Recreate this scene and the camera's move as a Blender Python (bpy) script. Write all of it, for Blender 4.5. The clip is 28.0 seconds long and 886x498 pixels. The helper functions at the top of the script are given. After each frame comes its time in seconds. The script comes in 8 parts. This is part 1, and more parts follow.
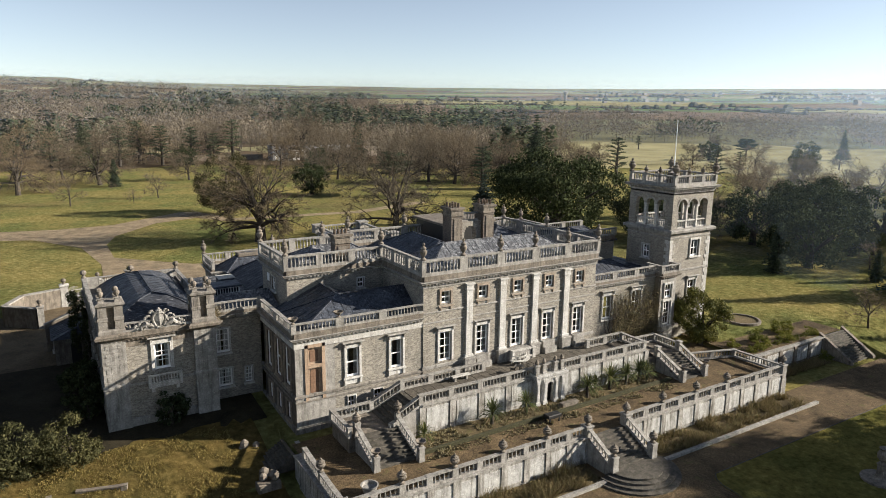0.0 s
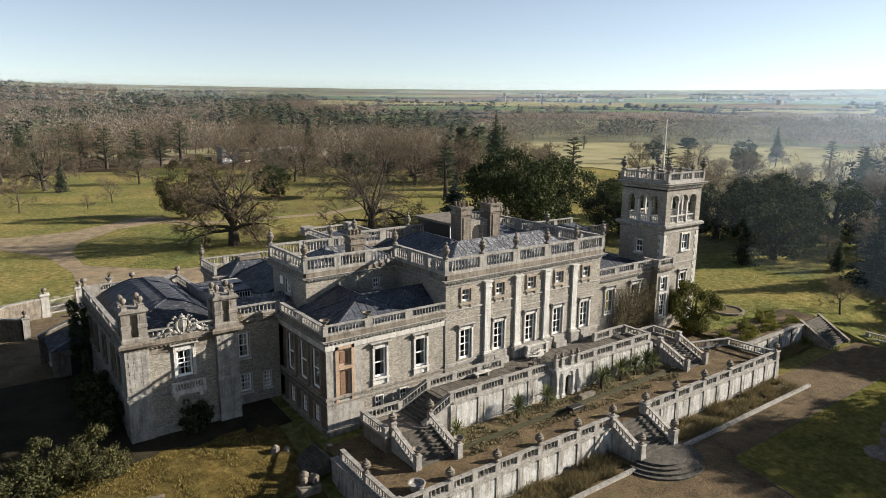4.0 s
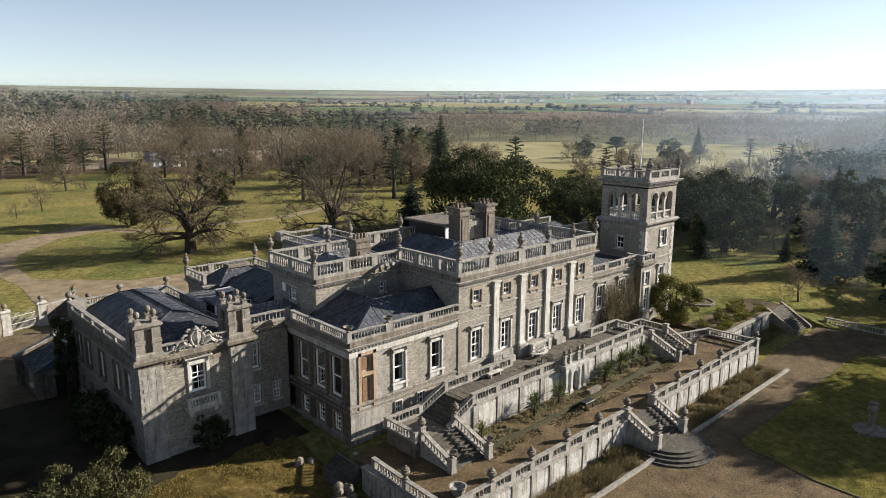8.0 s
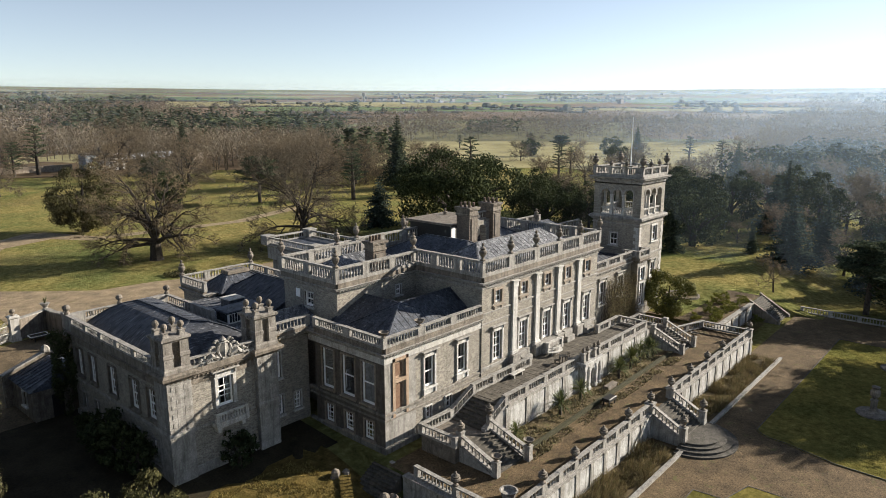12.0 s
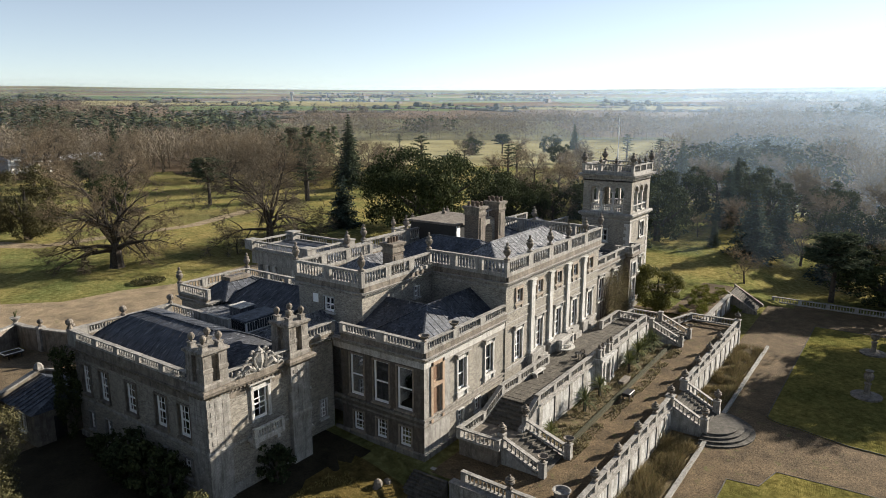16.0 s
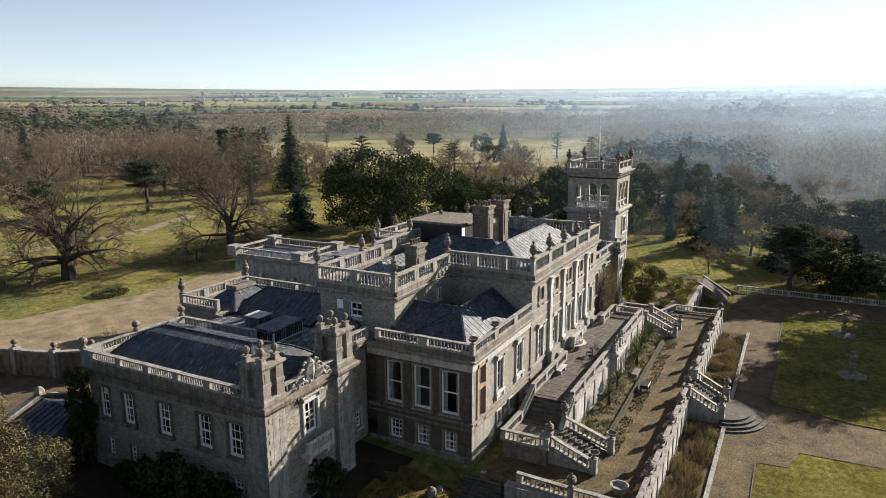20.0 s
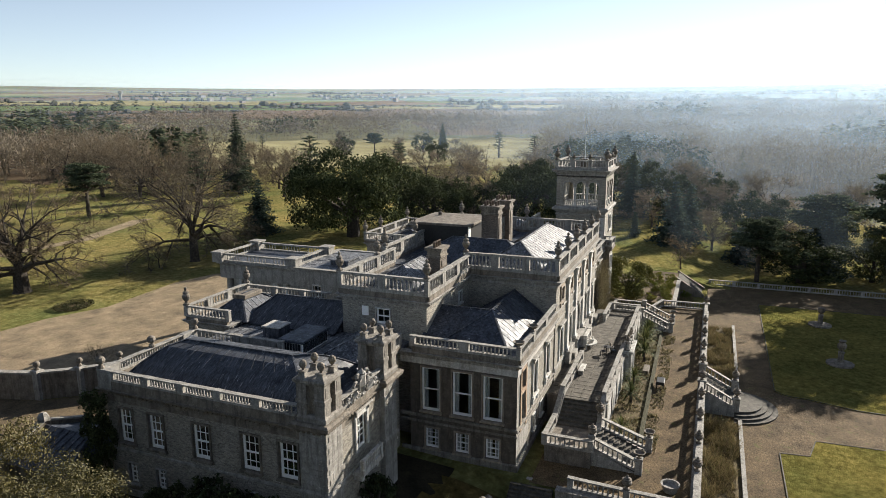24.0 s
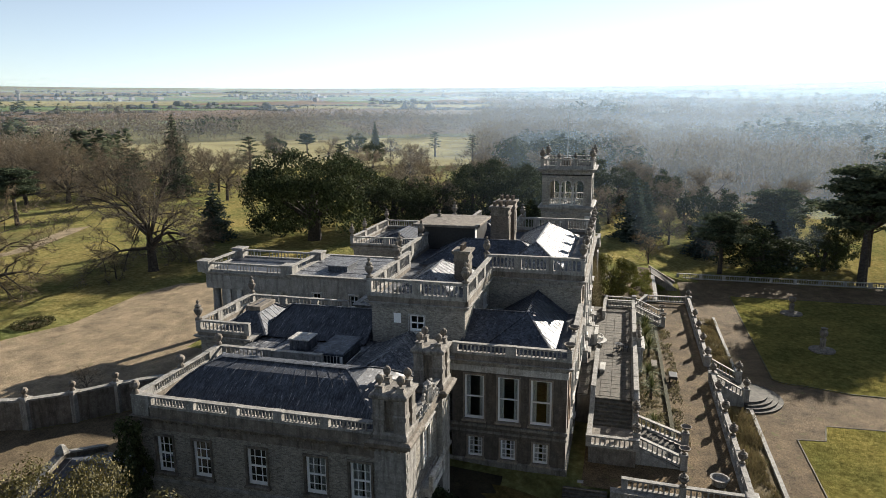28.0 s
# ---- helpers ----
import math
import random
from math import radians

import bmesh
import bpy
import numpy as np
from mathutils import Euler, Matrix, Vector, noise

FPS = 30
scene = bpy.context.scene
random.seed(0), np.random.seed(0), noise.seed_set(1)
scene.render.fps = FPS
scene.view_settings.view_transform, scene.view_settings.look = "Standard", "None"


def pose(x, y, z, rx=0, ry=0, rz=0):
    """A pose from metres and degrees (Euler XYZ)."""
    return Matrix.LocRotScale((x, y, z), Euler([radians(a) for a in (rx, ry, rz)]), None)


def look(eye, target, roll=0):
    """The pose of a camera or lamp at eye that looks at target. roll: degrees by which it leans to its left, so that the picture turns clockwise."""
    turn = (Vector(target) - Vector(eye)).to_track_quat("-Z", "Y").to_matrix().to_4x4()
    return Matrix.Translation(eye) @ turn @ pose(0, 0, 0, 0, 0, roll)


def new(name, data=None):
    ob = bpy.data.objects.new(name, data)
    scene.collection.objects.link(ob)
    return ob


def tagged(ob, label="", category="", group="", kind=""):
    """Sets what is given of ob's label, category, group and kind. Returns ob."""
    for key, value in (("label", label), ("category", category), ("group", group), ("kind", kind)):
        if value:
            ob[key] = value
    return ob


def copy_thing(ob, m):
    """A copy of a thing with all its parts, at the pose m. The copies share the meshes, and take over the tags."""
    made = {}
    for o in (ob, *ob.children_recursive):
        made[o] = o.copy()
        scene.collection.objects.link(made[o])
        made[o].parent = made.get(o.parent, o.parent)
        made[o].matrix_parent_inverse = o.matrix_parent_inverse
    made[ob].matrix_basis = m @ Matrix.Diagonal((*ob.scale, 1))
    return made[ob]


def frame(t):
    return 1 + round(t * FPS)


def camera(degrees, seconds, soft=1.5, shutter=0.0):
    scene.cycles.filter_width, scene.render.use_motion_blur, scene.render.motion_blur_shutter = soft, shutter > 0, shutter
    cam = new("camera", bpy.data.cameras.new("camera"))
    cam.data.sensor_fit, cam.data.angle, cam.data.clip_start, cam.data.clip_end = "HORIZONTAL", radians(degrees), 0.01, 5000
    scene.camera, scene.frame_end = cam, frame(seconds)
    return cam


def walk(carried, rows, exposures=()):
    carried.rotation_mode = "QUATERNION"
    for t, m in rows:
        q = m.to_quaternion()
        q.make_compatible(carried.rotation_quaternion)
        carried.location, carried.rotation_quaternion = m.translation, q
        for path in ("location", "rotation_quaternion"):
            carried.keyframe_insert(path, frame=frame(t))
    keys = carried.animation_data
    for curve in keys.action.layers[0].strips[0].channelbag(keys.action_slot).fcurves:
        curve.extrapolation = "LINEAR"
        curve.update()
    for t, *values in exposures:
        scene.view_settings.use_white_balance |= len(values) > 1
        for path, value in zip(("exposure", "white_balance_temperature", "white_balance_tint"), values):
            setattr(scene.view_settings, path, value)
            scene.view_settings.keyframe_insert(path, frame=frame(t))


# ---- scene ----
cam = camera(66.8, 28.0, soft=0.6)
METRES, EYE, TILT, LEAN, TURN = 60.0, 28.0, 0.0, 0.0, -31.6
ROWS = [
    (0.0, 0.0, 0.0, 0.0, 0.14, -11.9, -0.68),
    (0.5, -0.0149, -0.0012, 0.0, -0.54, -11.86, -0.66),
    (1.0, -0.0299, -0.0025, -0.0006, -1.24, -11.83, -0.63),
    (1.5, -0.0442, -0.0041, -0.0012, -1.9, -11.82, -0.58),
    (2.0, -0.059, -0.0051, -0.0018, -2.47, -11.78, -0.57),
    (2.5, -0.0748, -0.006, -0.0024, -3.06, -11.76, -0.56),
    (3.0, -0.0915, -0.0062, -0.0029, -3.68, -11.75, -0.53),
    (3.5, -0.1083, -0.0056, -0.0029, -4.33, -11.76, -0.52),
    (5.5, -0.1776, -0.0003, -0.0024, -7.39, -11.7, -0.42),
    (6.0, -0.1947, 0.0022, -0.0022, -8.19, -11.69, -0.41),
    (6.5, -0.2113, 0.0056, -0.0023, -9.06, -11.67, -0.38),
    (7.0, -0.2276, 0.009, -0.0024, -9.92, -11.65, -0.34),
    (7.5, -0.2437, 0.0132, -0.0029, -10.84, -11.65, -0.28),
    (8.0, -0.2596, 0.0183, -0.003, -11.66, -11.65, -0.26),
    (8.5, -0.2751, 0.0234, -0.0031, -12.39, -11.64, -0.21),
    (9.0, -0.292, 0.0286, -0.0039, -13.01, -11.63, -0.19),
    (9.5, -0.3064, 0.0338, -0.0045, -13.66, -11.64, -0.15),
    (10.0, -0.3205, 0.0406, -0.0048, -14.39, -11.68, -0.14),
    (10.5, -0.3352, 0.0479, -0.0052, -15.1, -11.65, -0.13),
    (11.0, -0.3507, 0.0549, -0.0054, -15.87, -11.65, -0.11),
    (11.5, -0.3671, 0.0622, -0.0056, -16.56, -11.66, -0.11),
    (12.0, -0.3838, 0.0693, -0.0058, -17.26, -11.65, -0.07),
    (12.5, -0.3994, 0.076, -0.0058, -17.97, -11.63, -0.03),
    (14.5, -0.4605, 0.1057, -0.0059, -21.19, -11.66, -0.04),
    (15.0, -0.4766, 0.114, -0.0063, -21.85, -11.68, -0.02),
    (15.5, -0.4927, 0.1243, -0.0067, -22.63, -11.7, -0.0),
    (16.0, -0.5105, 0.1341, -0.0075, -23.35, -11.71, -0.0),
    (16.5, -0.5298, 0.1438, -0.0078, -23.99, -11.75, -0.0),
    (17.0, -0.5498, 0.1537, -0.0081, -24.73, -11.75, 0.03),
    (17.5, -0.5694, 0.164, -0.0083, -25.57, -11.74, 0.06),
    (18.0, -0.5878, 0.1745, -0.0085, -26.49, -11.74, 0.12),
    (18.5, -0.6046, 0.1856, -0.0085, -27.67, -11.75, 0.15),
    (19.0, -0.6203, 0.1974, -0.0087, -28.64, -11.76, 0.18),
    (19.5, -0.6346, 0.2092, -0.0086, -29.56, -11.75, 0.24),
    (20.0, -0.6477, 0.2204, -0.0085, -30.48, -11.75, 0.25),
    (20.5, -0.6607, 0.2315, -0.0087, -31.38, -11.75, 0.23),
    (21.0, -0.6731, 0.2434, -0.0089, -32.28, -11.78, 0.26),
    (21.5, -0.6855, 0.2559, -0.0091, -33.11, -11.78, 0.27),
    (23.5, -0.7365, 0.3078, -0.0101, -35.92, -11.8, 0.24),
    (24.0, -0.7496, 0.3215, -0.0099, -36.62, -11.8, 0.23),
    (24.5, -0.7629, 0.3361, -0.0096, -37.33, -11.81, 0.22),
    (25.0, -0.7761, 0.3508, -0.0096, -38.06, -11.82, 0.22),
    (25.5, -0.7883, 0.365, -0.0099, -38.86, -11.81, 0.25),
    (26.0, -0.8002, 0.3788, -0.0102, -39.83, -11.82, 0.3),
    (26.5, -0.8119, 0.3933, -0.0101, -40.83, -11.83, 0.32),
    (27.0, -0.8245, 0.4083, -0.0098, -41.74, -11.85, 0.35),
    (27.5, -0.837, 0.4235, -0.0093, -42.6, -11.87, 0.4),
    (28.0, -0.8494, 0.439, -0.0093, -43.43, -11.87, 0.39),
]
walk(cam, [(t, pose(0, 0, EYE, TILT, LEAN, TURN) @ pose(METRES * x, METRES * y, METRES * z, 90 + pitch, roll, yaw)) for t, x, y, z, yaw, pitch, roll in ROWS],
     [(0.0, 1.27, 6430, 10), (14.0, 1.32, 6450, 10), (28.0, 1.35, 6400, 9)])

# ---- light ----
SUN_EL, SUN_AZ = 20.5, -25.0      # degrees above the horizon; degrees from +x
world = bpy.data.worlds.new("world")
scene.world = world
world.use_nodes = True
wn = world.node_tree.nodes
sky = wn.new("ShaderNodeTexSky")
sky.sky_type = "NISHITA"
sky.sun_disc = False
sky.sun_elevation, sky.sun_rotation = radians(SUN_EL), radians(90 - SUN_AZ)
sky.air_density, sky.dust_density, sky.ozone_density, sky.altitude = 1.2, 1.5, 0.6, 4500
wn["Background"].inputs["Strength"].default_value = 0.046
pale = wn.new("ShaderNodeHueSaturation")        # thin winter haze takes colour out of the sky
pale.inputs["Saturation"].default_value, pale.inputs["Value"].default_value = 0.68, 1.3
world.node_tree.links.new(sky.outputs["Color"], pale.inputs["Color"])
world.node_tree.links.new(pale.outputs["Color"], wn["Background"].inputs["Color"])
sun = new("sun", bpy.data.lights.new("sun", "SUN"))
sun.data.energy, sun.data.angle, sun.data.color = 5.1, radians(0.6), (1.0, 0.905, 0.775)
ce = math.cos(radians(SUN_EL))
to_sun = Vector((ce * math.cos(radians(SUN_AZ)), ce * math.sin(radians(SUN_AZ)), math.sin(radians(SUN_EL))))
sun.matrix_world = look(to_sun * 300, (0, 0, 0))

# ---- materials ----


def mat(name, rough=0.8, metal=0.0, spec=0.3):
    m = bpy.data.materials.new(name)
    m.use_nodes = True
    b = m.node_tree.nodes["Principled BSDF"]
    b.inputs["Roughness"].default_value = rough
    b.inputs["Metallic"].default_value = metal
    b.inputs["Specular IOR Level"].default_value = spec
    return m, m.node_tree.nodes, m.node_tree.links, b


def coords(n, l, scale=(1, 1, 1), rot=(0, 0, 0)):
    c = n.new("ShaderNodeNewGeometry")
    p = n.new("ShaderNodeMapping")
    p.inputs["Scale"].default_value = scale
    p.inputs["Rotation"].default_value = rot
    l.new(c.outputs["Position"], p.inputs["Vector"])
    return p.outputs["Vector"]


def noise_tex(n, l, vec, scale, detail=4, rough=0.55):
    t = n.new("ShaderNodeTexNoise")
    t.inputs["Scale"].default_value = scale
    t.inputs["Detail"].default_value = detail
    t.inputs["Roughness"].default_value = rough
    l.new(vec, t.inputs["Vector"])
    return t.outputs["Fac"]


def ramp(n, l, fac, stops):
    r = n.new("ShaderNodeValToRGB")
    e = r.color_ramp.elements
    while len(e) < len(stops):
        e.new(0.5)
    for k, (pos, col) in enumerate(stops):
        e[k].position, e[k].color = pos, (*col, 1)
    l.new(fac, r.inputs["Fac"])
    return r.outputs["Color"]


def mix(n, l, fac, a, b, blend="MIX"):
    m = n.new("ShaderNodeMix")
    m.data_type, m.blend_type = "RGBA", blend
    for sock, v in (("Factor", fac), ("A", a), ("B", b)):
        s = [i for i in m.inputs if i.name == sock and (i.type == "VALUE" if sock == "Factor" else i.type == "RGBA")][0]
        if isinstance(v, (int, float)):
            s.default_value = v
        elif isinstance(v, tuple):
            s.default_value = (*v, 1)
        else:
            l.new(v, s)
    return [o for o in m.outputs if o.type == "RGBA"][0]


def bump(n, l, b, height, strength, dist):
    u = n.new("ShaderNodeBump")
    u.inputs["Strength"].default_value, u.inputs["Distance"].default_value = strength, dist
    l.new(height, u.inputs["Height"])
    l.new(u.outputs["Normal"], b.inputs["Normal"])
    return u


def objrand(n):
    return n.new("ShaderNodeObjectInfo").outputs["Random"]


def greyed(c):
    """A stone colour cooled slightly: less red, more blue."""
    return c[0] * 0.955, c[1] * 0.995, c[2] * 1.09


def stone_mat(name, lo, hi, stain, stainamt=0.6, rough=0.85):
    """Weathered stone: mottled, with vertical streaks and lichen spots."""
    m, n, l, b = mat(name, rough)
    v = coords(n, l)
    base = ramp(n, l, noise_tex(n, l, v, 1.7, 6), [(0.3, greyed(lo)), (0.7, greyed(hi))])
    streak = noise_tex(n, l, coords(n, l, (3.0, 3.0, 0.35)), 1.0, 5, 0.65)
    f1 = ramp(n, l, streak, [(0.47, (0, 0, 0)), (0.70, (stainamt,) * 3)])
    c = mix(n, l, f1, base, stain)
    spots = ramp(n, l, noise_tex(n, l, v, 9.0, 3), [(0.62, (0, 0, 0)), (0.72, (0.45,) * 3)])
    c = mix(n, l, spots, c, tuple(min(1, x * 1.25) for x in hi))
    l.new(c, b.inputs["Base Color"])
    grime = ramp(n, l, noise_tex(n, l, v, 9.0, 8, 0.8), [(0.34, (0.62, 0.61, 0.59)), (0.64, (1.18, 1.17, 1.15))])
    l.new(mix(n, l, 1.0, c, grime, "MULTIPLY"), b.inputs["Base Color"])
    bump(n, l, b, noise_tex(n, l, v, 14.0, 5), 0.5, 0.04)
    return m


def brick_mat(name, c1, c2, mortar, axis):
    """Brickwork for walls that face along x ('x') or along y ('y')."""
    m, n, l, b = mat(name, 0.88)
    c1, c2, mortar = greyed(c1), greyed(c2), greyed(mortar)
    g = n.new("ShaderNodeNewGeometry")
    sep = n.new("ShaderNodeSeparateXYZ")
    com = n.new("ShaderNodeCombineXYZ")
    l.new(g.outputs["Position"], sep.inputs[0])
    l.new(sep.outputs["Y" if axis == "x" else "X"], com.inputs[0])
    l.new(sep.outputs["Z"], com.inputs[1])
    t = n.new("ShaderNodeTexBrick")
    t.inputs["Scale"].default_value = 1.0
    t.inputs["Brick Width"].default_value, t.inputs["Row Height"].default_value = 0.235, 0.085
    t.inputs["Mortar Size"].default_value = 0.006
    t.inputs["Color1"].default_value, t.inputs["Color2"].default_value = (*c1, 1), (*c2, 1)
    t.inputs["Mortar"].default_value = (*mortar, 1)
    l.new(com.outputs[0], t.inputs["Vector"])
    v = coords(n, l)
    big = ramp(n, l, noise_tex(n, l, v, 0.55, 6), [(0.3, (0.80, 0.79, 0.78)), (0.7, (1.10, 1.08, 1.05))])
    c = mix(n, l, 1.0, t.outputs["Color"], big, "MULTIPLY")
    streak = noise_tex(n, l, coords(n, l, (2.2, 2.2, 0.25)), 1.0, 5, 0.7)
    c = mix(n, l, ramp(n, l, streak, [(0.54, (0, 0, 0)), (0.78, (0.38,) * 3)]), c, (0.065, 0.06, 0.05))
    grime = ramp(n, l, noise_tex(n, l, v, 11.0, 6, 0.8), [(0.36, (0.58, 0.57, 0.55)), (0.64, (1.22, 1.21, 1.18))])
    l.new(mix(n, l, 1.0, c, grime, "MULTIPLY"), b.inputs["Base Color"])
    bump(n, l, b, t.outputs["Fac"], -0.5, 0.03)
    return m


def simple(name, col, rough=0.7, metal=0.0, var=0.25, scale=6.0, spec=0.3, bmp=0.0):
    m, n, l, b = mat(name, rough, metal, spec)
    v = coords(n, l)
    f = noise_tex(n, l, v, scale, 5)
    l.new(ramp(n, l, f, [(0.3, tuple(x * (1 - var) for x in col)), (0.7, tuple(min(1, x * (1 + var)) for x in col))]), b.inputs["Base Color"])
    if bmp:
        bump(n, l, b, noise_tex(n, l, v, scale * 3, 4), bmp, 0.03)
    return m


STONE = stone_mat("weathered_stone", (0.22, 0.203, 0.172), (0.37, 0.345, 0.295), (0.06, 0.055, 0.046), 0.62)
STONE_WORN = stone_mat("worn_stone", (0.15, 0.132, 0.105), (0.285, 0.255, 0.21), (0.05, 0.045, 0.037), 0.8)
STONE_DK = stone_mat("dark_weathered_stone", (0.12, 0.10, 0.075), (0.25, 0.21, 0.16), (0.05, 0.045, 0.035), 0.75)
STONE_LT = stone_mat("pale_stone", (0.40, 0.375, 0.325), (0.56, 0.53, 0.46), (0.15, 0.135, 0.11), 0.65)
STONE_OLD = stone_mat("stained_wall_stone", (0.22, 0.20, 0.165), (0.45, 0.42, 0.36), (0.06, 0.055, 0.042), 0.95)
STONE_TAN = stone_mat("tan_stone", (0.25, 0.20, 0.145), (0.36, 0.295, 0.22), (0.12, 0.095, 0.07), 0.6)
# brown stone, darkened further to deepen the pavilion's shaded west wall
STONE_BRN_SHADE = stone_mat("shade_brown_stone", (0.085, 0.070, 0.054), (0.15, 0.126, 0.097), (0.05, 0.04, 0.03), 0.7)
PANEL = stone_mat("limewashed_panel", (0.34, 0.325, 0.285), (0.54, 0.52, 0.465), (0.10, 0.09, 0.07), 0.8)
STONE_WH = stone_mat("painted_stone", (0.44, 0.42, 0.37), (0.60, 0.575, 0.51), (0.22, 0.20, 0.165), 0.6)
TERRACOTTA = stone_mat("reddish_stone", (0.30, 0.21, 0.135), (0.42, 0.305, 0.205), (0.15, 0.105, 0.07), 0.5)
STEP = stone_mat("step_stone", (0.05, 0.044, 0.034), (0.13, 0.113, 0.087), (0.035, 0.035, 0.025), 0.85)
FLAG = stone_mat("old_flagstone", (0.062, 0.052, 0.039), (0.155, 0.132, 0.099), (0.04, 0.04, 0.03), 0.9)
BRICK_X = brick_mat("gault_brick_x", (0.35, 0.315, 0.25), (0.17, 0.152, 0.122), (0.35, 0.33, 0.285), "x")
BRICK_Y = brick_mat("gault_brick_y", (0.35, 0.315, 0.25), (0.17, 0.152, 0.122), (0.35, 0.33, 0.285), "y")
WHITE = simple("white_paint", (0.80, 0.80, 0.78), 0.5, var=0.06)
CURTAIN = simple("curtain", (0.70, 0.69, 0.66), 0.9, var=0.3, scale=12)
FADED = simple("faded_paint", (0.42, 0.41, 0.38), 0.8, var=0.25)
WOOD = simple("weathered_wood", (0.45, 0.36, 0.24), 0.8, var=0.3, scale=9)
IRON = simple("dark_iron", (0.03, 0.03, 0.03), 0.5, 0.4)
POT = simple("clay_pot", (0.10, 0.075, 0.055), 0.85, var=0.3)


def lead_mat(name="lead_sheet", lo=(0.028, 0.033, 0.044), hi=(0.076, 0.087, 0.110), streak=0.60, flow=(1, 1, 0.3)):
    """Old lead: blue-grey with a dull sheen, streaked with pale patina; flow stretches the streaks down the slope."""
    m, n, l, b = mat(name, 0.54, 0.12, 0.36)
    v = coords(n, l)
    c = ramp(n, l, noise_tex(n, l, v, 0.9, 6, 0.6), [(0.32, lo), (0.68, hi)])
    s = ramp(n, l, noise_tex(n, l, coords(n, l, flow), 2.6, 5, 0.7), [(streak, (0, 0, 0)), (streak + 0.12, (0.7,) * 3)])
    c = mix(n, l, s, c, (0.34, 0.345, 0.355))
    dark = ramp(n, l, noise_tex(n, l, coords(n, l, flow), 4.5, 4, 0.7), [(0.38, (0.35,) * 3), (0.58, (1.15,) * 3)])
    c = mix(n, l, 1.0, c, dark, "MULTIPLY")
    fine = ramp(n, l, noise_tex(n, l, v, 7.0, 6, 0.75), [(0.36, (0.6,) * 3), (0.64, (1.35,) * 3)])
    l.new(mix(n, l, 1.0, c, fine, "MULTIPLY"), b.inputs["Base Color"])
    l.new(ramp(n, l, noise_tex(n, l, v, 1.5), [(0.3, (0.45,) * 3), (0.7, (0.75,) * 3)]), b.inputs["Roughness"])
    bump(n, l, b, noise_tex(n, l, v, 3.0, 4), 0.4, 0.05)
    return m


LEAD = lead_mat()
LEAD_PALE = lead_mat("pale_lead", (0.06, 0.064, 0.074), (0.17, 0.177, 0.19), 0.50)
LEAD_RUN = lead_mat("streaked_lead", (0.030, 0.033, 0.042), (0.072, 0.079, 0.094), 0.57, (0.45, 2.6, 0.45))
CHIM_X = brick_mat("sooty_brick_x", (0.17, 0.132, 0.098), (0.09, 0.07, 0.053), (0.18, 0.155, 0.125), "x")


def glass_mat():
    m = bpy.data.materials.new("window_glass")
    m.use_nodes = True
    n, l = m.node_tree.nodes, m.node_tree.links
    n.remove(n["Principled BSDF"])
    g, t, x, fr = n.new("ShaderNodeBsdfGlossy"), n.new("ShaderNodeBsdfTransparent"), n.new("ShaderNodeMixShader"), n.new("ShaderNodeFresnel")
    g.inputs["Roughness"].default_value = 0.03
    t.inputs["Color"].default_value = (0.62, 0.66, 0.66, 1)
    fr.inputs["IOR"].default_value = 1.55
    l.new(fr.outputs[0], x.inputs[0]); l.new(t.outputs[0], x.inputs[1]); l.new(g.outputs[0], x.inputs[2])
    l.new(x.outputs[0], n["Material Output"].inputs["Surface"])
    return m


GLASS = glass_mat()


def grass_mat(name, a, b_, c_, patch=0.05):
    m, n, l, b = mat(name, 1.0, 0, 0.0)
    v = coords(n, l)
    fine = ramp(n, l, noise_tex(n, l, v, 1.6, 8, 0.7), [(0.3, a), (0.55, b_), (0.75, c_)])
    big = ramp(n, l, noise_tex(n, l, v, patch, 5, 0.6), [(0.35, (0.75, 0.8, 0.7)), (0.65, (1.25, 1.15, 1.0))])
    l.new(mix(n, l, 1.0, fine, big, "MULTIPLY"), b.inputs["Base Color"])
    bump(n, l, b, noise_tex(n, l, v, 3.0, 8, 0.8), 1.0, 0.35)
    return m


GRASS = grass_mat("winter_grass", (0.076, 0.072, 0.025), (0.172, 0.158, 0.055), (0.295, 0.255, 0.105), 0.16)
BANK = grass_mat("rough_bank_grass", (0.055, 0.044, 0.018), (0.125, 0.098, 0.040), (0.23, 0.18, 0.080), 0.3)


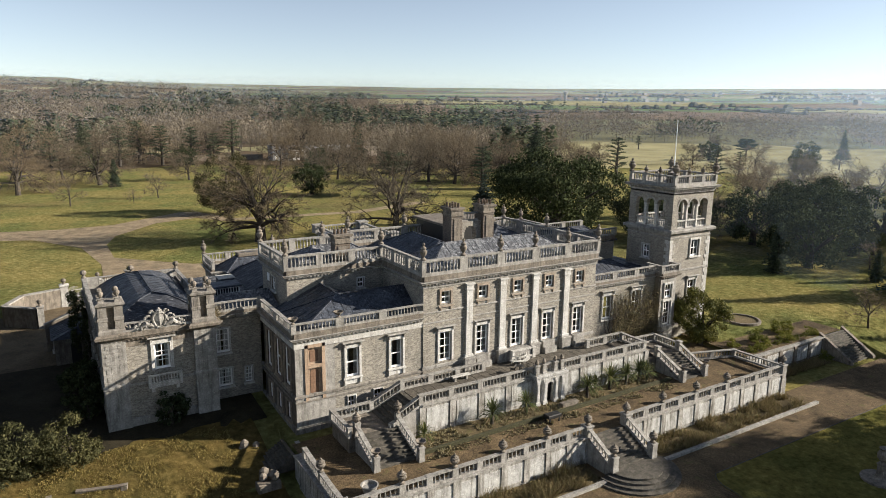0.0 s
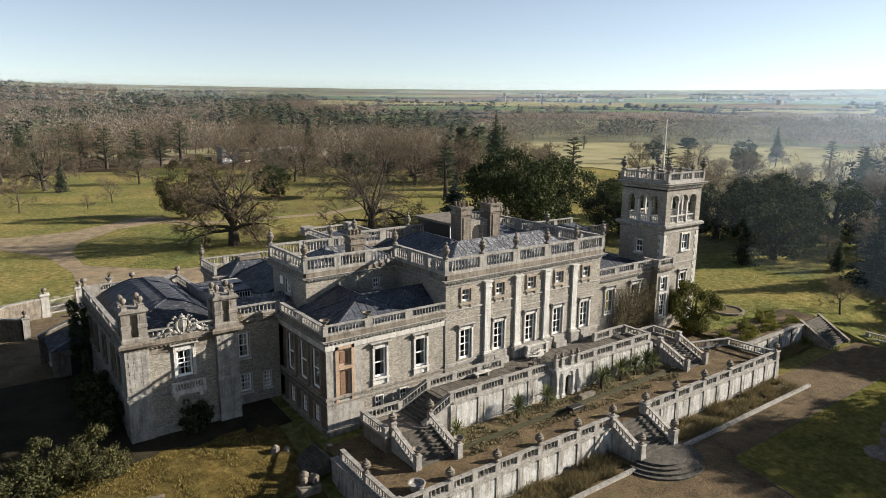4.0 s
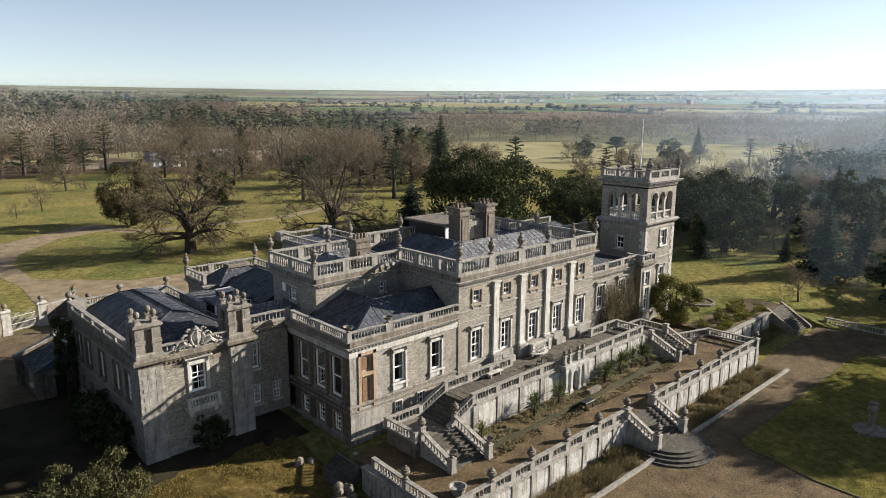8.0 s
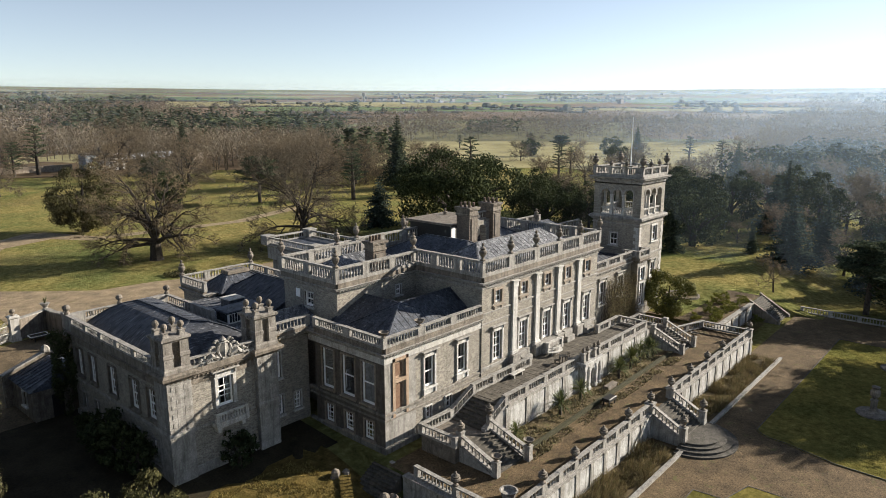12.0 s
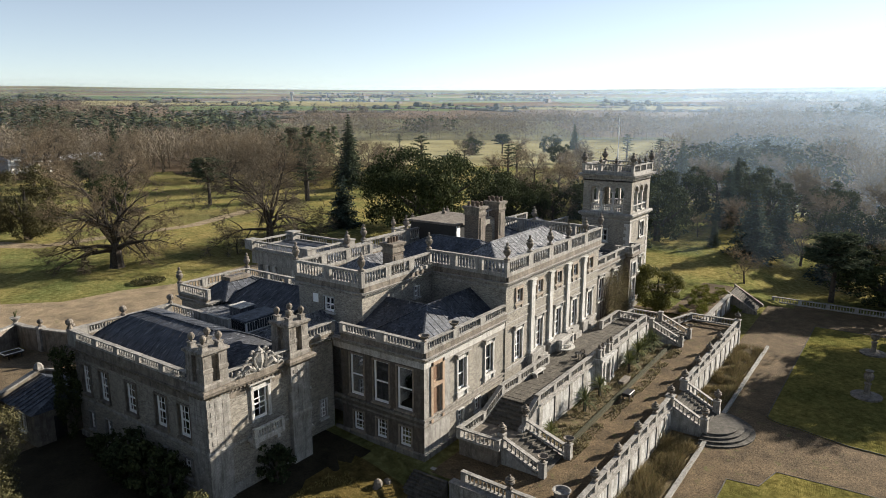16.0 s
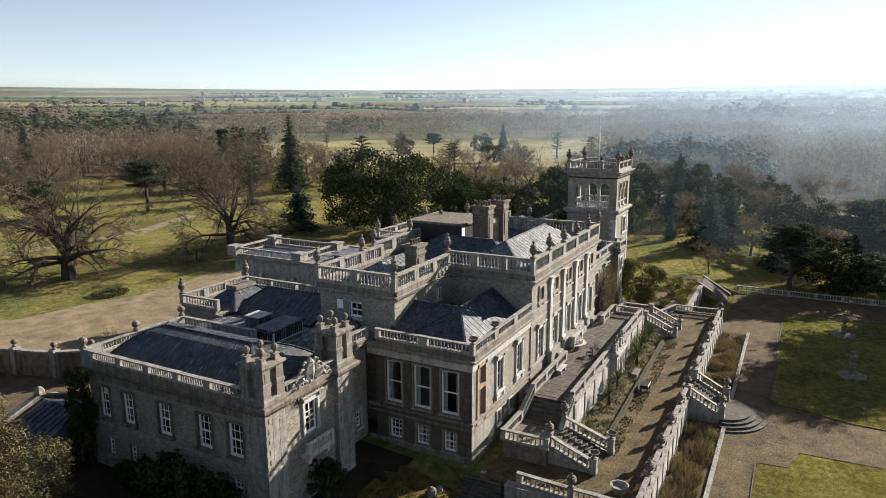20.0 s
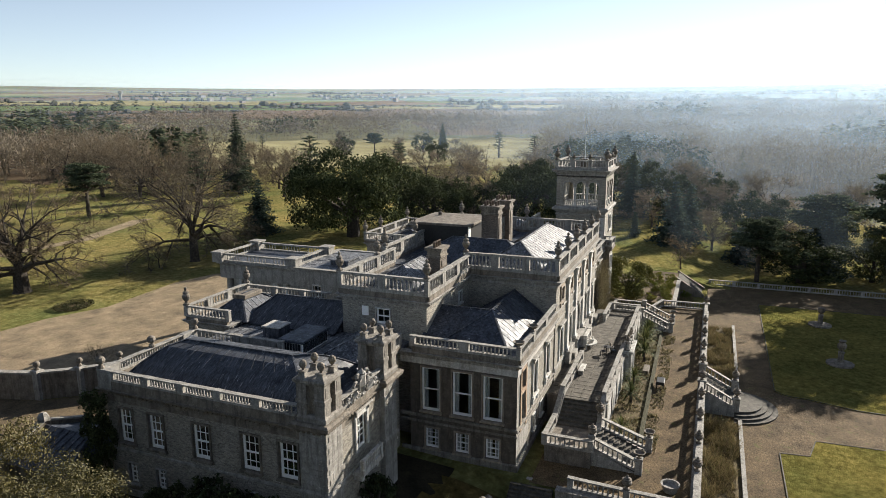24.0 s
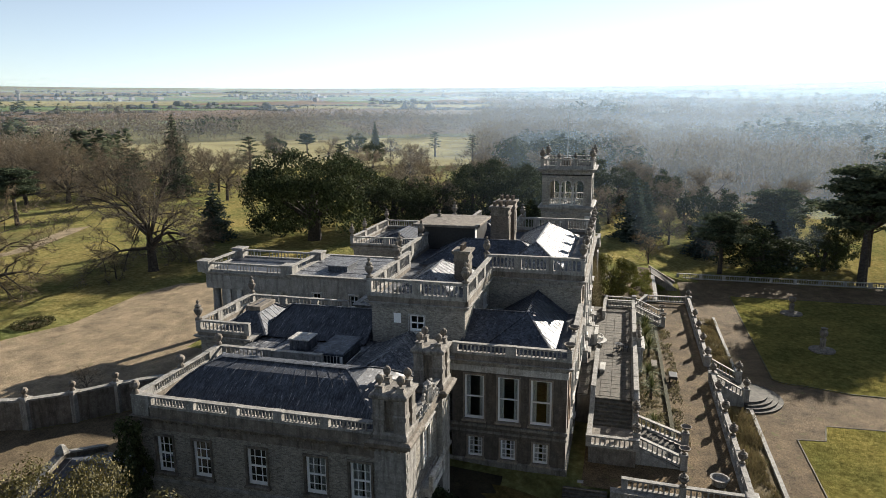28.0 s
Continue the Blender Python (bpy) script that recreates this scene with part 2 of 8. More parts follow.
def ground_mat():
    """Park turf near the house, a patchwork of winter fields beyond the park."""
    m, n, l, b = mat("park_ground", 1.0, 0, 0.0)
    v = coords(n, l)
    fine = ramp(n, l, noise_tex(n, l, v, 1.3, 8, 0.7), [(0.3, (0.088, 0.083, 0.034)), (0.52, (0.188, 0.174, 0.076)), (0.74, (0.335, 0.296, 0.160))])
    patch = ramp(n, l, noise_tex(n, l, v, 0.05, 6, 0.65), [(0.36, (0.65, 0.78, 0.62)), (0.66, (1.35, 1.18, 1.0))])
    near = mix(n, l, 1.0, fine, patch, "MULTIPLY")
    wood = ramp(n, l, noise_tex(n, l, v, 0.25, 6), [(0.35, (0.07, 0.052, 0.032)), (0.7, (0.16, 0.125, 0.075))])
    near = mix(n, l, ramp(n, l, noise_tex(n, l, v, 0.018, 4, 0.6), [(0.52, (0, 0, 0)), (0.64, (0.4,) * 3)]), near, wood)
    vo = n.new("ShaderNodeTexVoronoi")
    vo.inputs["Scale"].default_value = 0.0028
    l.new(coords(n, l, (1, 1.6, 0), (0, 0, 0.5)), vo.inputs["Vector"])
    sp = n.new("ShaderNodeSeparateColor")
    l.new(vo.outputs["Color"], sp.inputs[0])
    fields = ramp(n, l, sp.outputs[0], [(0.0, (0.17, 0.125, 0.09)), (0.3, (0.20, 0.15, 0.105)), (0.45, (0.16, 0.19, 0.085)), (0.62, (0.30, 0.285, 0.18)), (0.8, (0.12, 0.16, 0.075)), (1.0, (0.26, 0.24, 0.15))])
    tex = ramp(n, l, noise_tex(n, l, v, 0.02, 6), [(0.3, (0.8,) * 3), (0.7, (1.2,) * 3)])
    fields = mix(n, l, 1.0, fields, tex, "MULTIPLY")
    d = n.new("ShaderNodeVectorMath")
    d.operation = "LENGTH"
    l.new(coords(n, l, (0.001, 0.001, 0)), d.inputs[0])
    far = ramp(n, l, d.outputs["Value"], [(0.33, (0, 0, 0)), (0.42, (1, 1, 1))])
    l.new(mix(n, l, far, near, fields), b.inputs["Base Color"])
    bump(n, l, b, noise_tex(n, l, v, 1.6, 8, 0.8), 1.0, 0.40)
    return m


GROUND = ground_mat()


def gravel_mat(name, lo, hi, weeds):
    m, n, l, b = mat(name, 0.95, 0, 0.15)
    v = coords(n, l)
    c = ramp(n, l, noise_tex(n, l, v, 7.0, 8, 0.85), [(0.38, lo), (0.64, hi)])
    big = ramp(n, l, noise_tex(n, l, v, 0.45, 8, 0.72), [(0.35, (0.58, 0.57, 0.55)), (0.65, (1.3, 1.26, 1.18))])
    c = mix(n, l, 1.0, c, big, "MULTIPLY")
    w = ramp(n, l, noise_tex(n, l, v, 0.8, 7, 0.7), [(0.58, (0, 0, 0)), (0.68, (weeds,) * 3)])
    c = mix(n, l, w, c, (0.10, 0.105, 0.035))
    l.new(c, b.inputs["Base Color"])
    bump(n, l, b, noise_tex(n, l, v, 5.0, 8, 0.8), 0.9, 0.10)
    return m


GRAVEL = gravel_mat("gravel", (0.044, 0.032, 0.019), (0.200, 0.148, 0.088), 0.75)
# near-black soil whose colour holds the shade beside the west wing
SHADE_SOIL = gravel_mat("shade_dark_soil", (0.018, 0.016, 0.010), (0.05, 0.042, 0.026), 0.15)
DRIVE = gravel_mat("drive_gravel", (0.15, 0.115, 0.075), (0.33, 0.27, 0.19), 0.45)
SOIL = gravel_mat("bed_soil", (0.07, 0.055, 0.032), (0.17, 0.135, 0.075), 0.8)
BARK = simple("bark", (0.052, 0.043, 0.034), 0.95, var=0.5, scale=3, bmp=0.5)


def leaf_mat(name, cols, rough=0.6, spec=0.3, through_light=0.2):
    """Foliage varied by tree and by leaf."""
    m, n, l, b = mat(name, rough, 0, spec)
    g = n.new("ShaderNodeNewGeometry")
    c = ramp(n, l, g.outputs["Random Per Island"], [(k / (len(cols) - 1), x) for k, x in enumerate(cols)])
    t = ramp(n, l, objrand(n), [(0.0, (0.75, 0.8, 0.8)), (1.0, (1.2, 1.15, 1.0))])
    col = mix(n, l, 1.0, c, t, "MULTIPLY")
    l.new(col, b.inputs["Base Color"])
    tl, mx = n.new("ShaderNodeBsdfTranslucent"), n.new("ShaderNodeMixShader")
    l.new(col, tl.inputs["Color"])
    mx.inputs[0].default_value = through_light
    l.new(b.outputs[0], mx.inputs[1]); l.new(tl.outputs[0], mx.inputs[2])
    l.new(mx.outputs[0], n["Material Output"].inputs["Surface"])
    return m


TWIG = leaf_mat("twig_growth", [(0.085, 0.067, 0.048), (0.155, 0.124, 0.090), (0.245, 0.20, 0.150)], 0.9, 0.1)
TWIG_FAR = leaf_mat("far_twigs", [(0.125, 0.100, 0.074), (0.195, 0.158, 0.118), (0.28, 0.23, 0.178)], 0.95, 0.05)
LEAF = leaf_mat("evergreen_leaves", [(0.022, 0.030, 0.015), (0.042, 0.054, 0.026), (0.078, 0.090, 0.044)], 0.9, 0.05, 0.12)
LEAF_YEL = leaf_mat("yellow_green_leaves", [(0.06, 0.075, 0.015), (0.12, 0.13, 0.025), (0.20, 0.185, 0.045)], 0.75, 0.1)
LEAF_BRN = leaf_mat("olive_leaves", [(0.05, 0.045, 0.018), (0.09, 0.08, 0.03), (0.14, 0.12, 0.05)], 0.7)
LEAF_OLV = leaf_mat("dark_olive_leaves", [(0.032, 0.033, 0.016), (0.062, 0.062, 0.028), (0.110, 0.104, 0.048)], 0.8, 0.1)
LEAF_MAG = leaf_mat("glossy_yellow_green_leaves", [(0.042, 0.050, 0.014), (0.085, 0.090, 0.024), (0.15, 0.142, 0.042)], 0.7, 0.15)
LEAF_FTH = leaf_mat("feathery_leaves", [(0.034, 0.033, 0.017), (0.066, 0.062, 0.031), (0.11, 0.10, 0.055)], 0.9, 0.05)
BANK_GRASS = leaf_mat("bank_stalks", [(0.10, 0.082, 0.028), (0.20, 0.16, 0.06), (0.31, 0.25, 0.11)], 0.9, 0.05)
DRY_GRASS = leaf_mat("dry_grass", [(0.14, 0.12, 0.06), (0.25, 0.21, 0.125), (0.38, 0.33, 0.22)], 0.9, 0.05)
NEEDLE = leaf_mat("needles", [(0.034, 0.045, 0.032), (0.060, 0.076, 0.050), (0.10, 0.118, 0.075)], 0.95, 0.04)
CEDAR = leaf_mat("blue_green_needles", [(0.028, 0.042, 0.036), (0.05, 0.07, 0.06), (0.08, 0.10, 0.085)], 0.95, 0.04)
SPIKE = leaf_mat("spiky_leaves", [(0.035, 0.05, 0.018), (0.08, 0.095, 0.038), (0.17, 0.165, 0.075)], 0.75, 0.1)
BRUSH = leaf_mat("dead_stems", [(0.075, 0.062, 0.036), (0.135, 0.112, 0.066), (0.22, 0.178, 0.11), (0.11, 0.115, 0.05)], 0.9, 0.1)

# ---- mesh helpers ----


class MB:
    """Collects vertices and faces for one mesh."""

    def __init__(self):
        self.v, self.f = [], []

    def add(self, vs, fs):
        k = len(self.v)
        self.v.extend(vs)
        self.f.extend([tuple(i + k for i in f) for f in fs])
        return self

    def box(self, x0, y0, z0, x1, y1, z1, ch=0.0):
        """A box; ch chamfers its top edges."""
        if ch:
            self.add([(x0, y0, z0), (x1, y0, z0), (x1, y1, z0), (x0, y1, z0), (x0, y0, z1 - ch), (x1, y0, z1 - ch), (x1, y1, z1 - ch), (x0, y1, z1 - ch),
                      (x0 + ch, y0 + ch, z1), (x1 - ch, y0 + ch, z1), (x1 - ch, y1 - ch, z1), (x0 + ch, y1 - ch, z1)],
                     [(3, 2, 1, 0), (0, 1, 5, 4), (1, 2, 6, 5), (2, 3, 7, 6), (3, 0, 4, 7), (4, 5, 9, 8), (5, 6, 10, 9), (6, 7, 11, 10), (7, 4, 8, 11), (8, 9, 10, 11)])
        else:
            self.add([(x0, y0, z0), (x1, y0, z0), (x1, y1, z0), (x0, y1, z0), (x0, y0, z1), (x1, y0, z1), (x1, y1, z1), (x0, y1, z1)],
                     [(3, 2, 1, 0), (4, 5, 6, 7), (0, 1, 5, 4), (1, 2, 6, 5), (2, 3, 7, 6), (3, 0, 4, 7)])
        return self

    def beam(self, a, b, w, h, drop=0.0):
        """A bar from a to b (middle of its underside), w wide, h high, ends upright."""
        ax, ay, az = a
        bx, by, bz = b
        L = math.hypot(bx - ax, by - ay) or 1
        nx, ny = -(by - ay) / L * w / 2, (bx - ax) / L * w / 2
        vs = []
        for (x, y, z) in ((ax, ay, az), (bx, by, bz)):
            vs += [(x + nx, y + ny, z - drop), (x - nx, y - ny, z - drop), (x - nx, y - ny, z + h), (x + nx, y + ny, z + h)]
        return self.add(vs, [(0, 1, 2, 3), (7, 6, 5, 4), (0, 4, 5, 1), (1, 5, 6, 2), (2, 6, 7, 3), (3, 7, 4, 0)])

    def lathe(self, prof, sides=8, at=(0, 0, 0), square=False):
        """Turns a profile of (radius, z) round z."""
        x, y, z = at
        off = math.pi / 4 if square else 0
        vs = []
        for r, h in prof:
            for k in range(sides):
                a = off + 2 * math.pi * k / sides
                vs.append((x + r * math.cos(a), y + r * math.sin(a), z + h))
        fs = [(i * sides + k, i * sides + (k + 1) % sides, (i + 1) * sides + (k + 1) % sides, (i + 1) * sides + k) for i in range(len(prof) - 1) for k in range(sides)]
        fs += [tuple(reversed(range(sides))), tuple((len(prof) - 1) * sides + k for k in range(sides))]
        return self.add(vs, fs)

    def tube(self, pts, rad, sides=5):
        """A tapering tube along points."""
        vs = []
        n = len(pts)
        for i, p in enumerate(pts):
            d = (Vector(pts[min(i + 1, n - 1)]) - Vector(pts[max(i - 1, 0)])).normalized()
            u = d.orthogonal().normalized()
            w = d.cross(u)
            for k in range(sides):
                a = 2 * math.pi * k / sides
                vs.append(tuple(Vector(p) + (u * math.cos(a) + w * math.sin(a)) * rad[i]))
        fs = [(i * sides + k, i * sides + (k + 1) % sides, (i + 1) * sides + (k + 1) % sides, (i + 1) * sides + k) for i in range(n - 1) for k in range(sides)]
        return self.add(vs, fs)

    def sweep(self, prof, path, closed=True):
        """Runs a closed profile of (out, z) along a plan path with mitred corners; out is to the right of the way."""
        n, k = len(path), len(prof)
        vs = []
        for i, p in enumerate(path):
            p = Vector(p)
            d0 = (p - Vector(path[i - 1])).normalized() if (closed or i) else None
            d1 = (Vector(path[(i + 1) % n]) - p).normalized() if (closed or i < n - 1) else None
            d0, d1 = d0 or d1, d1 or d0
            n0, n1 = Vector((d0.y, -d0.x)), Vector((d1.y, -d1.x))
            m = (n0 + n1) / max(0.3, 1 + n0.dot(n1))
            vs += [(p.x + m.x * o, p.y + m.y * o, z) for o, z in prof]
        fs = []
        for i in range(n if closed else n - 1):
            j = (i + 1) % n
            fs += [(i * k + q, i * k + (q + 1) % k, j * k + (q + 1) % k, j * k + q) for q in range(k)]
        if not closed:
            fs += [tuple(range(k)), tuple((n - 1) * k + q for q in reversed(range(k)))]
        return self.add(vs, fs)

    def poly(self, pts, z):
        """A flat sheet with the outline pts."""
        from mathutils.geometry import tessellate_polygon
        tri = tessellate_polygon([[Vector((*p, 0)) for p in pts]])
        fs = []
        for a, b, c in tri:
            cr = (pts[b][0] - pts[a][0]) * (pts[c][1] - pts[a][1]) - (pts[b][1] - pts[a][1]) * (pts[c][0] - pts[a][0])
            fs.append((a, b, c) if cr > 0 else (a, c, b))
        return self.add([(*p, z) for p in pts], fs)

    def slab(self, pts, z0, z1):
        """A plate with the outline pts (counter-clockwise) and upright edges."""
        self.poly(pts, z1)
        n = len(pts)
        return self.add([(*p, z0) for p in pts] + [(*p, z1) for p in pts], [(i, (i + 1) % n, n + (i + 1) % n, n + i) for i in range(n)])

    def mesh(self, name, m):
        me = bpy.data.meshes.new(name)
        me.from_pydata(self.v, [], self.f)
        me.materials.append(m)
        return me


def thing(name, at, label, category, group="", kind=""):
    """An Empty at the base of a thing."""
    ob = new(name)
    ob.location = at
    return tagged(ob, label, category, group, kind)


def hang(ob, parent):
    ob.parent = parent
    if parent.type == "EMPTY":
        ob.matrix_parent_inverse = Matrix.Translation(-Vector(parent.location))
    return ob


def part(name, mb, m, parent, label="", kind=""):
    """One mesh object, in world places, under a thing or a part."""
    ob = new(name, mb.mesh(name, m) if isinstance(mb, MB) else mb)
    hang(ob, parent)
    return tagged(ob, label, "", "", kind)


def placed(name, me, parent, x, y, z, rz=0.0):
    """A piece that shares its mesh, at a place."""
    ob = new(name, me)
    hang(ob, parent)
    ob.location = (x, y, z)
    ob.rotation_euler = (0, 0, rz)
    return ob


def solid(name, mb, m, label, category, kind="", group=""):
    ob = new(name, mb.mesh(name, m))
    return tagged(ob, label, category, group, kind)


# ---- balustrades ----
BAL_CACHE = {}


def baluster_prof(h):
    r = 0.10 if h > 0.8 else (0.085 if h > 0.62 else 0.072)
    return [(r, 0), (r, 0.07 * h), (0.05, 0.13 * h), (r * 1.02, 0.34 * h), (r * 0.9, 0.45 * h), (0.045, 0.78 * h), (0.075, 0.85 * h), (0.045, 0.88 * h), (r * 0.95, 0.93 * h), (r * 0.95, h)]


def baluster_mesh(h, m):
    key = (round(h, 2), m.name)
    if key not in BAL_CACHE:
        BAL_CACHE[key] = MB().lathe(baluster_prof(h), 7).mesh("baluster", m)
    return BAL_CACHE[key]


tick = [0]


def balustrade(parent, a, b, z0, h, bays, m, pier=0.55, w=0.34, step=0.37, single=True, z0b=None, end_piers=(True, True), pier_h=None, solidity=(), flush=False):
    """A balustrade under parent from a to b in plan: plinth, rail, piers at the ends of every bay, balusters between.
    z0, z0b: its foot at either end. bays: how many. solidity: bays that are walled up."""
    z0b = z0 if z0b is None else z0b
    L = math.hypot(b[0] - a[0], b[1] - a[1])
    ux, uy = (b[0] - a[0]) / L, (b[1] - a[1]) / L
    ang = math.atan2(uy, ux)
    at = lambda s: (a[0] + ux * s, a[1] + uy * s, z0 + (z0b - z0) * s / L)
    pl, ra = 0.20 * h, 0.15 * h
    p0, p1 = at(0), at(L)
    plinth = part("plinth", MB().beam(p0, p1, w, pl), m, parent)
    rail = MB()
    up = lambda p, dz: (p[0], p[1], p[2] + dz)
    rail.beam(up(p0, h - ra), up(p1, h - ra), w * 0.9, ra * 0.35)
    rail.beam(up(p0, h - ra * 0.65), up(p1, h - ra * 0.65), w * 1.15, ra * 0.65)
    part("rail", rail, m, parent)
    ph = pier_h or h + 0.04
    for k in range(bays + 1):
        if (k == 0 and not end_piers[0]) or (k == bays and not end_piers[1]):
            continue
        x, y, z = at(L * k / bays)
        r = pier / 2 * math.sqrt(2)
        if flush:
            tick[0] += 1
            d = h + 0.012 + 0.005 * (tick[0] % 4)
            wide = pier if 0 < k < bays else w * 1.3
            pm = MB().box(-wide / 2, -w * 0.52, -0.01, wide / 2, w * 0.52, d - ra - 0.01).box(-wide / 2 - 0.02, -w * 0.6, d - ra * 0.66, wide / 2 + 0.02, w * 0.6, d, 0.01)
            ob = part("pier", pm, m, parent)
            ob.location, ob.rotation_euler = (x, y, z), (0, 0, ang)
            continue
        pm = MB().lathe([(r, -0.15), (r * 1.08, -0.15), (r * 1.08, pl), (r, pl + 0.04), (r, ph - 0.2), (r * 1.05, ph - 0.16), (r * 1.16, ph - 0.13), (r * 1.16, ph - 0.03), (r * 1.05, ph)], 4, (0, 0, 0), True)
        ob = part("pier", pm, m, parent)
        ob.location, ob.rotation_euler = (x, y, z), (0, 0, ang)
    bl = L / bays
    bh = h - pl - ra
    me = baluster_mesh(bh, m)
    joined = MB()
    for k in range(bays):
        s0, s1 = bl * k + pier / 2 + 0.06, bl * (k + 1) - pier / 2 - 0.06
        if k in solidity:
            q0, q1 = at(s0), at(s1)
            part("infill", MB().beam(up(q0, pl), up(q1, pl), w * 0.6, bh), m, parent)
            continue
        n = max(1, round((s1 - s0) / step))
        for j in range(n):
            x, y, z = at(s0 + (s1 - s0) * (j + 0.5) / n)
            if single:
                placed("baluster", me, parent, x, y, z + pl)
            else:
                joined.lathe(baluster_prof(bh), 5, (x, y, z + pl))
    if joined.v:
        part("balustrading", joined, m, parent, kind="stuff")
    return plinth


# ---- ground ----
PARK = 0.5        # level of the park round the house
LOW = -2.35       # level of the parterre below the terraces
GARDEN = -0.05    # level of the long gravel terrace
UPPER = 2.65      # level of the paved terrace before the house


def smooth(a, b, x):
    t = min(1, max(0, (x - a) / (b - a)))
    return t * t * (3 - 2 * t)


def land(x, y):
    d = math.hypot(x - 30, y - 60)
    z = PARK * smooth(56, 66, y) if x < 70 else PARK * smooth(44, 52, y)
    if d > 380:
        z += (d - 380) * 0.0362 * smooth(380, 700, d) ** 0.5
    if d > 400 and x < 300 and y > 0:
        z += 18 * smooth(500, 1600, d) * smooth(300, -300, x - 0.35 * y)
    if 16.45 < x < 68.25:
        z = z if y > 39.45 else LOW
        if 39.45 < y < 52:
            z = GARDEN - 0.06
    elif x <= 16.45:
        z += (LOW - z) * smooth(57.5, 46, y) * (1 - smooth(300, 700, d))
    elif x < 90:
        z = z if y > 43.8 else LOW
    else:
        z += (LOW - z) * smooth(48, 36, y) * (1 - smooth(300, 700, d))
    if d > 120:
        z += noise.noise(Vector((x * 0.004, y * 0.004, 3.3))) * min(3.0, (d - 120) * 0.008)
    return z


def ground():
    def axis(lo, hi, mid0, mid1, step, extra):
        out = list(np.arange(mid0, mid1 + 0.1, step))
        s, v = step, mid1
        while v < hi:
            s *= 1.16
            v += s
            out.append(v)
        s, v = step, mid0
        while v > lo:
            s *= 1.16
            v -= s
            out.append(v)
        return sorted(out + extra)
    xs = axis(-4700, 4900, -40, 130, 2.5, [16.44, 16.46, 68.24, 68.26, 89.99, 90.01])
    ys = axis(-4700, 4900, -20, 190, 2.5, [39.44, 39.46, 43.79, 43.81, 52.01])
    mb = MB()
    nx = len(xs)
    mb.v = [(x, y, land(x, y)) for y in ys for x in xs]
    mb.f = [(j * nx + i, j * nx + i + 1, (j + 1) * nx + i + 1, (j + 1) * nx + i) for j in range(len(ys) - 1) for i in range(nx - 1)]
    ob = solid("ground", mb, GROUND, "green and straw-coloured winter parkland turf with far fields", "ground", "structure")
    for p in ob.data.polygons:
        p.use_smooth = True


ground()


def sheet(name, pts, z, m, label, cat="path"):
    return solid(name, MB().poly(pts, z), m, label, cat, "structure")


def arc(cx, cy, r, a0, a1, n):
    return [(cx + r * math.cos(radians(a0 + (a1 - a0) * k / n)), cy + r * math.sin(radians(a0 + (a1 - a0) * k / n))) for k in range(n + 1)]


sheet("drive", [(11.2, 107), (11.9, 102.5), (13.3, 98), (15.5, 95.1), (18, 92.9), (20.5, 90.2), (21.8, 87), (22.3, 84.4), (34, 84.8), (34, 97), (47, 98), (58, 101), (62, 108), (59, 116), (52, 118), (38, 117), (31, 120), (23, 121), (17, 127), (11.5, 133), (11.5, 146), (14, 155),
                (24, 168), (34, 172), (39, 164), (74, 161), (110, 174), (160, 205), (159, 208), (109, 178), (73, 164.5), (42, 167.5), (36, 182), (32, 183), (15, 170), (4, 169), (-30, 176), (-90, 190), (-90, 181), (-30, 168), (-1, 158), (7, 145), (9, 128), (8, 112), (2.4, 103.4)],
      PARK + 0.03, DRIVE, "pale gravel carriage drive with a sweep before the house", "drive")
sheet("service_yard", [(-40, 79), (3, 79), (16, 84), (22, 84.3), (20, 90), (15, 94.6), (12.7, 97.5), (11, 105), (2.4, 103), (-3, 101), (-40, 101)], PARK + 0.02, gravel_mat("yard_dirt", (0.06, 0.047, 0.032), (0.19, 0.15, 0.10), 0.3), "brown dirt service yard in the shade of the house", "yard")
sheet("terrace_walk", [(16.6, 39.5), (68.1, 39.5), (68.1, 52), (16.6, 52)], GARDEN, GRAVEL, "brown gravel walk with weeds along the garden terrace", "path")
sheet("east_walk", [(68.3, 44), (88, 44), (88, 54), (74, 60), (68.3, 60)], PARK * 0.5 + 0.06, GRAVEL, "gravel walk beside a garden lawn", "path")
sheet("parterre_gravel", [(16.6, -25), (92, -25), (92, 39.3), (16.6, 39.3)], LOW + 0.03, GRAVEL, "brown gravel paths of the lower parterre", "path")
for nm, pts, lab in (
    ("parterre_lawn", [(47.3, 32.2)] + [(46.6, 31.6), (46.2, 30.6), (46.1, 29.2), (45.6, 27.6), (44.9, 25.0), (44.8, 21.5), (44.5, -20), (82, -20), (82, 32.0)], "mown lawn panel with stone edging"),
    ("parterre_lawn", [(37.6, -20), (36.7, 24.4), (36.4, 29.6), (33.2, 30.4), (32.9, 32.8), (16.8, 32.8), (16.8, -20)], "mown lawn panel with a notched corner and stone edging"),
):
    ob = solid(nm, MB().slab(pts[::-1], LOW, LOW + 0.08), GRASS, lab, "lawn", "structure")
    ed = MB().sweep([(0.02, LOW), (0.11, LOW), (0.11, LOW + 0.11), (0.02, LOW + 0.11)], pts[::-1])
    part("edging", ed, STEP, ob)


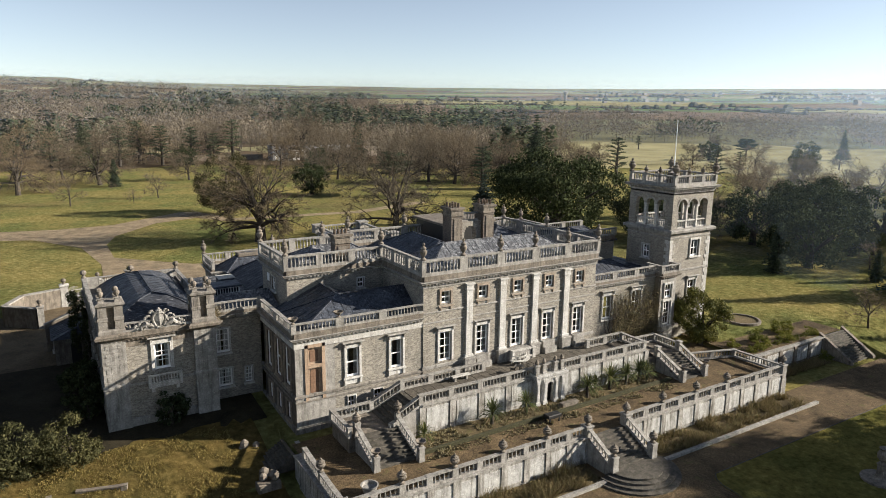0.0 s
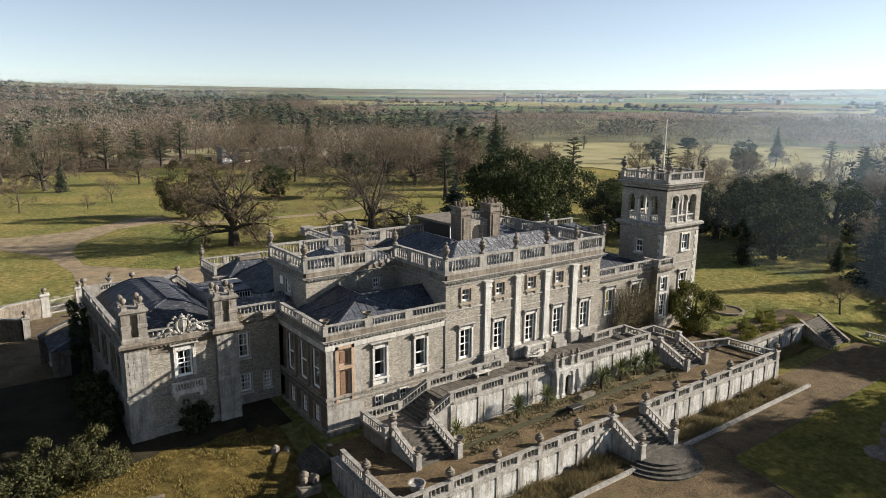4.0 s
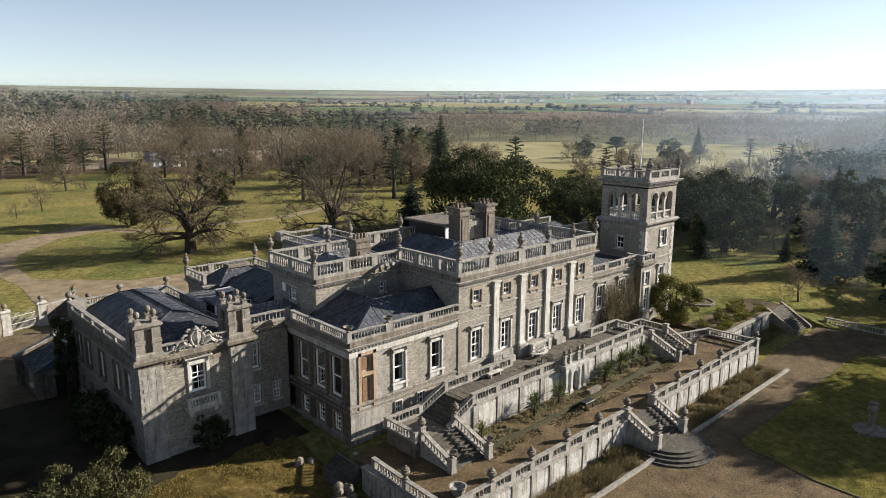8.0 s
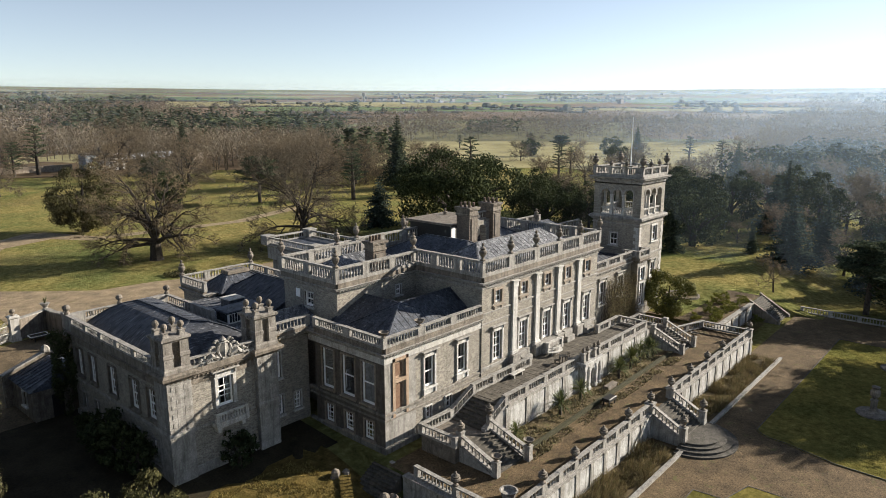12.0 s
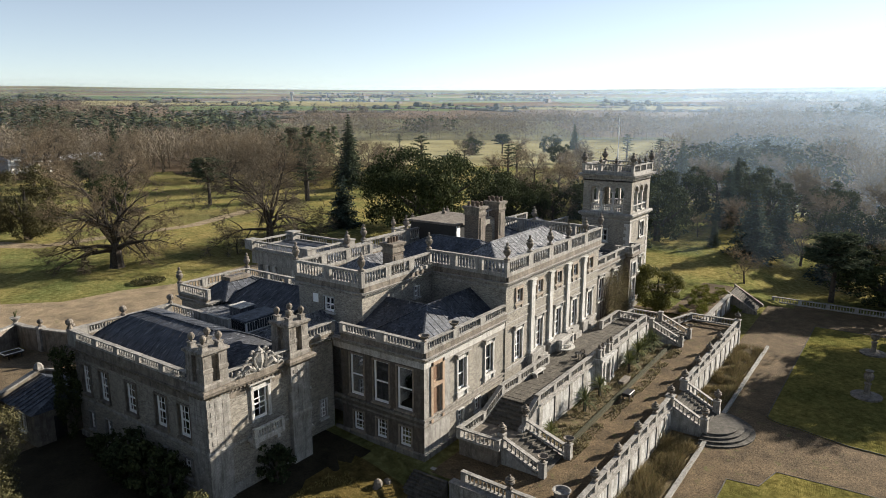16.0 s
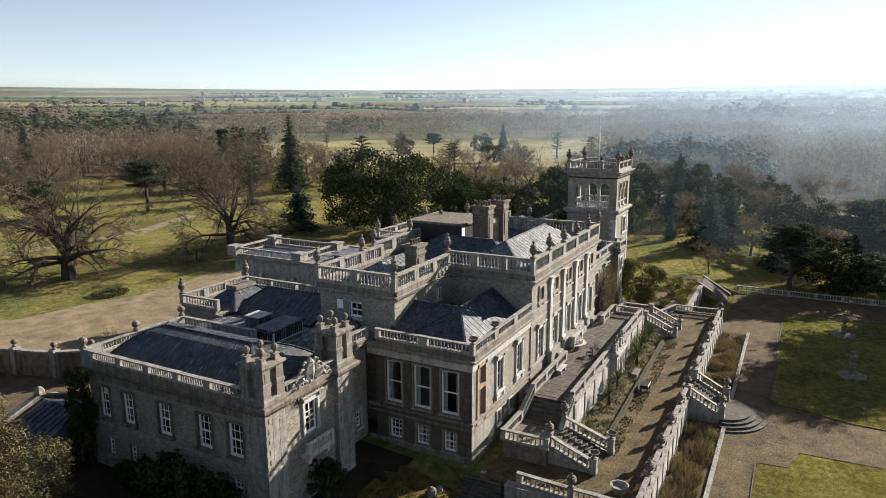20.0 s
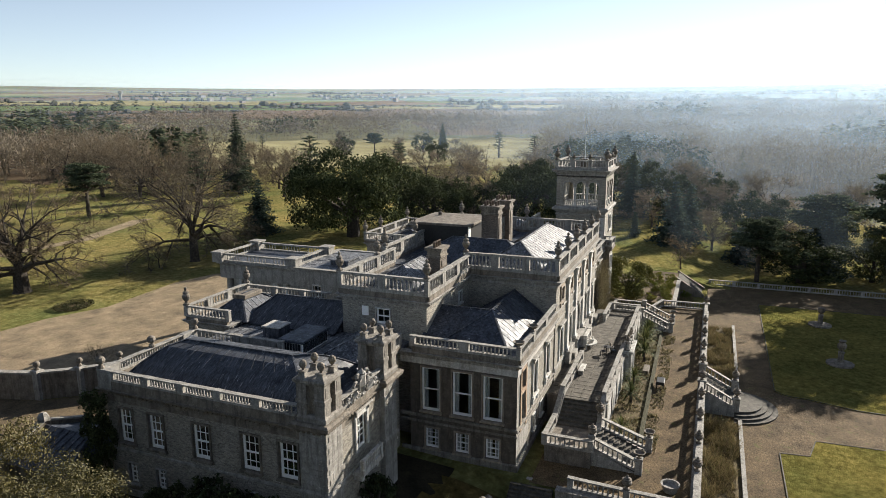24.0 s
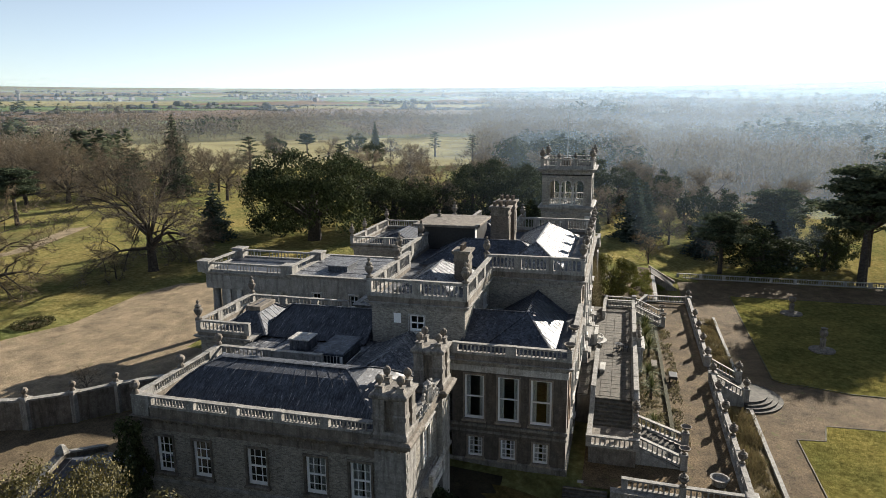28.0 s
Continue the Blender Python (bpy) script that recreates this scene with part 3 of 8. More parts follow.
def wing_shade_soil():
    """Bare soil and ivy round the wing, shade painted in, draped on the land."""
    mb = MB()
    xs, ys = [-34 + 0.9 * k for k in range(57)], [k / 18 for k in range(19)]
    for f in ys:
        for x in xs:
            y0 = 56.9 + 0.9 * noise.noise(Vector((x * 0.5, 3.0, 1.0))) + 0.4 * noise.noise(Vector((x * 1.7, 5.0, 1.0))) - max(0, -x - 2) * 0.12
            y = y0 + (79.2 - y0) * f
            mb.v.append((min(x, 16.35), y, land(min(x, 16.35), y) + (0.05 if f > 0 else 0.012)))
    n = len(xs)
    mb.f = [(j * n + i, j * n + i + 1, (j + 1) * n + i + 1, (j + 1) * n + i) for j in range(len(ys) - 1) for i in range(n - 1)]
    solid("wing_shade_soil", mb, SHADE_SOIL, "bare soil and ivy darkened to paint the shade of the house", "soil", "structure")


wing_shade_soil()
sheet("planting_bed", [(16.8, 36.0), (38.4, 36.0), (38.4, 39.2), (16.8, 39.2)], LOW + 0.06, SOIL, "bare winter planting bed under a terrace wall", "planting bed")
sheet("planting_bed", [(44.6, 36.0), (67.5, 36.0), (67.5, 39.2), (44.6, 39.2)], LOW + 0.06, SOIL, "bare winter planting bed under a terrace wall", "planting bed")
sheet("planting_bed", [(26.0, 44.2), (54.0, 44.6), (54.0, 46.9), (26.0, 46.9)], GARDEN + 0.03, SOIL, "weedy border along the upper terrace wall", "planting bed")
for a, b in (((16.8, 35.8), (38.6, 35.8)), ((44.4, 35.8), (69, 35.8))):
    solid("kerb", MB().beam((*a, LOW), (*b, LOW), 0.34, 0.30), STONE, "low pale stone kerb before the planting bed", "kerb", "structure")


def far_hills():
    """Low ridges on the horizon; blue-grey haze is painted into their glow."""
    m = bpy.data.materials.new("haze_glow")
    m.use_nodes = True
    n, l = m.node_tree.nodes, m.node_tree.links
    n.remove(n["Principled BSDF"])
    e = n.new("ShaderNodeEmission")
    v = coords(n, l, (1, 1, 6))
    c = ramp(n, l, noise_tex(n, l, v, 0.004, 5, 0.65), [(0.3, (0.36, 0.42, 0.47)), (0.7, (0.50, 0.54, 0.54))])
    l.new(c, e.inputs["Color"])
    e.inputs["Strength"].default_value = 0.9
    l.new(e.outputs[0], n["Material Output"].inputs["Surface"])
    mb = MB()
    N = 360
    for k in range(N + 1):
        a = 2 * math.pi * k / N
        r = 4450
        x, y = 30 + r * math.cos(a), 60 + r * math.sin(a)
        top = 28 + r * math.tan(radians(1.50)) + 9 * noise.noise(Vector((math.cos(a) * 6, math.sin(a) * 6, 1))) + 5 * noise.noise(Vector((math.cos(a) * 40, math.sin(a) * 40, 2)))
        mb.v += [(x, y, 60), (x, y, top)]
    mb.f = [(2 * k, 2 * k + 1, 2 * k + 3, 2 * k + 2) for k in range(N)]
    solid("backdrop", mb, m, "low hills along the horizon with blue-grey haze painted as glow", "backdrop", "structure")


far_hills()

# ---- the house ----
class Face:
    """Places on an upright wall: u runs along it, d outwards."""

    def __init__(self, axis, pos, out):
        self.axis, self.pos, self.out = axis, pos, out

    def p(self, u, d, z):
        q = self.pos + self.out * d
        return (q, u, z) if self.axis == "x" else (u, q, z)

    def box(self, mb, u0, u1, d0, d1, z0, z1, ch=0.0):
        a, b = self.p(u0, d0, z0), self.p(u1, d1, z1)
        return mb.box(min(a[0], b[0]), min(a[1], b[1]), z0, max(a[0], b[0]), max(a[1], b[1]), z1, ch)

    def brick(self):
        return BRICK_X if self.axis == "x" else BRICK_Y


def wall(parent, fc, u0, u1, z0, z1, openings=(), m=None, thick=0.5, reveal=0.28, name="wall"):
    """A wall with openings (u0, u1, z0, z1) cut through it."""
    us = sorted({u0, u1, *[o[0] for o in openings], *[o[1] for o in openings]})
    zs = sorted({z0, z1, *[o[2] for o in openings], *[o[3] for o in openings]})
    mb = MB()
    for i in range(len(us) - 1):
        for j in range(len(zs) - 1):
            cu, cz = (us[i] + us[i + 1]) / 2, (zs[j] + zs[j + 1]) / 2
            if any(o[0] < cu < o[1] and o[2] < cz < o[3] for o in openings):
                continue
            for d in (0, -thick):
                mb.add([fc.p(us[i], d, zs[j]), fc.p(us[i + 1], d, zs[j]), fc.p(us[i + 1], d, zs[j + 1]), fc.p(us[i], d, zs[j + 1])], [(0, 1, 2, 3)])
    for a, b, c, e in openings:
        for q in (((a, c), (b, c)), ((b, c), (b, e)), ((b, e), (a, e)), ((a, e), (a, c))):
            mb.add([fc.p(q[0][0], 0, q[0][1]), fc.p(q[1][0], 0, q[1][1]), fc.p(q[1][0], -thick, q[1][1]), fc.p(q[0][0], -thick, q[0][1])], [(0, 1, 2, 3)])
    return part(name, mb, m or fc.brick(), parent)


def window(parent, fc, u0, u1, z0, z1, cols=2, rows=2, surround=0.22, hood=True, sill=True, sm=None, curtains=False, inset=0.12, apron=0.0, drawn=0.31):
    """A sash window in an opening: frame, panes, stone surround, hood and sill."""
    sm = sm or STONE_WH
    fr = MB()
    t = min(0.15, 0.115 * (u1 - u0))
    ring = [(u0, z0), (u1, z0), (u1, z1), (u0, z1)]
    inner = [(u0 + t, z0 + t * 1.4), (u1 - t, z0 + t * 1.4), (u1 - t, z1 - t), (u0 + t, z1 - t)]
    vs = [fc.p(u, d, z) for d in (-inset, -inset - 0.1) for loop in (ring, inner) for u, z in loop]
    fr.add(vs, [(k, (k + 1) % 4, 4 + (k + 1) % 4, 4 + k) for k in range(4)] + [(4 + k, 4 + (k + 1) % 4, 12 + (k + 1) % 4, 12 + k) for k in range(4)] + [(8 + k, 12 + k, 12 + (k + 1) % 4, 8 + (k + 1) % 4) for k in range(4)])
    w = part("window", fr, WHITE, parent, "white-painted sash window")
    zm = (z0 + z1) / 2
    bar = 0.034 if cols < 3 else 0.024
    part("meeting_rail", fc.box(MB(), u0 + t, u1 - t, -inset - 0.09, -inset - 0.005, zm - 0.055, zm + 0.055), WHITE, w)
    for k in range(1, cols):
        u = u0 + (u1 - u0) * k / cols
        part("glazing_bar", fc.box(MB(), u - bar, u + bar, -inset - 0.06, -inset - 0.02, z0 + t, z1 - t), WHITE, w)
    for k in range(1, rows):
        z = z0 + (z1 - z0) * k / rows
        if abs(z - zm) > 0.1:
            part("glazing_bar", fc.box(MB(), u0 + t, u1 - t, -inset - 0.058, -inset - 0.022, z - bar, z + bar), WHITE, w)
    g = MB()
    g.add([fc.p(u0 + t, -inset - 0.04, z0), fc.p(u1 - t, -inset - 0.04, z0), fc.p(u1 - t, -inset - 0.04, z1), fc.p(u0 + t, -inset - 0.04, z1)], [(0, 1, 2, 3)])
    part("pane", g, GLASS, w)
    if curtains:
        c = MB()
        uw = (u1 - u0) * drawn
        for s, e in ((u0, u0 + uw), (u1 - uw, u1)):
            k = 6
            pts = [(s + (e - s) * i / k, -0.36 - 0.05 * (i % 2)) for i in range(k + 1)]
            for i in range(k):
                c.add([fc.p(pts[i][0], pts[i][1], z0), fc.p(pts[i + 1][0], pts[i + 1][1], z0), fc.p(pts[i + 1][0], pts[i + 1][1], z1), fc.p(pts[i][0], pts[i][1], z1)], [(0, 1, 2, 3)])
        part("curtain", c, CURTAIN, w)
    if surround:
        s = MB()
        q = surround
        for a, b in ((u0 - q, u0), (u1, u1 + q)):
            fc.box(s, a, b, -0.05, 0.10, z0, z1)
            fc.box(s, a + 0.03, b - 0.03, 0.10, 0.13, z0, z1)
        fc.box(s, u0 - q, u1 + q, -0.05, 0.12, z1, z1 + q)
        part("surround", s, sm, w)
        if hood:
            h = MB()
            fc.box(h, u0 - q - 0.02, u1 + q + 0.02, 0, 0.10, z1 + q, z1 + q + 0.20)
            fc.box(h, u0 - q - 0.14, u1 + q + 0.14, 0, 0.24, z1 + q + 0.20, z1 + q + 0.28)
            fc.box(h, u0 - q - 0.24, u1 + q + 0.24, 0, 0.38, z1 + q + 0.28, z1 + q + 0.38, 0.05)
            for a in (u0 - q, u1 + q - 0.14):
                fc.box(h, a, a + 0.14, 0.10, 0.24, z1 + q - 0.12, z1 + q + 0.2)
            part("hood", h, STONE, w)
    if sill:
        s = MB()
        fc.box(s, u0 - surround - 0.08, u1 + surround + 0.08, -0.1, 0.24, z0 - 0.16, z0, 0.03)
        if apron:
            for a in (u0 - surround, u1 + surround - 0.2):
                fc.box(s, a, a + 0.2, 0, 0.18, z0 - 0.16 - apron, z0 - 0.16)
            fc.box(s, u0, u1, 0, 0.06, z0 - 0.16 - apron, z0 - 0.16)
        part("sill", s, sm, w)
    return w


def cornice(parent, path, z, closed=True, big=1.0, m=None, name="cornice", dentil=True):
    """Stepped cornice whose top lies at z, round a plan path (clockwise seen from above has out on its left: give it counter-clockwise)."""
    b = big
    prof = [(-0.2, z), (-0.2, z - 0.62 * b), (0.04, z - 0.62 * b), (0.07, z - 0.45 * b), (0.13, z - 0.40 * b), (0.15, z - 0.27 * b), (0.38 * b, z - 0.23 * b), (0.42 * b, z - 0.12 * b), (0.52 * b, z - 0.05 * b), (0.52 * b, z)]
    c = part(name, MB().sweep(prof, path, closed), m or STONE, parent)
    if dentil:
        mb = MB()
        n = len(path)
        for i in range(n if closed else n - 1):
            a, e = Vector(path[i]), Vector(path[(i + 1) % n])
            d = (e - a)
            L = d.length
            d.normalize()
            o = Vector((d.y, -d.x))
            k = int(L / 0.36)
            for j in range(k):
                p = a + d * (L * (j + 0.5) / k) + o * 0.2
                q = 0.085
                mb.box(p.x - q, p.y - q, z - 0.40 * b, p.x + q, p.y + q, z - 0.25 * b)
        part("dentil_course", mb, m or STONE, c, kind="stuff")
    return c


def band(parent, path, z0, z1, out, m=None, closed=True, name="string_course"):
    return part(name, MB().sweep([(-0.1, z0), (out, z0 + 0.02), (out, z1 - 0.04), (out * 0.5, z1), (-0.1, z1)], path, closed), m or STONE, parent)


def rect(x0, y0, x1, y1):
    return [(x0, y0), (x1, y0), (x1, y1), (x0, y1)]


def flat_roof(parent, x0, y0, x1, y1, z, rolls="x", seam=0.75, m=None):
    r = part("roof", MB().box(x0, y0, z - 0.3, x1, y1, z), m or LEAD, parent, "flat grey lead roof")
    mb = MB()
    s = (y0 if rolls == "x" else x0) + seam
    while s < (y1 if rolls == "x" else x1):
        if rolls == "x":
            mb.beam((x0, s, z), (x1, s, z), 0.06, 0.028)
        else:
            mb.beam((s, y0, z), (s, y1, z), 0.06, 0.028)
        s += seam
    part("lead_seaming", mb, LEAD, r, kind="stuff")
    return r


def hip_roof(parent, x0, y0, x1, y1, ze, zr, ins0, ins1, along="y", seam=0.7, base=True, m=None, off=0.5):
    """A hipped lead roof: ridge along x or y, drawn in by ins0 and ins1 at its ends; off: where the ridge lies across."""
    m = m or LEAD
    if along == "y":
        xr = x0 + (x1 - x0) * off
        A, B = (xr, y0 + ins0, zr), (xr, y1 - ins1, zr)
    else:
        yr = y0 + (y1 - y0) * off
        A, B = (x0 + ins0, yr, zr), (x1 - ins1, yr, zr)
    c = [(x0, y0, ze), (x1, y0, ze), (x1, y1, ze), (x0, y1, ze)]
    mb = MB()
    if along == "y":
        slopes = [(c[0], c[1], A, A), (c[1], c[2], B, A), (c[2], c[3], B, B), (c[3], c[0], A, B)]
    else:
        slopes = [(c[0], c[1], B, A), (c[1], c[2], B, B), (c[2], c[3], A, B), (c[3], c[0], A, A)]
    rolls = MB()
    for a, b, t1, t0 in slopes:
        mb.add([a, b, t1, t0] if t1 != t0 else [a, b, t1], [(0, 1, 2, 3)] if t1 != t0 else [(0, 1, 2)])
        av, bv, t0v, t1v = Vector(a), Vector(b), Vector(t0), Vector(t1)
        L = (bv - av).length
        d = (bv - av) / L
        s0, s1 = (t0v - av).dot(d), (t1v - av).dot(d)
        foot = av + d * s0
        up = t0v - foot
        k = int(L / seam)
        for j in range(1, k):
            s = L * j / k
            f = min(1.0, s / s0 if s < s0 else 1.0, (L - s) / (L - s1) if s > s1 else 1.0)
            p = av + d * s
            q = p + up * f
            rolls.beam(tuple(p), tuple(q), 0.05, 0.028)
    for a, b in ((c[0], A), (c[3], B if along == "y" else A), (c[1], A if along == "y" else B), (c[2], B), (A, B)):
        if (Vector(a) - Vector(b)).length > 0.2:
            rolls.beam((a[0], a[1], a[2] - 0.02), (b[0], b[1], b[2] - 0.02), 0.16, 0.09)
    r = part("roof", mb, m, parent, "hipped grey lead roof with raised rolls")
    part("lead_seaming", rolls, m, r, kind="stuff")
    if base:
        part("gutter", MB().box(x0 - 1.0, y0 - 1.0, ze - 0.25, x1 + 1.0, y1 + 1.0, ze - 0.02), m, r)
    return r


def domed_roof(parent, x0, y0, x1, y1, ze, zr, ins0, ins1, m):
    """A hipped lead roof whose slopes swell outwards, with a ridge along y."""
    half = (x1 - x0) / 2
    prof = [(f, ze + (zr - ze) * math.sin(f * math.pi / 2) ** 0.92) for f in (0, 0.14, 0.3, 0.48, 0.7, 1.0)]
    mb = MB()
    for f, z in prof:
        mb.v += [(x0 + half * f, y0 + ins0 * f, z), (x1 - half * f, y0 + ins0 * f, z), (x1 - half * f, y1 - ins1 * f, z), (x0 + half * f, y1 - ins1 * f, z)]
    mb.f = [(4 * i + k, 4 * i + (k + 1) % 4, 4 * i + 4 + (k + 1) % 4, 4 * i + 4 + k) for i in range(len(prof) - 1) for k in range(4)]
    r = part("roof", mb, m, parent, "swelling hipped lead roof stained with pale streaks")
    rolls = MB()
    for k in range(4):
        for i in range(len(prof) - 1):
            rolls.beam(mb.v[4 * i + k], mb.v[4 * i + 4 + k], 0.14, 0.06)
    rolls.beam(mb.v[-4], mb.v[-1], 0.2, 0.09)
    n = 13
    for q in range(1, n):
        t = q / n
        for i in range(len(prof) - 1):
            for c0, c1 in ((0, 3), (1, 2)):
                a, b, c, d = (Vector(mb.v[4 * i + c0]), Vector(mb.v[4 * i + c1]), Vector(mb.v[4 * i + 4 + c0]), Vector(mb.v[4 * i + 4 + c1]))
                rolls.beam(tuple(a.lerp(b, t)), tuple(c.lerp(d, t)), 0.045, 0.022)
    part("lead_seaming", rolls, m, r, kind="stuff")
    part("gutter", MB().box(x0 - 1.0, y0 - 1.0, ze - 0.25, x1 + 0.3, y1 + 0.6, ze - 0.02), m, r)
    return r


def parapet(parent, a, b, z0, z1, bays, m=None, single=True, base=0.35, **kw):
    """A walled base with a balustrade on it, along the top of a wall."""
    m = m or STONE
    ob = part("parapet", MB().beam((*a, z0), (*b, z0), 0.42, base), STONE_DK, parent)
    balustrade(ob, a, b, z0 + base, z1 - z0 - base, bays, m, single=single, flush=True, **kw)
    return ob


house = thing("country_house", (35, 60, 0), "large Italianate country house in grey-buff brick with pale stone dressings", "house")

# main block
MX0, MX1, MY0, MY1 = 30.1, 51.9, 52.3, 69.6
S, W, N_, E_ = Face("y", MY0, -1), Face("x", MX0, -1), Face("y", MY1, 1), Face("x", MX1, 1)
cols5 = [32.55, 36.85, 41.2, 45.3, 49.55]
ops = [(c - 0.68, c + 0.68, 3.95, 6.95) for c in cols5] + [(c - 0.52, c + 0.52, 9.75, 10.98) for c in cols5]
wall(house, S, MX0, MX1, 0, 11.6, ops)
wall(house, W, MY0, MY1, 0, 11.6)
wall(house, N_, MX0, MX1, 0, 11.6)
wall(house, E_, MY0, MY1, 0, 11.6, [(55.5, 56.6, 9.3, 10.8)])
for c in cols5:
    window(house, S, c - 0.68, c + 0.68, 3.95, 6.95, 2, 4, 0.24, True, False, curtains=True)
    window(house, S, c - 0.52, c + 0.52, 9.75, 10.98, 2, 2, 0.24, False, False, STONE_TAN, curtains=True)
    b = MB()
    S.box(b, c - 0.82, c + 0.82, 0, 0.14, 9.42, 9.58)
    for q in (c - 0.62, c + 0.5):
        S.box(b, q, q + 0.12, 0, 0.1, 9.1, 9.42)
    part("bracketed_sill", b, STONE_TAN, house)
for x in (35.2, 39.25, 43.4, 47.65):
    b = MB()
    S.box(b, x - 0.36, x + 0.36, 0, 0.22, 4.2, 10.75)
    S.box(b, x - 0.5, x + 0.5, 0, 0.34, 3.95, 4.2, 0.05)
    S.box(b, x - 0.44, x + 0.44, 0, 0.30, 10.75, 10.9)
    S.box(b, x - 0.40, x + 0.40, 0, 0.27, 10.9, 11.3)
    S.box(b, x - 0.52, x + 0.52, 0, 0.38, 11.3, 11.45)
    p = part("pilaster", b, STONE_WH, house, "tall pale stone pilaster")
    b = MB()
    S.box(b, x - 0.62, x + 0.62, 0, 0.55, UPPER, 3.75)
    S.box(b, x - 0.70, x + 0.70, 0, 0.63, 3.75, 3.95, 0.05)
    part("pedestal", b, STONE, p)
R = rect(MX0, MY0, MX1, MY1)
band(house, R, 8.95, 9.12, 0.09)
band(house, R, 7.95, 8.1, 0.05)
band(house, R, 3.4, 3.75, 0.10)
part("frieze", MB().sweep([(-0.1, 11.45), (0.1, 11.45), (0.1, 11.6), (-0.1, 11.6)], R), STONE, house)
cornice(house, R, 12.15, big=1.0)
Z0, Z1 = 12.15, 14.2
parapet(house, (30.05, 52.25), (51.95, 52.25), Z0, Z1, 5, base=0.5, pier=0.9)
parapet(house, (30.05, 61.0), (30.05, 52.25), Z0, Z1, 3, base=0.5, pier=0.7, end_piers=(True, False))
parapet(house, (51.95, 52.25), (51.95, 69.5), Z0, Z1, 5, base=0.5, pier=0.8, single=False, end_piers=(False, True))
parapet(house, (30.05, 69.5), (51.95, 69.5), Z0, Z1, 6, base=0.5, pier=0.8, single=False)
hip_roof(house, 31.6, 53.8, 50.4, 60.4, 12.5, 14.5, 3.6, 3.4, "x", base=False, m=LEAD_PALE)
hip_roof(house, 31.6, 55.0, 39.6, 68.0, 12.5, 14.45, 3.6, 3.6, "y", base=False)
hip_roof(house, 44.0, 61.5, 50.8, 68.6, 12.5, 14.2, 3.0, 3.0, "y", base=False)
part("gutter", MB().box(MX0 + 0.2, MY0 + 0.2, 12.0, MX1 - 0.2, MY1 - 0.2, 12.35), LEAD, house)
# dark flat-topped lantern on the main roof
lan = part("roof_lantern", MB().box(39.6, 64.2, 12.3, 46.2, 70.6, 14.85), IRON, house, "dark boarded roof lantern with a flat lid")
part("lid", MB().box(39.2, 63.8, 14.85, 46.6, 71.0, 15.1, 0.05), STONE_DK, lan)
part("end_panel", MB().box(39.55, 64.15, 12.9, 40.3, 64.2, 14.85), WHITE, lan)


def chimney(parent, x0, y0, x1, y1, z0, z1, pots, m=None):
    c = part("chimney", MB().box(x0, y0, z0, x1, y1, z1 - 0.9), m or CHIM_X, parent, "tall brick chimney stack with a stone cap")
    b = MB()
    for k, (o, a, e) in enumerate(((0.10, z1 - 0.9, z1 - 0.72), (0.02, z1 - 0.72, z1 - 0.3), (0.14, z1 - 0.3, z1 - 0.18), (0.22, z1 - 0.18, z1))):
        b.box(x0 - o, y0 - o, a, x1 + o, y1 + o, e)
    part("cap", b, STONE_DK, c)
    nx, ny = pots
    for i in range(nx):
        for j in range(ny):
            p = MB().lathe([(0.17, 0), (0.14, 0.1), (0.13, 0.42), (0.16, 0.46), (0.13, 0.5)], 8, (x0 + (x1 - x0) * (i + 0.5) / nx, y0 + (y1 - y0) * (j + 0.5) / ny, z1))
            part("chimney_pot", p, POT, c)
    for d in (0, 1):
        b = MB()
        yy = y0 - 0.02 - 0.0 if d == 0 else y1 + 0.02
        b.box(x0 + 0.3, min(yy, yy + (-0.06 if d == 0 else 0.06)), z0 + 1.5, x1 - 0.3, max(yy, yy + (-0.06 if d == 0 else 0.06)), z1 - 1.2)
        part("panel", b, STONE_DK, c)
    return c


chimney(house, 38.2, 60.4, 39.6, 62.2, 12.3, 17.4, (2, 3))
chimney(house, 42.4, 60.4, 43.8, 62.2, 12.3, 17.5, (2, 3))
b = MB()
for k in range(8):
    a0, a1 = math.pi * k / 8, math.pi * (k + 1) / 8
    x0, x1 = 41 - 0.8 * math.cos(a0), 41 - 0.8 * math.cos(a1)
    zz = 14.4 + 0.8 * math.sin((a0 + a1) / 2)
    b.box(min(x0, x1), 60.9, zz, max(x0, x1), 61.7, 15.7)
b.box(39.6, 60.9, 12.3, 40.2, 61.7, 15.7)
b.box(41.8, 60.9, 12.3, 42.4, 61.7, 15.7)
arch = part("chimney_arch", b, BRICK_Y, house, "arched brick link between two chimney stacks")
balustrade(arch, (39.9, 61.3), (42.1, 61.3), 15.7, 0.95, 1, STONE, end_piers=(False, False), step=0.4)
chimney(house, 25.3, 61.7, 26.9, 62.9, 12.2, 15.4, (4, 1))

# upper west block
NX0, NX1, NY0, NY1 = 19.85, 30.1, 60.7, 68.5
S2, W2, N2 = Face("y", NY0, -1), Face("x", NX0, -1), Face("y", NY1, 1)
wall(house, S2, NX0, NX1, 0, 11.6, [(27.2, 27.9, 10.0, 11.0)])
wall(house, W2, NY0, NY1, 0, 11.6, [(64.0, 65.3, 9.75, 11.15)])
wall(house, N2, NX0, NX1, 0, 11.6)
window(house, W2, 64.0, 65.3, 9.75, 11.15, 2, 1, 0.06, False, True)
window(house, S2, 27.2, 27.9, 10.0, 11.0, 2, 2, 0.1, False, True)
part("vent_panel", MB().box(19.78, 66.0, 10.4, 19.85, 66.6, 11.2), WHITE, house)
cornice(house, [(30.1, NY1), (NX0, NY1), (NX0, NY0), (30.1, NY0)], 12.15, False, 0.9)
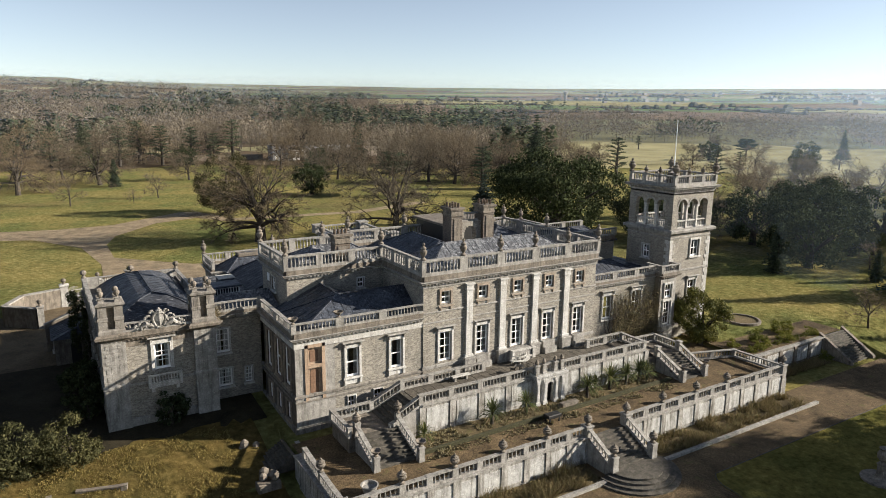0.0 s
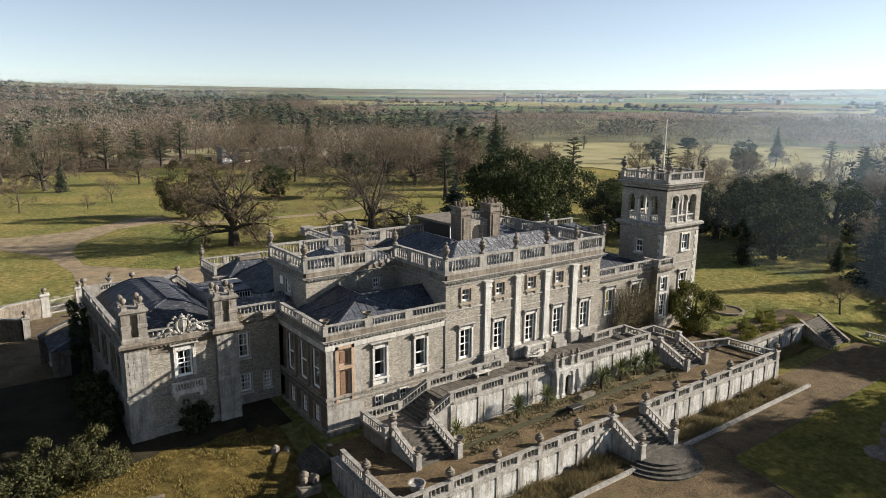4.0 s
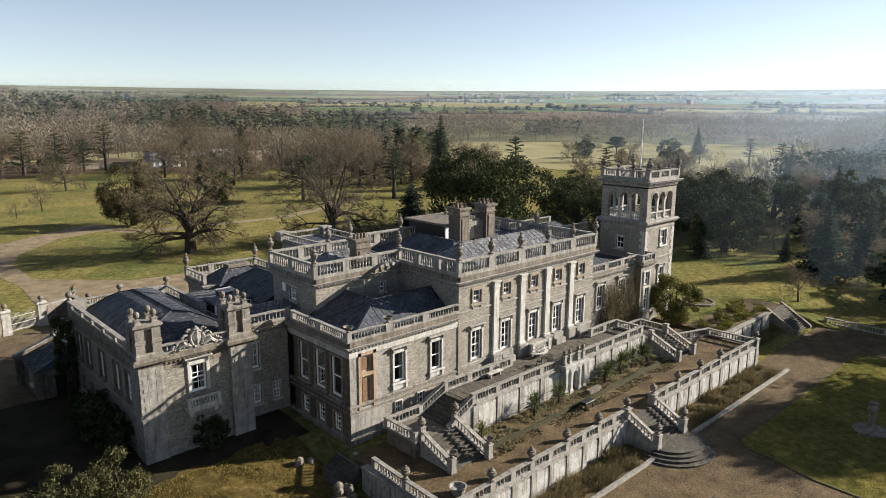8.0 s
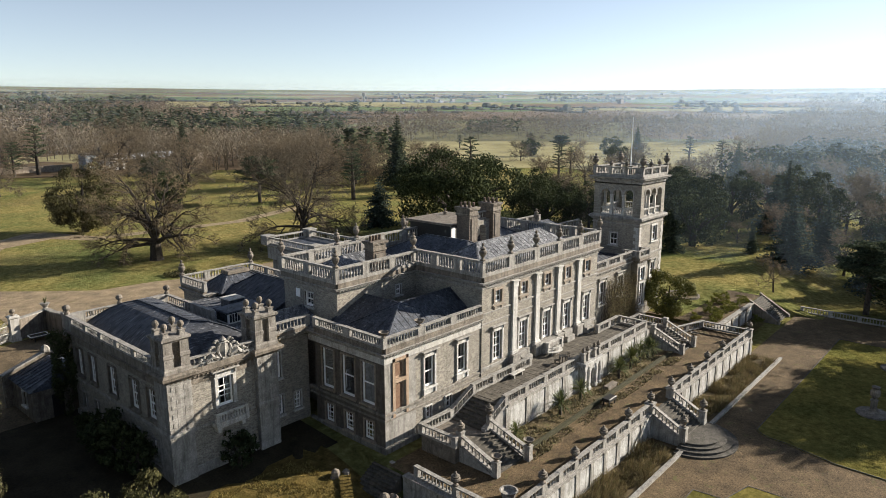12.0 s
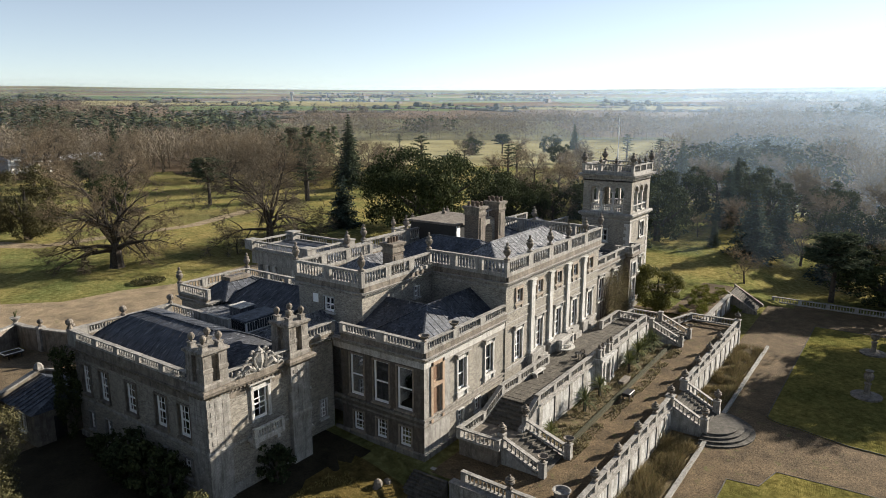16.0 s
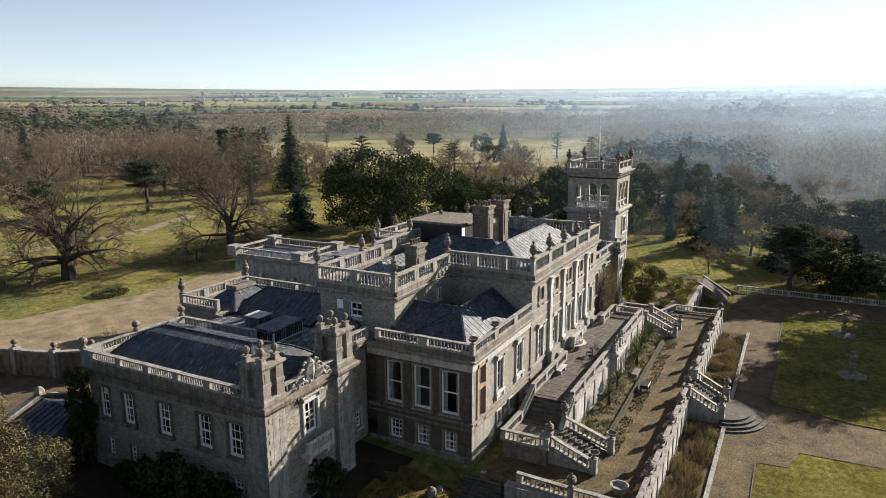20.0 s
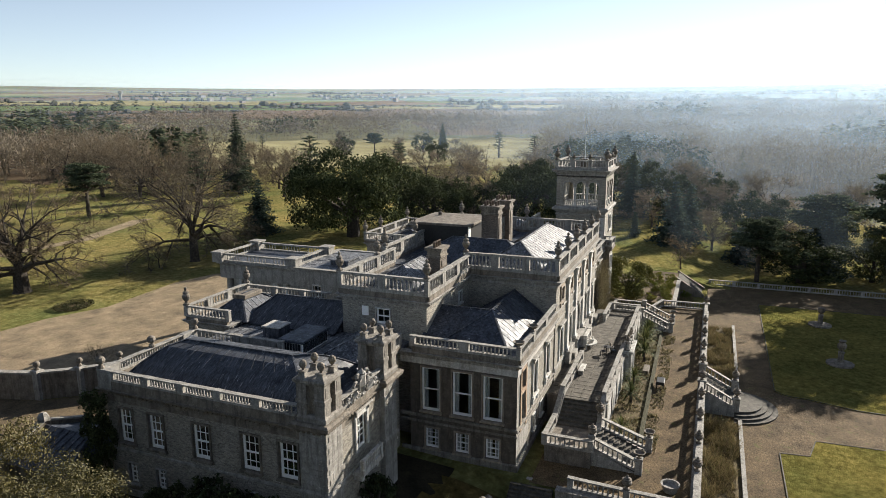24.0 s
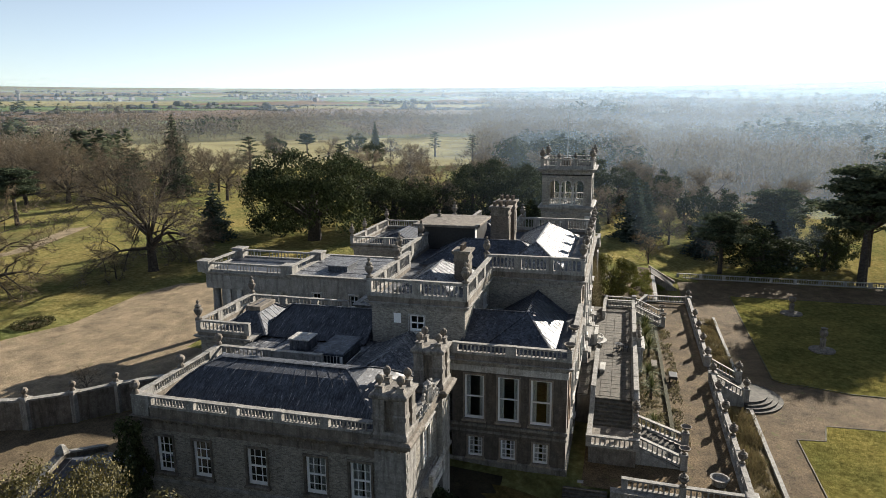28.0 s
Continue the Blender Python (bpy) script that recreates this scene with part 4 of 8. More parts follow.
parapet(house, (19.75, 60.6), (29.9, 60.6), Z0, 14.05, 3, base=0.45, pier=0.7, end_piers=(True, False))
parapet(house, (19.75, 68.6), (19.75, 60.6), Z0, 14.05, 2, base=0.45, pier=0.7, end_piers=(True, False))
parapet(house, (30, 68.6), (19.75, 68.6), Z0, 14.05, 3, base=0.45, pier=0.7, end_piers=(True, False))
hip_roof(house, 20.9, 61.8, 31.0, 67.5, 12.3, 13.9, 3.0, 3.0, "x", m=LEAD_PALE)

# pavilion before the upper west block
PX0, PX1, PY0, PY1 = 17.6, 30.1, 52.4, 61.2
S3, W3 = Face("y", PY0, -1), Face("x", PX0, -1)
wall(house, S3, 21.2, PX1, -0.3, 8.2, [(22.3, 23.5, 4.3, 7.05), (26.7, 27.9, 4.3, 7.05), (22.4, 23.1, 1.3, 2.5), (25.0, 25.8, 1.4, 2.6)])
wall(house, W3, PY0, PY1, -0.3, 8.2, [(58.65, 60.2, 3.85, 7.5), (55.95, 57.6, 3.85, 7.5), (53.5, 55.1, 3.85, 7.5), (58.75, 59.9, 0.7, 2.4), (56.2, 57.35, 0.7, 2.4), (53.7, 54.85, 0.7, 2.4)], STONE_BRN_SHADE)
wall(house, S3, PX0, 21.2, -0.3, 8.2, [(18.75, 20.0, 3.1, 7.7)], STONE)
for u in (22.3, 26.7):
    window(house, S3, u, u + 1.2, 4.3, 7.05, 1, 2, 0.24, True, True, curtains=True, apron=0.5)
window(house, S3, 22.4, 23.1, 1.3, 2.5, 2, 2, 0.1, False, True)
window(house, S3, 25.0, 25.8, 1.4, 2.6, 2, 2, 0.1, False, True)
for a, b in ((58.65, 60.2), (55.95, 57.6), (53.5, 55.1)):
    window(house, W3, a, b, 3.85, 7.5, 1, 2, 0.10, False, True, STONE_TAN, curtains=True, drawn=0.27)
for a in (58.75, 56.2, 53.7):
    window(house, W3, a, a + 1.15, 0.7, 2.4, 3, 4, 0.12, False, True, STONE_TAN, curtains=True, drawn=0.4)
# blind doorway of the tan bay
b = MB()
S3.box(b, 18.75, 20.0, -0.25, -0.18, 3.1, 7.7)
door = part("blind_door", b, TERRACOTTA, house, "tan stone blind doorway with an arched panel")
b = MB()
S3.box(b, 19.0, 19.75, -0.175, -0.15, 6.35, 7.4)
S3.box(b, 19.0, 19.75, -0.175, -0.15, 3.35, 5.3)
for k in range(6):
    a0 = math.pi * k / 6
    u0, u1 = 19.375 - 0.375 * math.cos(a0), 19.375 - 0.375 * math.cos(a0 + math.pi / 6)
    S3.box(b, u0, u1, -0.175, -0.15, 5.3, 5.3 + 0.4 * math.sin(a0 + math.pi / 12))
part("panel", b, simple("brown_panel", (0.16, 0.095, 0.06), 0.7), door)
b = MB()
for u0, u1, z0, z1 in ((18.45, 18.75, 2.9, 8.0), (20.0, 20.3, 2.9, 8.0), (18.45, 20.3, 7.7, 8.0), (18.75, 20.0, 5.85, 6.15)):
    S3.box(b, u0, u1, -0.17 if z0 > 5 and z1 < 7 else 0, 0.09, z0, z1)
part("door_frame", b, TERRACOTTA, door)
P = [(PX1, PY0), (PX0, PY0), (PX0, PY1)]
Pc = [(PX0, 62.0), (PX0, PY0), (PX1, PY0)]
band(house, Pc, 3.25, 3.5, 0.14, STONE_WORN, False)
band(house, Pc, 2.75, 2.95, 0.08, STONE_WORN, False)
part("plinth", MB().sweep([(-0.1, -0.4), (0.14, -0.4), (0.14, 0.45), (0.05, 0.55), (-0.1, 0.55)], Pc, False), STONE_WORN, house)
part("frieze", MB().sweep([(-0.1, 7.75), (0.08, 7.75), (0.08, 8.25), (-0.1, 8.25)], Pc, False), STONE_LT, house)
cornice(house, Pc, 8.75, False, 0.9, STONE)
parapet(house, (17.5, 52.3), (30.0, 52.3), 8.75, 10.05, 3, base=0.45, pier=0.8, step=0.32, end_piers=(True, False))
parapet(house, (17.5, 60.9), (17.5, 52.3), 8.75, 10.05, 2, base=0.45, pier=0.8, step=0.30, end_piers=(True, False))
hip_roof(house, 18.7, 53.4, 31.2, 59.4, 9.0, 11.0, 4.4, 0.2, "x", base=True, off=0.46)
hip_roof(house, 18.7, 53.5, 27.6, 60.9, 9.0, 10.97, 2.7, 0.1, "y", base=False)
# connecting range
S4 = Face("y", 62.2, -1)
wall(house, S4, 12.8, PX0, 0, 8.2, [(13.3, 14.6, 5.0, 7.4), (13.4, 14.7, 1.6, 3.4), (15.9, 16.6, 1.6, 3.2)])
window(house, S4, 13.3, 14.6, 5.0, 7.4, 3, 4, 0.1, False, True, curtains=True, drawn=0.44)
window(house, S4, 13.4, 14.7, 1.6, 3.4, 4, 4, 0.1, False, True, curtains=True, drawn=0.44)
window(house, S4, 15.9, 16.6, 1.6, 3.2, 2, 4, 0.1, False, True, curtains=True, drawn=0.44)
cornice(house, [(12.8, 62.2), (17.6, 62.2)], 8.75, False, 0.7, STONE)
parapet(house, (12.9, 62.1), (17.5, 62.1), 8.75, 10.0, 1, base=0.3, pier=0.8, end_piers=(False, True))

# west wing
LX0, LX1, LY0, LY1 = 3.8, 12.8, 60.6, 78.2
S5, W5, N5, E5 = Face("y", LY0, -1), Face("x", LX0, -1), Face("y", LY1, 1), Face("x", LX1, 1)
up5 = [(75.95, 77.15), (73.25, 74.5), (69.35, 70.7), (65.4, 66.75), (62.55, 63.9)]
lo5 = [(75.9, 76.7), (73.4, 74.2), (69.6, 70.4), (65.7, 66.5), (62.8, 63.7)]
wall(house, W5, LY0, LY1, 0, 8.0, [(a, b, 4.65, 7.15) for a, b in up5] + [(a, b, 1.6, 3.1) for a, b in lo5])
wall(house, S5, LX0, LX1, 0, 8.0, [(7.7, 9.0, 5.1, 7.5)])
wall(house, N5, LX0, LX1, 0, 8.0)
wall(house, E5, LY0, LY1, 0, 8.0)
for a, b in up5:
    window(house, W5, a, b, 4.65, 7.15, 3, 4, 0.13, False, True, STONE_DK, curtains=True, drawn=0.46)
for a, b in lo5:
    window(house, W5, a, b, 1.6, 3.1, 2, 4, 0.08, False, True, STONE, curtains=True, drawn=0.47)
w = window(house, S5, 7.7, 9.0, 5.1, 7.5, 2, 3, 0.28, True, False, curtains=True)
b = MB().box(7.0, 59.75, 3.75, 9.75, 60.6, 4.0)
for x in (7.2, 9.25):
    b.box(x, 59.95, 3.3, x + 0.3, 60.6, 3.75)
bal = part("balcony", b, STONE_LT, house, "small balustraded stone balcony below a window")
balustrade(bal, (7.1, 59.85), (9.65, 59.85), 4.0, 0.9, 1, STONE_LT, pier=0.26, w=0.22, step=0.24)
R5 = rect(LX0, LY0, LX1, LY1)
part("plinth", MB().sweep([(-0.1, 0), (0.12, 0), (0.12, 1.0), (-0.1, 1.05)], R5), STONE, house)
band(house, R5, 3.95, 4.15, 0.08)
part("frieze", MB().sweep([(-0.1, 7.6), (0.06, 7.6), (0.06, 8.02), (-0.1, 8.02)], R5), STONE_DK, house)
cornice(house, R5, 8.55, True, 0.9, STONE_DK)
parapet(house, (3.7, 77.3), (3.7, 62.3), 8.55, 9.9, 5, base=0.62, pier=0.55, step=0.235, end_piers=(True, False))
part("parapet_end", MB().box(3.49, 77.2, 8.55, 3.91, 78.5, 9.89, 0.015).box(3.46, 77.2, 9.79, 3.94, 78.53, 9.93, 0.01), STONE, house)
parapet(house, (11.4, 78.3), (5.1, 78.3), 8.55, 9.9, 1, base=0.62, pier=0.3, step=0.235, end_piers=(False, False))
for x0, x1 in ((3.92, 5.16), (11.34, 12.9)):
    part("parapet_end", MB().box(x0, 78.09, 8.55, x1, 78.51, 9.88, 0.015).box(x0, 78.06, 9.785, x1, 78.54, 9.92, 0.01), STONE, house)
parapet(house, (5.5, 60.5), (11.0, 60.5), 8.55, 9.75, 2, base=0.4, pier=0.4, end_piers=(False, False))
parapet(house, (12.9, 70.0), (12.9, 78.3), 8.55, 9.9, 2, base=0.4, pier=0.7, single=False, end_piers=(True, False), solidity=(0,))
domed_roof(house, 4.6, 62.4, 12.8, 77.6, 8.75, 10.75, 3.6, 2.4, LEAD_RUN)
# carved arms on the south parapet
rng = random.Random(5)
b = MB()
cx, cy, cz = 8.3, 60.4, 9.75
b.add([(cx - 0.36, cy - 0.12, cz + 0.4), (cx, cy - 0.26, cz + 0.5), (cx + 0.36, cy - 0.12, cz + 0.4), (cx + 0.4, cy - 0.12, cz - 0.1), (cx, cy - 0.28, cz - 0.1), (cx - 0.4, cy - 0.12, cz - 0.1), (cx, cy - 0.16, cz - 0.62)],
      [(0, 5, 4, 1), (1, 4, 3, 2), (5, 6, 4), (4, 6, 3)])
ring = [(cx + 0.52 * math.cos(a) * (1 + 0.08 * math.sin(3 * a)), cy - 0.08, cz - 0.05 + 0.68 * math.sin(a)) for a in [k * math.pi / 11 for k in range(23)]]
b.tube(ring, [0.12] * 23, 6)
b.box(cx - 0.5, cy - 0.1, cz - 0.7, cx + 0.5, cy + 0.2, cz + 0.55, 0.1)
for s in (-1, 1):
    for x0, z0, r0, turns in ((0.85, 0.1, 0.34, 1.3), (1.35, -0.3, 0.3, 1.4), (0.55, 0.62, 0.22, 1.2), (1.8, -0.5, 0.2, 1.2)):
        pts = [(cx + s * (x0 + r0 * (1 - k / 16) * math.cos(turns * k * 0.4)), cy - 0.05 + 0.01 * k, cz + z0 + r0 * (1 - k / 16) * math.sin(turns * k * 0.4)) for k in range(14)]
        b.tube(pts, [0.12 - 0.005 * k for k in range(14)], 6)
    b.tube([(cx + s * 0.5, cy, cz - 0.6), (cx + s * 1.1, cy - 0.1, cz - 0.25), (cx + s * 1.6, cy, cz - 0.65), (cx + s * 2.3, cy, cz - 0.75)], [0.2, 0.22, 0.16, 0.06], 7)
b.lathe([(0.3, 0), (0.24, 0.1), (0.3, 0.2), (0.12, 0.36), (0.04, 0.5)], 8, (cx, cy, cz + 0.55))
for k in range(46):
    s = rng.choice((-1, 1)) * rng.uniform(0.4, 2.1)
    h = max(0.05, 0.95 - abs(s) * 0.45) * rng.uniform(0.1, 1.1)
    r = rng.uniform(0.06, 0.12)
    b.lathe([(r * 0.4, -r), (r, -r * 0.3), (r * 0.9, r * 0.5), (r * 0.3, r)], 6, (cx + s, cy + rng.uniform(-0.22, 0.1), cz - 0.75 + h))
part("carved_shield", b, STONE, house, "carved stone shield with scrolled supporters")


def stone_tower(parent, x0, x1, y0, y1):
    """Quoined angle tower with clustered piers that rise above the roof."""
    t = part("angle_tower", MB().box(x0, y0, 0.0, x1, y1, 8.3), STONE, parent, "quoined stone angle tower with clustered piers")
    me = MB().box(-0.3, -0.03, 0, 0.3, 0.03, 0.335, 0.008).mesh("ashlar_block", STONE)
    for row in range(10):
        for k in range(3):
            wd = (x1 - x0) / 3
            u = (k + (0.5 if not row % 2 else 0.72 if k == 0 else 0.5 if k == 1 else 0.28)) * wd
            for face in range(2):
                if face == 0:
                    ob = placed("ashlar_block", me, t, x0 + u, y0, 4.43 + 0.36 * row)
                else:
                    ob = placed("ashlar_block", me, t, x0, y0 + u, 4.43 + 0.36 * row)
                    ob.rotation_euler = (0, 0, math.pi / 2)
                ob.scale = ((wd - 0.035) / 0.6 * (1 if not row % 2 or k == 1 else 0.56), 1, 1)
    part("string", MB().sweep([(-0.1, 4.05), (0.12, 4.05), (0.12, 4.25), (0.04, 4.4), (-0.1, 4.4)], rect(x0, y0, x1, y1)), STONE, t)
    part("cornice", MB().sweep([(-0.1, 8.3), (0.05, 8.3), (0.16, 8.45), (0.4, 8.6), (0.46, 8.85), (0.3, 8.98), (-0.1, 8.98)], rect(x0, y0, x1, y1)), STONE_DK, t)
    part("core", MB().box(x0 + 0.26, y0 + 0.26, 8.9, x1 - 0.26, y1 - 0.26, 11.5), STONE_DK, t)
    part("skirt", MB().sweep([(-0.2, 8.97), (0.12, 8.97), (0.12, 9.25), (0.02, 9.4), (-0.2, 9.4)], rect(x0, y0, x1, y1)), STONE_WORN, t)
    part("entablature", MB().sweep([(-0.3, 11.3), (0.0, 11.3), (0.08, 11.42), (0.18, 11.5), (0.18, 11.66), (0.0, 11.74), (-0.9, 11.74)], rect(x0, y0, x1, y1)), STONE_WORN, t)
    for cx in (x0 + 0.32, x1 - 0.32):
        for cy in (y0 + 0.32, y1 - 0.32):
            r = 0.36 * math.sqrt(2)
            b = MB().lathe([(r * 1.12, 8.98), (r * 1.12, 9.3), (r, 9.36), (r * 0.95, 10.1), (r * 1.1, 10.16), (r * 1.1, 10.4), (r * 0.95, 10.46), (r * 0.95, 11.35), (r * 0.8, 11.7), (r * 0.6, 11.86), (r * 0.55, 12.0), (r * 0.7, 12.05), (r * 0.7, 12.12)], 4, (cx, cy, 0), True)
            for ox, oy in ((-1, 0), (0, -1)):
                for z0, z1 in ((9.5, 10.0), (10.58, 11.2)):
                    b.box(cx + ox * 0.36 - 0.17 * abs(oy), cy + oy * 0.36 - 0.17 * abs(ox), z0, cx + ox * 0.30 + 0.17 * abs(oy) + 0.0, cy + oy * 0.30 + 0.17 * abs(ox), z1)
            pr = part("pier", b, STONE_WORN, t)
            part("ball_finial", MB().lathe([(0.1, 0), (0.08, 0.1), (0.19, 0.2), (0.25, 0.37), (0.22, 0.52), (0.13, 0.62), (0.03, 0.66)], 10, (cx, cy, 12.1)), STONE_DK, pr)
    return t


stone_tower(house, 3.6, 5.5, 60.35, 62.25)
stone_tower(house, 11.05, 12.95, 60.2, 62.15)

# low roofs between the wing and the main block
flat_roof(house, 12.8, 62.2, 19.85, 78.3, 8.6, m=LEAD_PALE)
wall(house, Face("y", 78.3, 1), 12.8, 17.0, 0, 8.6)
hip_roof(house, 12.6, 62.8, 19.6, 67.4, 8.65, 9.9, 2.2, 0.3, "x", base=False, m=LEAD_PALE)
lan = part("skylight", MB().box(13.7, 68.6, 8.5, 17.4, 70.6, 9.6), WHITE, house, "glazed roof lantern with white bars and a lead lid")
part("lid", MB().box(13.5, 68.4, 9.6, 17.6, 70.8, 9.78, 0.06), LEAD, lan)
b = MB()
for k in range(7):
    b.box(13.64, 68.75 + k * 0.26, 8.75, 13.69, 68.93 + k * 0.26, 9.5)
for k in range(13):
    b.box(13.85 + k * 0.27, 68.54, 8.75, 14.03 + k * 0.27, 68.59, 9.5)
part("pane", b, simple("dark_glazing", (0.03, 0.035, 0.04), 0.2, spec=0.5), lan)
lan = part("skylight", MB().box(16.3, 72.6, 8.5, 17.9, 74.2, 9.5), LEAD, house, "small lead-lidded rooflight")
part("lid", MB().box(16.2, 72.5, 9.5, 18.0, 74.3, 9.6, 0.04), STONE_LT, lan)

# north-west block with its own balustrade
BX0, BX1, BY0, BY1 = 17.0, 25.4, 78.3, 82.8
wall(house, Face("x", BX0, -1), BY0, BY1, 0, 8.6, [(79.0, 79.9, 4.6, 7.0), (81.2, 82.1, 4.6, 7.0)])
for a in (79.0, 81.2):
    window(house, Face("x", BX0, -1), a, a + 0.9, 4.6, 7.0, 3, 4, 0.13, False, True)
wall(house, Face("y", BY1, 1), BX0, BX1, 0, 8.6)
wall(house, Face("y", BY0, -1), BX0, BX1, 0, 8.6)
wall(house, Face("x", BX1, 1), BY0, BY1, 0, 8.6)
cornice(house, rect(BX0, BY0, BX1, BY1), 9.0, True, 0.8, STONE)
parapet(house, (16.95, 82.8), (16.95, 78.3), 9.0, 10.3, 1, base=0.3, pier=0.8)
parapet(house, (25.4, 82.8), (16.95, 82.8), 9.0, 10.3, 3, base=0.3, pier=0.7, end_piers=(True, False))
parapet(house, (25.4, 73.0), (25.4, 82.8), 9.0, 10.2, 3, base=0.3, pier=0.6, single=False, end_piers=(False, False))
nw = hip_roof(house, 18.2, 77.4, 24.6, 81.8, 8.9, 10.7, 2.4, 2.4, "x", base=False)
part("roof_cap", MB().box(20.1, 78.9, 10.35, 22.7, 80.3, 10.72, 0.05), STONE_DK, nw)
part("gutter", MB().box(17.2, 78.4, 8.6, 25.2, 82.6, 8.88), LEAD, nw)
flat_roof(house, 19.85, 68.5, 27.0, 78.4, 8.7)
hip_roof(house, 18.6, 68.7, 26.4, 78.6, 8.72, 10.45, 0.3, 1.6, "y", base=False, m=LEAD_RUN)

# entrance range and porch on the north side
RX0, RX1, RY0, RY1 = 26.6, 46.0, 69.6, 84.2
QX = 35.6
wall(house, Face("x", RX0, -1), 68.5, 72.6, 0, 9.2, [(70.3, 71.2, 6.2, 8.6)])
window(house, Face("x", RX0, -1), 70.3, 71.2, 6.2, 8.6, 2, 1, 0.12, False, True)
wall(house, Face("y", 72.6, 1), RX0, QX, 0, 9.2)
wall(house, Face("x", QX, -1), 72.6, RY1, 0, 9.2, [(76.2, 77.2, 5.0, 7.6), (80.6, 81.6, 5.0, 7.6)], STONE)
for u in (76.2, 80.6):
    window(house, Face("x", QX, -1), u, u + 1.0, 5.0, 7.6, 2, 4, 0.14, False, True)
wall(house, Face("y", RY1, 1), QX, RX1, 0, 9.2)
wall(house, Face("x", RX1, 1), RY0, RY1, 0, 9.2)
wall(house, Face("x", 27.0, 1), 72.6, 78.4, 0, 8.6)
cornice(house, [(RX1, RY0), (RX1, RY1), (QX, RY1), (QX, 72.6), (RX0, 72.6), (RX0, 68.6)], 9.6, False, 0.7, STONE, dentil=False)
flat_roof(house, RX0, 68.6, QX, 72.6, 9.5, "y", 2.1, m=LEAD_PALE)
flat_roof(house, QX, 68.6, RX1, RY1, 9.5, "y", 2.1, m=LEAD_PALE)
b = part("rooflight", MB().box(38.2, 78.5, 9.5, 41.0, 80.8, 10.1), LEAD, house)
part("lid", MB().box(38.0, 78.3, 10.1, 41.2, 81.0, 10.22), LEAD_PALE, b)
OX0, OX1, OY0, OY1 = 36.3, 43.6, 84.6, 95.2
porch = part("porch", MB().box(OX0 - 0.1, OY0 - 0.4, 7.2, OX1 + 0.1, OY1 + 0.1, 8.7), STONE, house, "stone carriage porch with a balustraded roof")
for x in (OX0 + 0.7, OX1 - 0.7):
    for y in (OY0 + 0.6, OY0 + 4.2, OY1 - 3.8, OY1 - 0.7):
        b = MB().lathe([(0.75, 0), (0.75, 0.5), (0.62, 0.6), (0.52, 0.75), (0.5, 3.5), (0.43, 6.6), (0.55, 6.75), (0.62, 6.95), (0.75, 7.2)], 12, (x, y, PARK))
        part("column", b, STONE, porch)
pw = wall(porch, Face("x", OX0 + 0.25, -1), OY0, OY1 - 1.6, PARK - 0.2, 8.0, [(88.2, 90.4, PARK, 5.6)], STONE, name="porch_wall")
for y in (86.0, 87.4, 91.2, 92.6):
    part("pilaster", MB().box(OX0 + 0.05, y - 0.3, PARK, OX0 + 0.3, y + 0.3, 7.2), STONE_LT, porch)
cornice(porch, rect(OX0, OY0, OX1, OY1), 9.2, True, 0.9, STONE, dentil=False)
part("lead_deck", MB().box(OX0, OY0, 8.7, OX1, OY1, 9.3), LEAD, porch)
for a, b_ in (((OX0, OY1), (OX0, OY0)), ((OX1, OY0), (OX1, OY1)), ((OX1, OY1), (OX0, OY1)), ((OX0, OY0), (OX1, OY0))):
    pb = part("parapet", MB().beam((*a, 9.2), (*b_, 9.2), 0.4, 0.25), STONE, porch)
    q = MB()
    d = Vector((b_[0] - a[0], b_[1] - a[1]))
    L = d.length
    d.normalize()
    n = int(L / 0.42)
    for k in range(n):
        if (k % 9) in (7, 8):
            continue
        q.lathe(baluster_prof(0.62), 5, (a[0] + d.x * L * (k + 0.5) / n, a[1] + d.y * L * (k + 0.5) / n, 9.45))
    part("balustrading", q, STONE, pb, kind="stuff")
    part("rail", MB().beam((*a, 10.07), (*b_, 10.07), 0.4, 0.2), STONE, pb)
for x in (OX0, OX1):
    for y in (OY0, OY1):
        part("corner_pier", MB().box(x - 0.7, y - 0.7, 9.2, x + 0.7, y + 0.7, 10.4).box(x - 0.8, y - 0.8, 10.35, x + 0.8, y + 0.8, 10.5, 0.04), STONE, porch)

# north-east block
wall(house, Face("x", 52.4, -1), 74.0, 83.6, 0, 9.0)
wall(house, Face("y", 83.6, 1), 52.4, 66.0, 0, 9.0)
wall(house, Face("y", 74.0, -1), 52.4, 66.0, 0, 9.0)
wall(house, Face("x", 66.0, 1), 69.0, 83.6, 0, 9.0)
cornice(house, rect(52.4, 74.0, 66.0, 83.6), 9.4, True, 0.8, STONE, dentil=False)
parapet(house, (52.3, 83.7), (52.3, 74.0), 9.4, 10.8, 2, base=0.3, pier=0.8, single=False)
parapet(house, (66.0, 83.7), (52.3, 83.7), 9.4, 10.8, 3, base=0.3, pier=0.8, single=False)
parapet(house, (66.0, 74.0), (66.0, 83.7), 9.4, 10.8, 2, base=0.3, pier=0.8, single=False)
hip_roof(house, 53.6, 75.0, 65.0, 82.6, 9.3, 10.7, 3, 3, "x")
wall(house, Face("x", 46.0, -1), 69.6, 74.0, 0, 9.0)
flat_roof(house, 46.0, 69.6, 66.0, 74.2, 9.2)

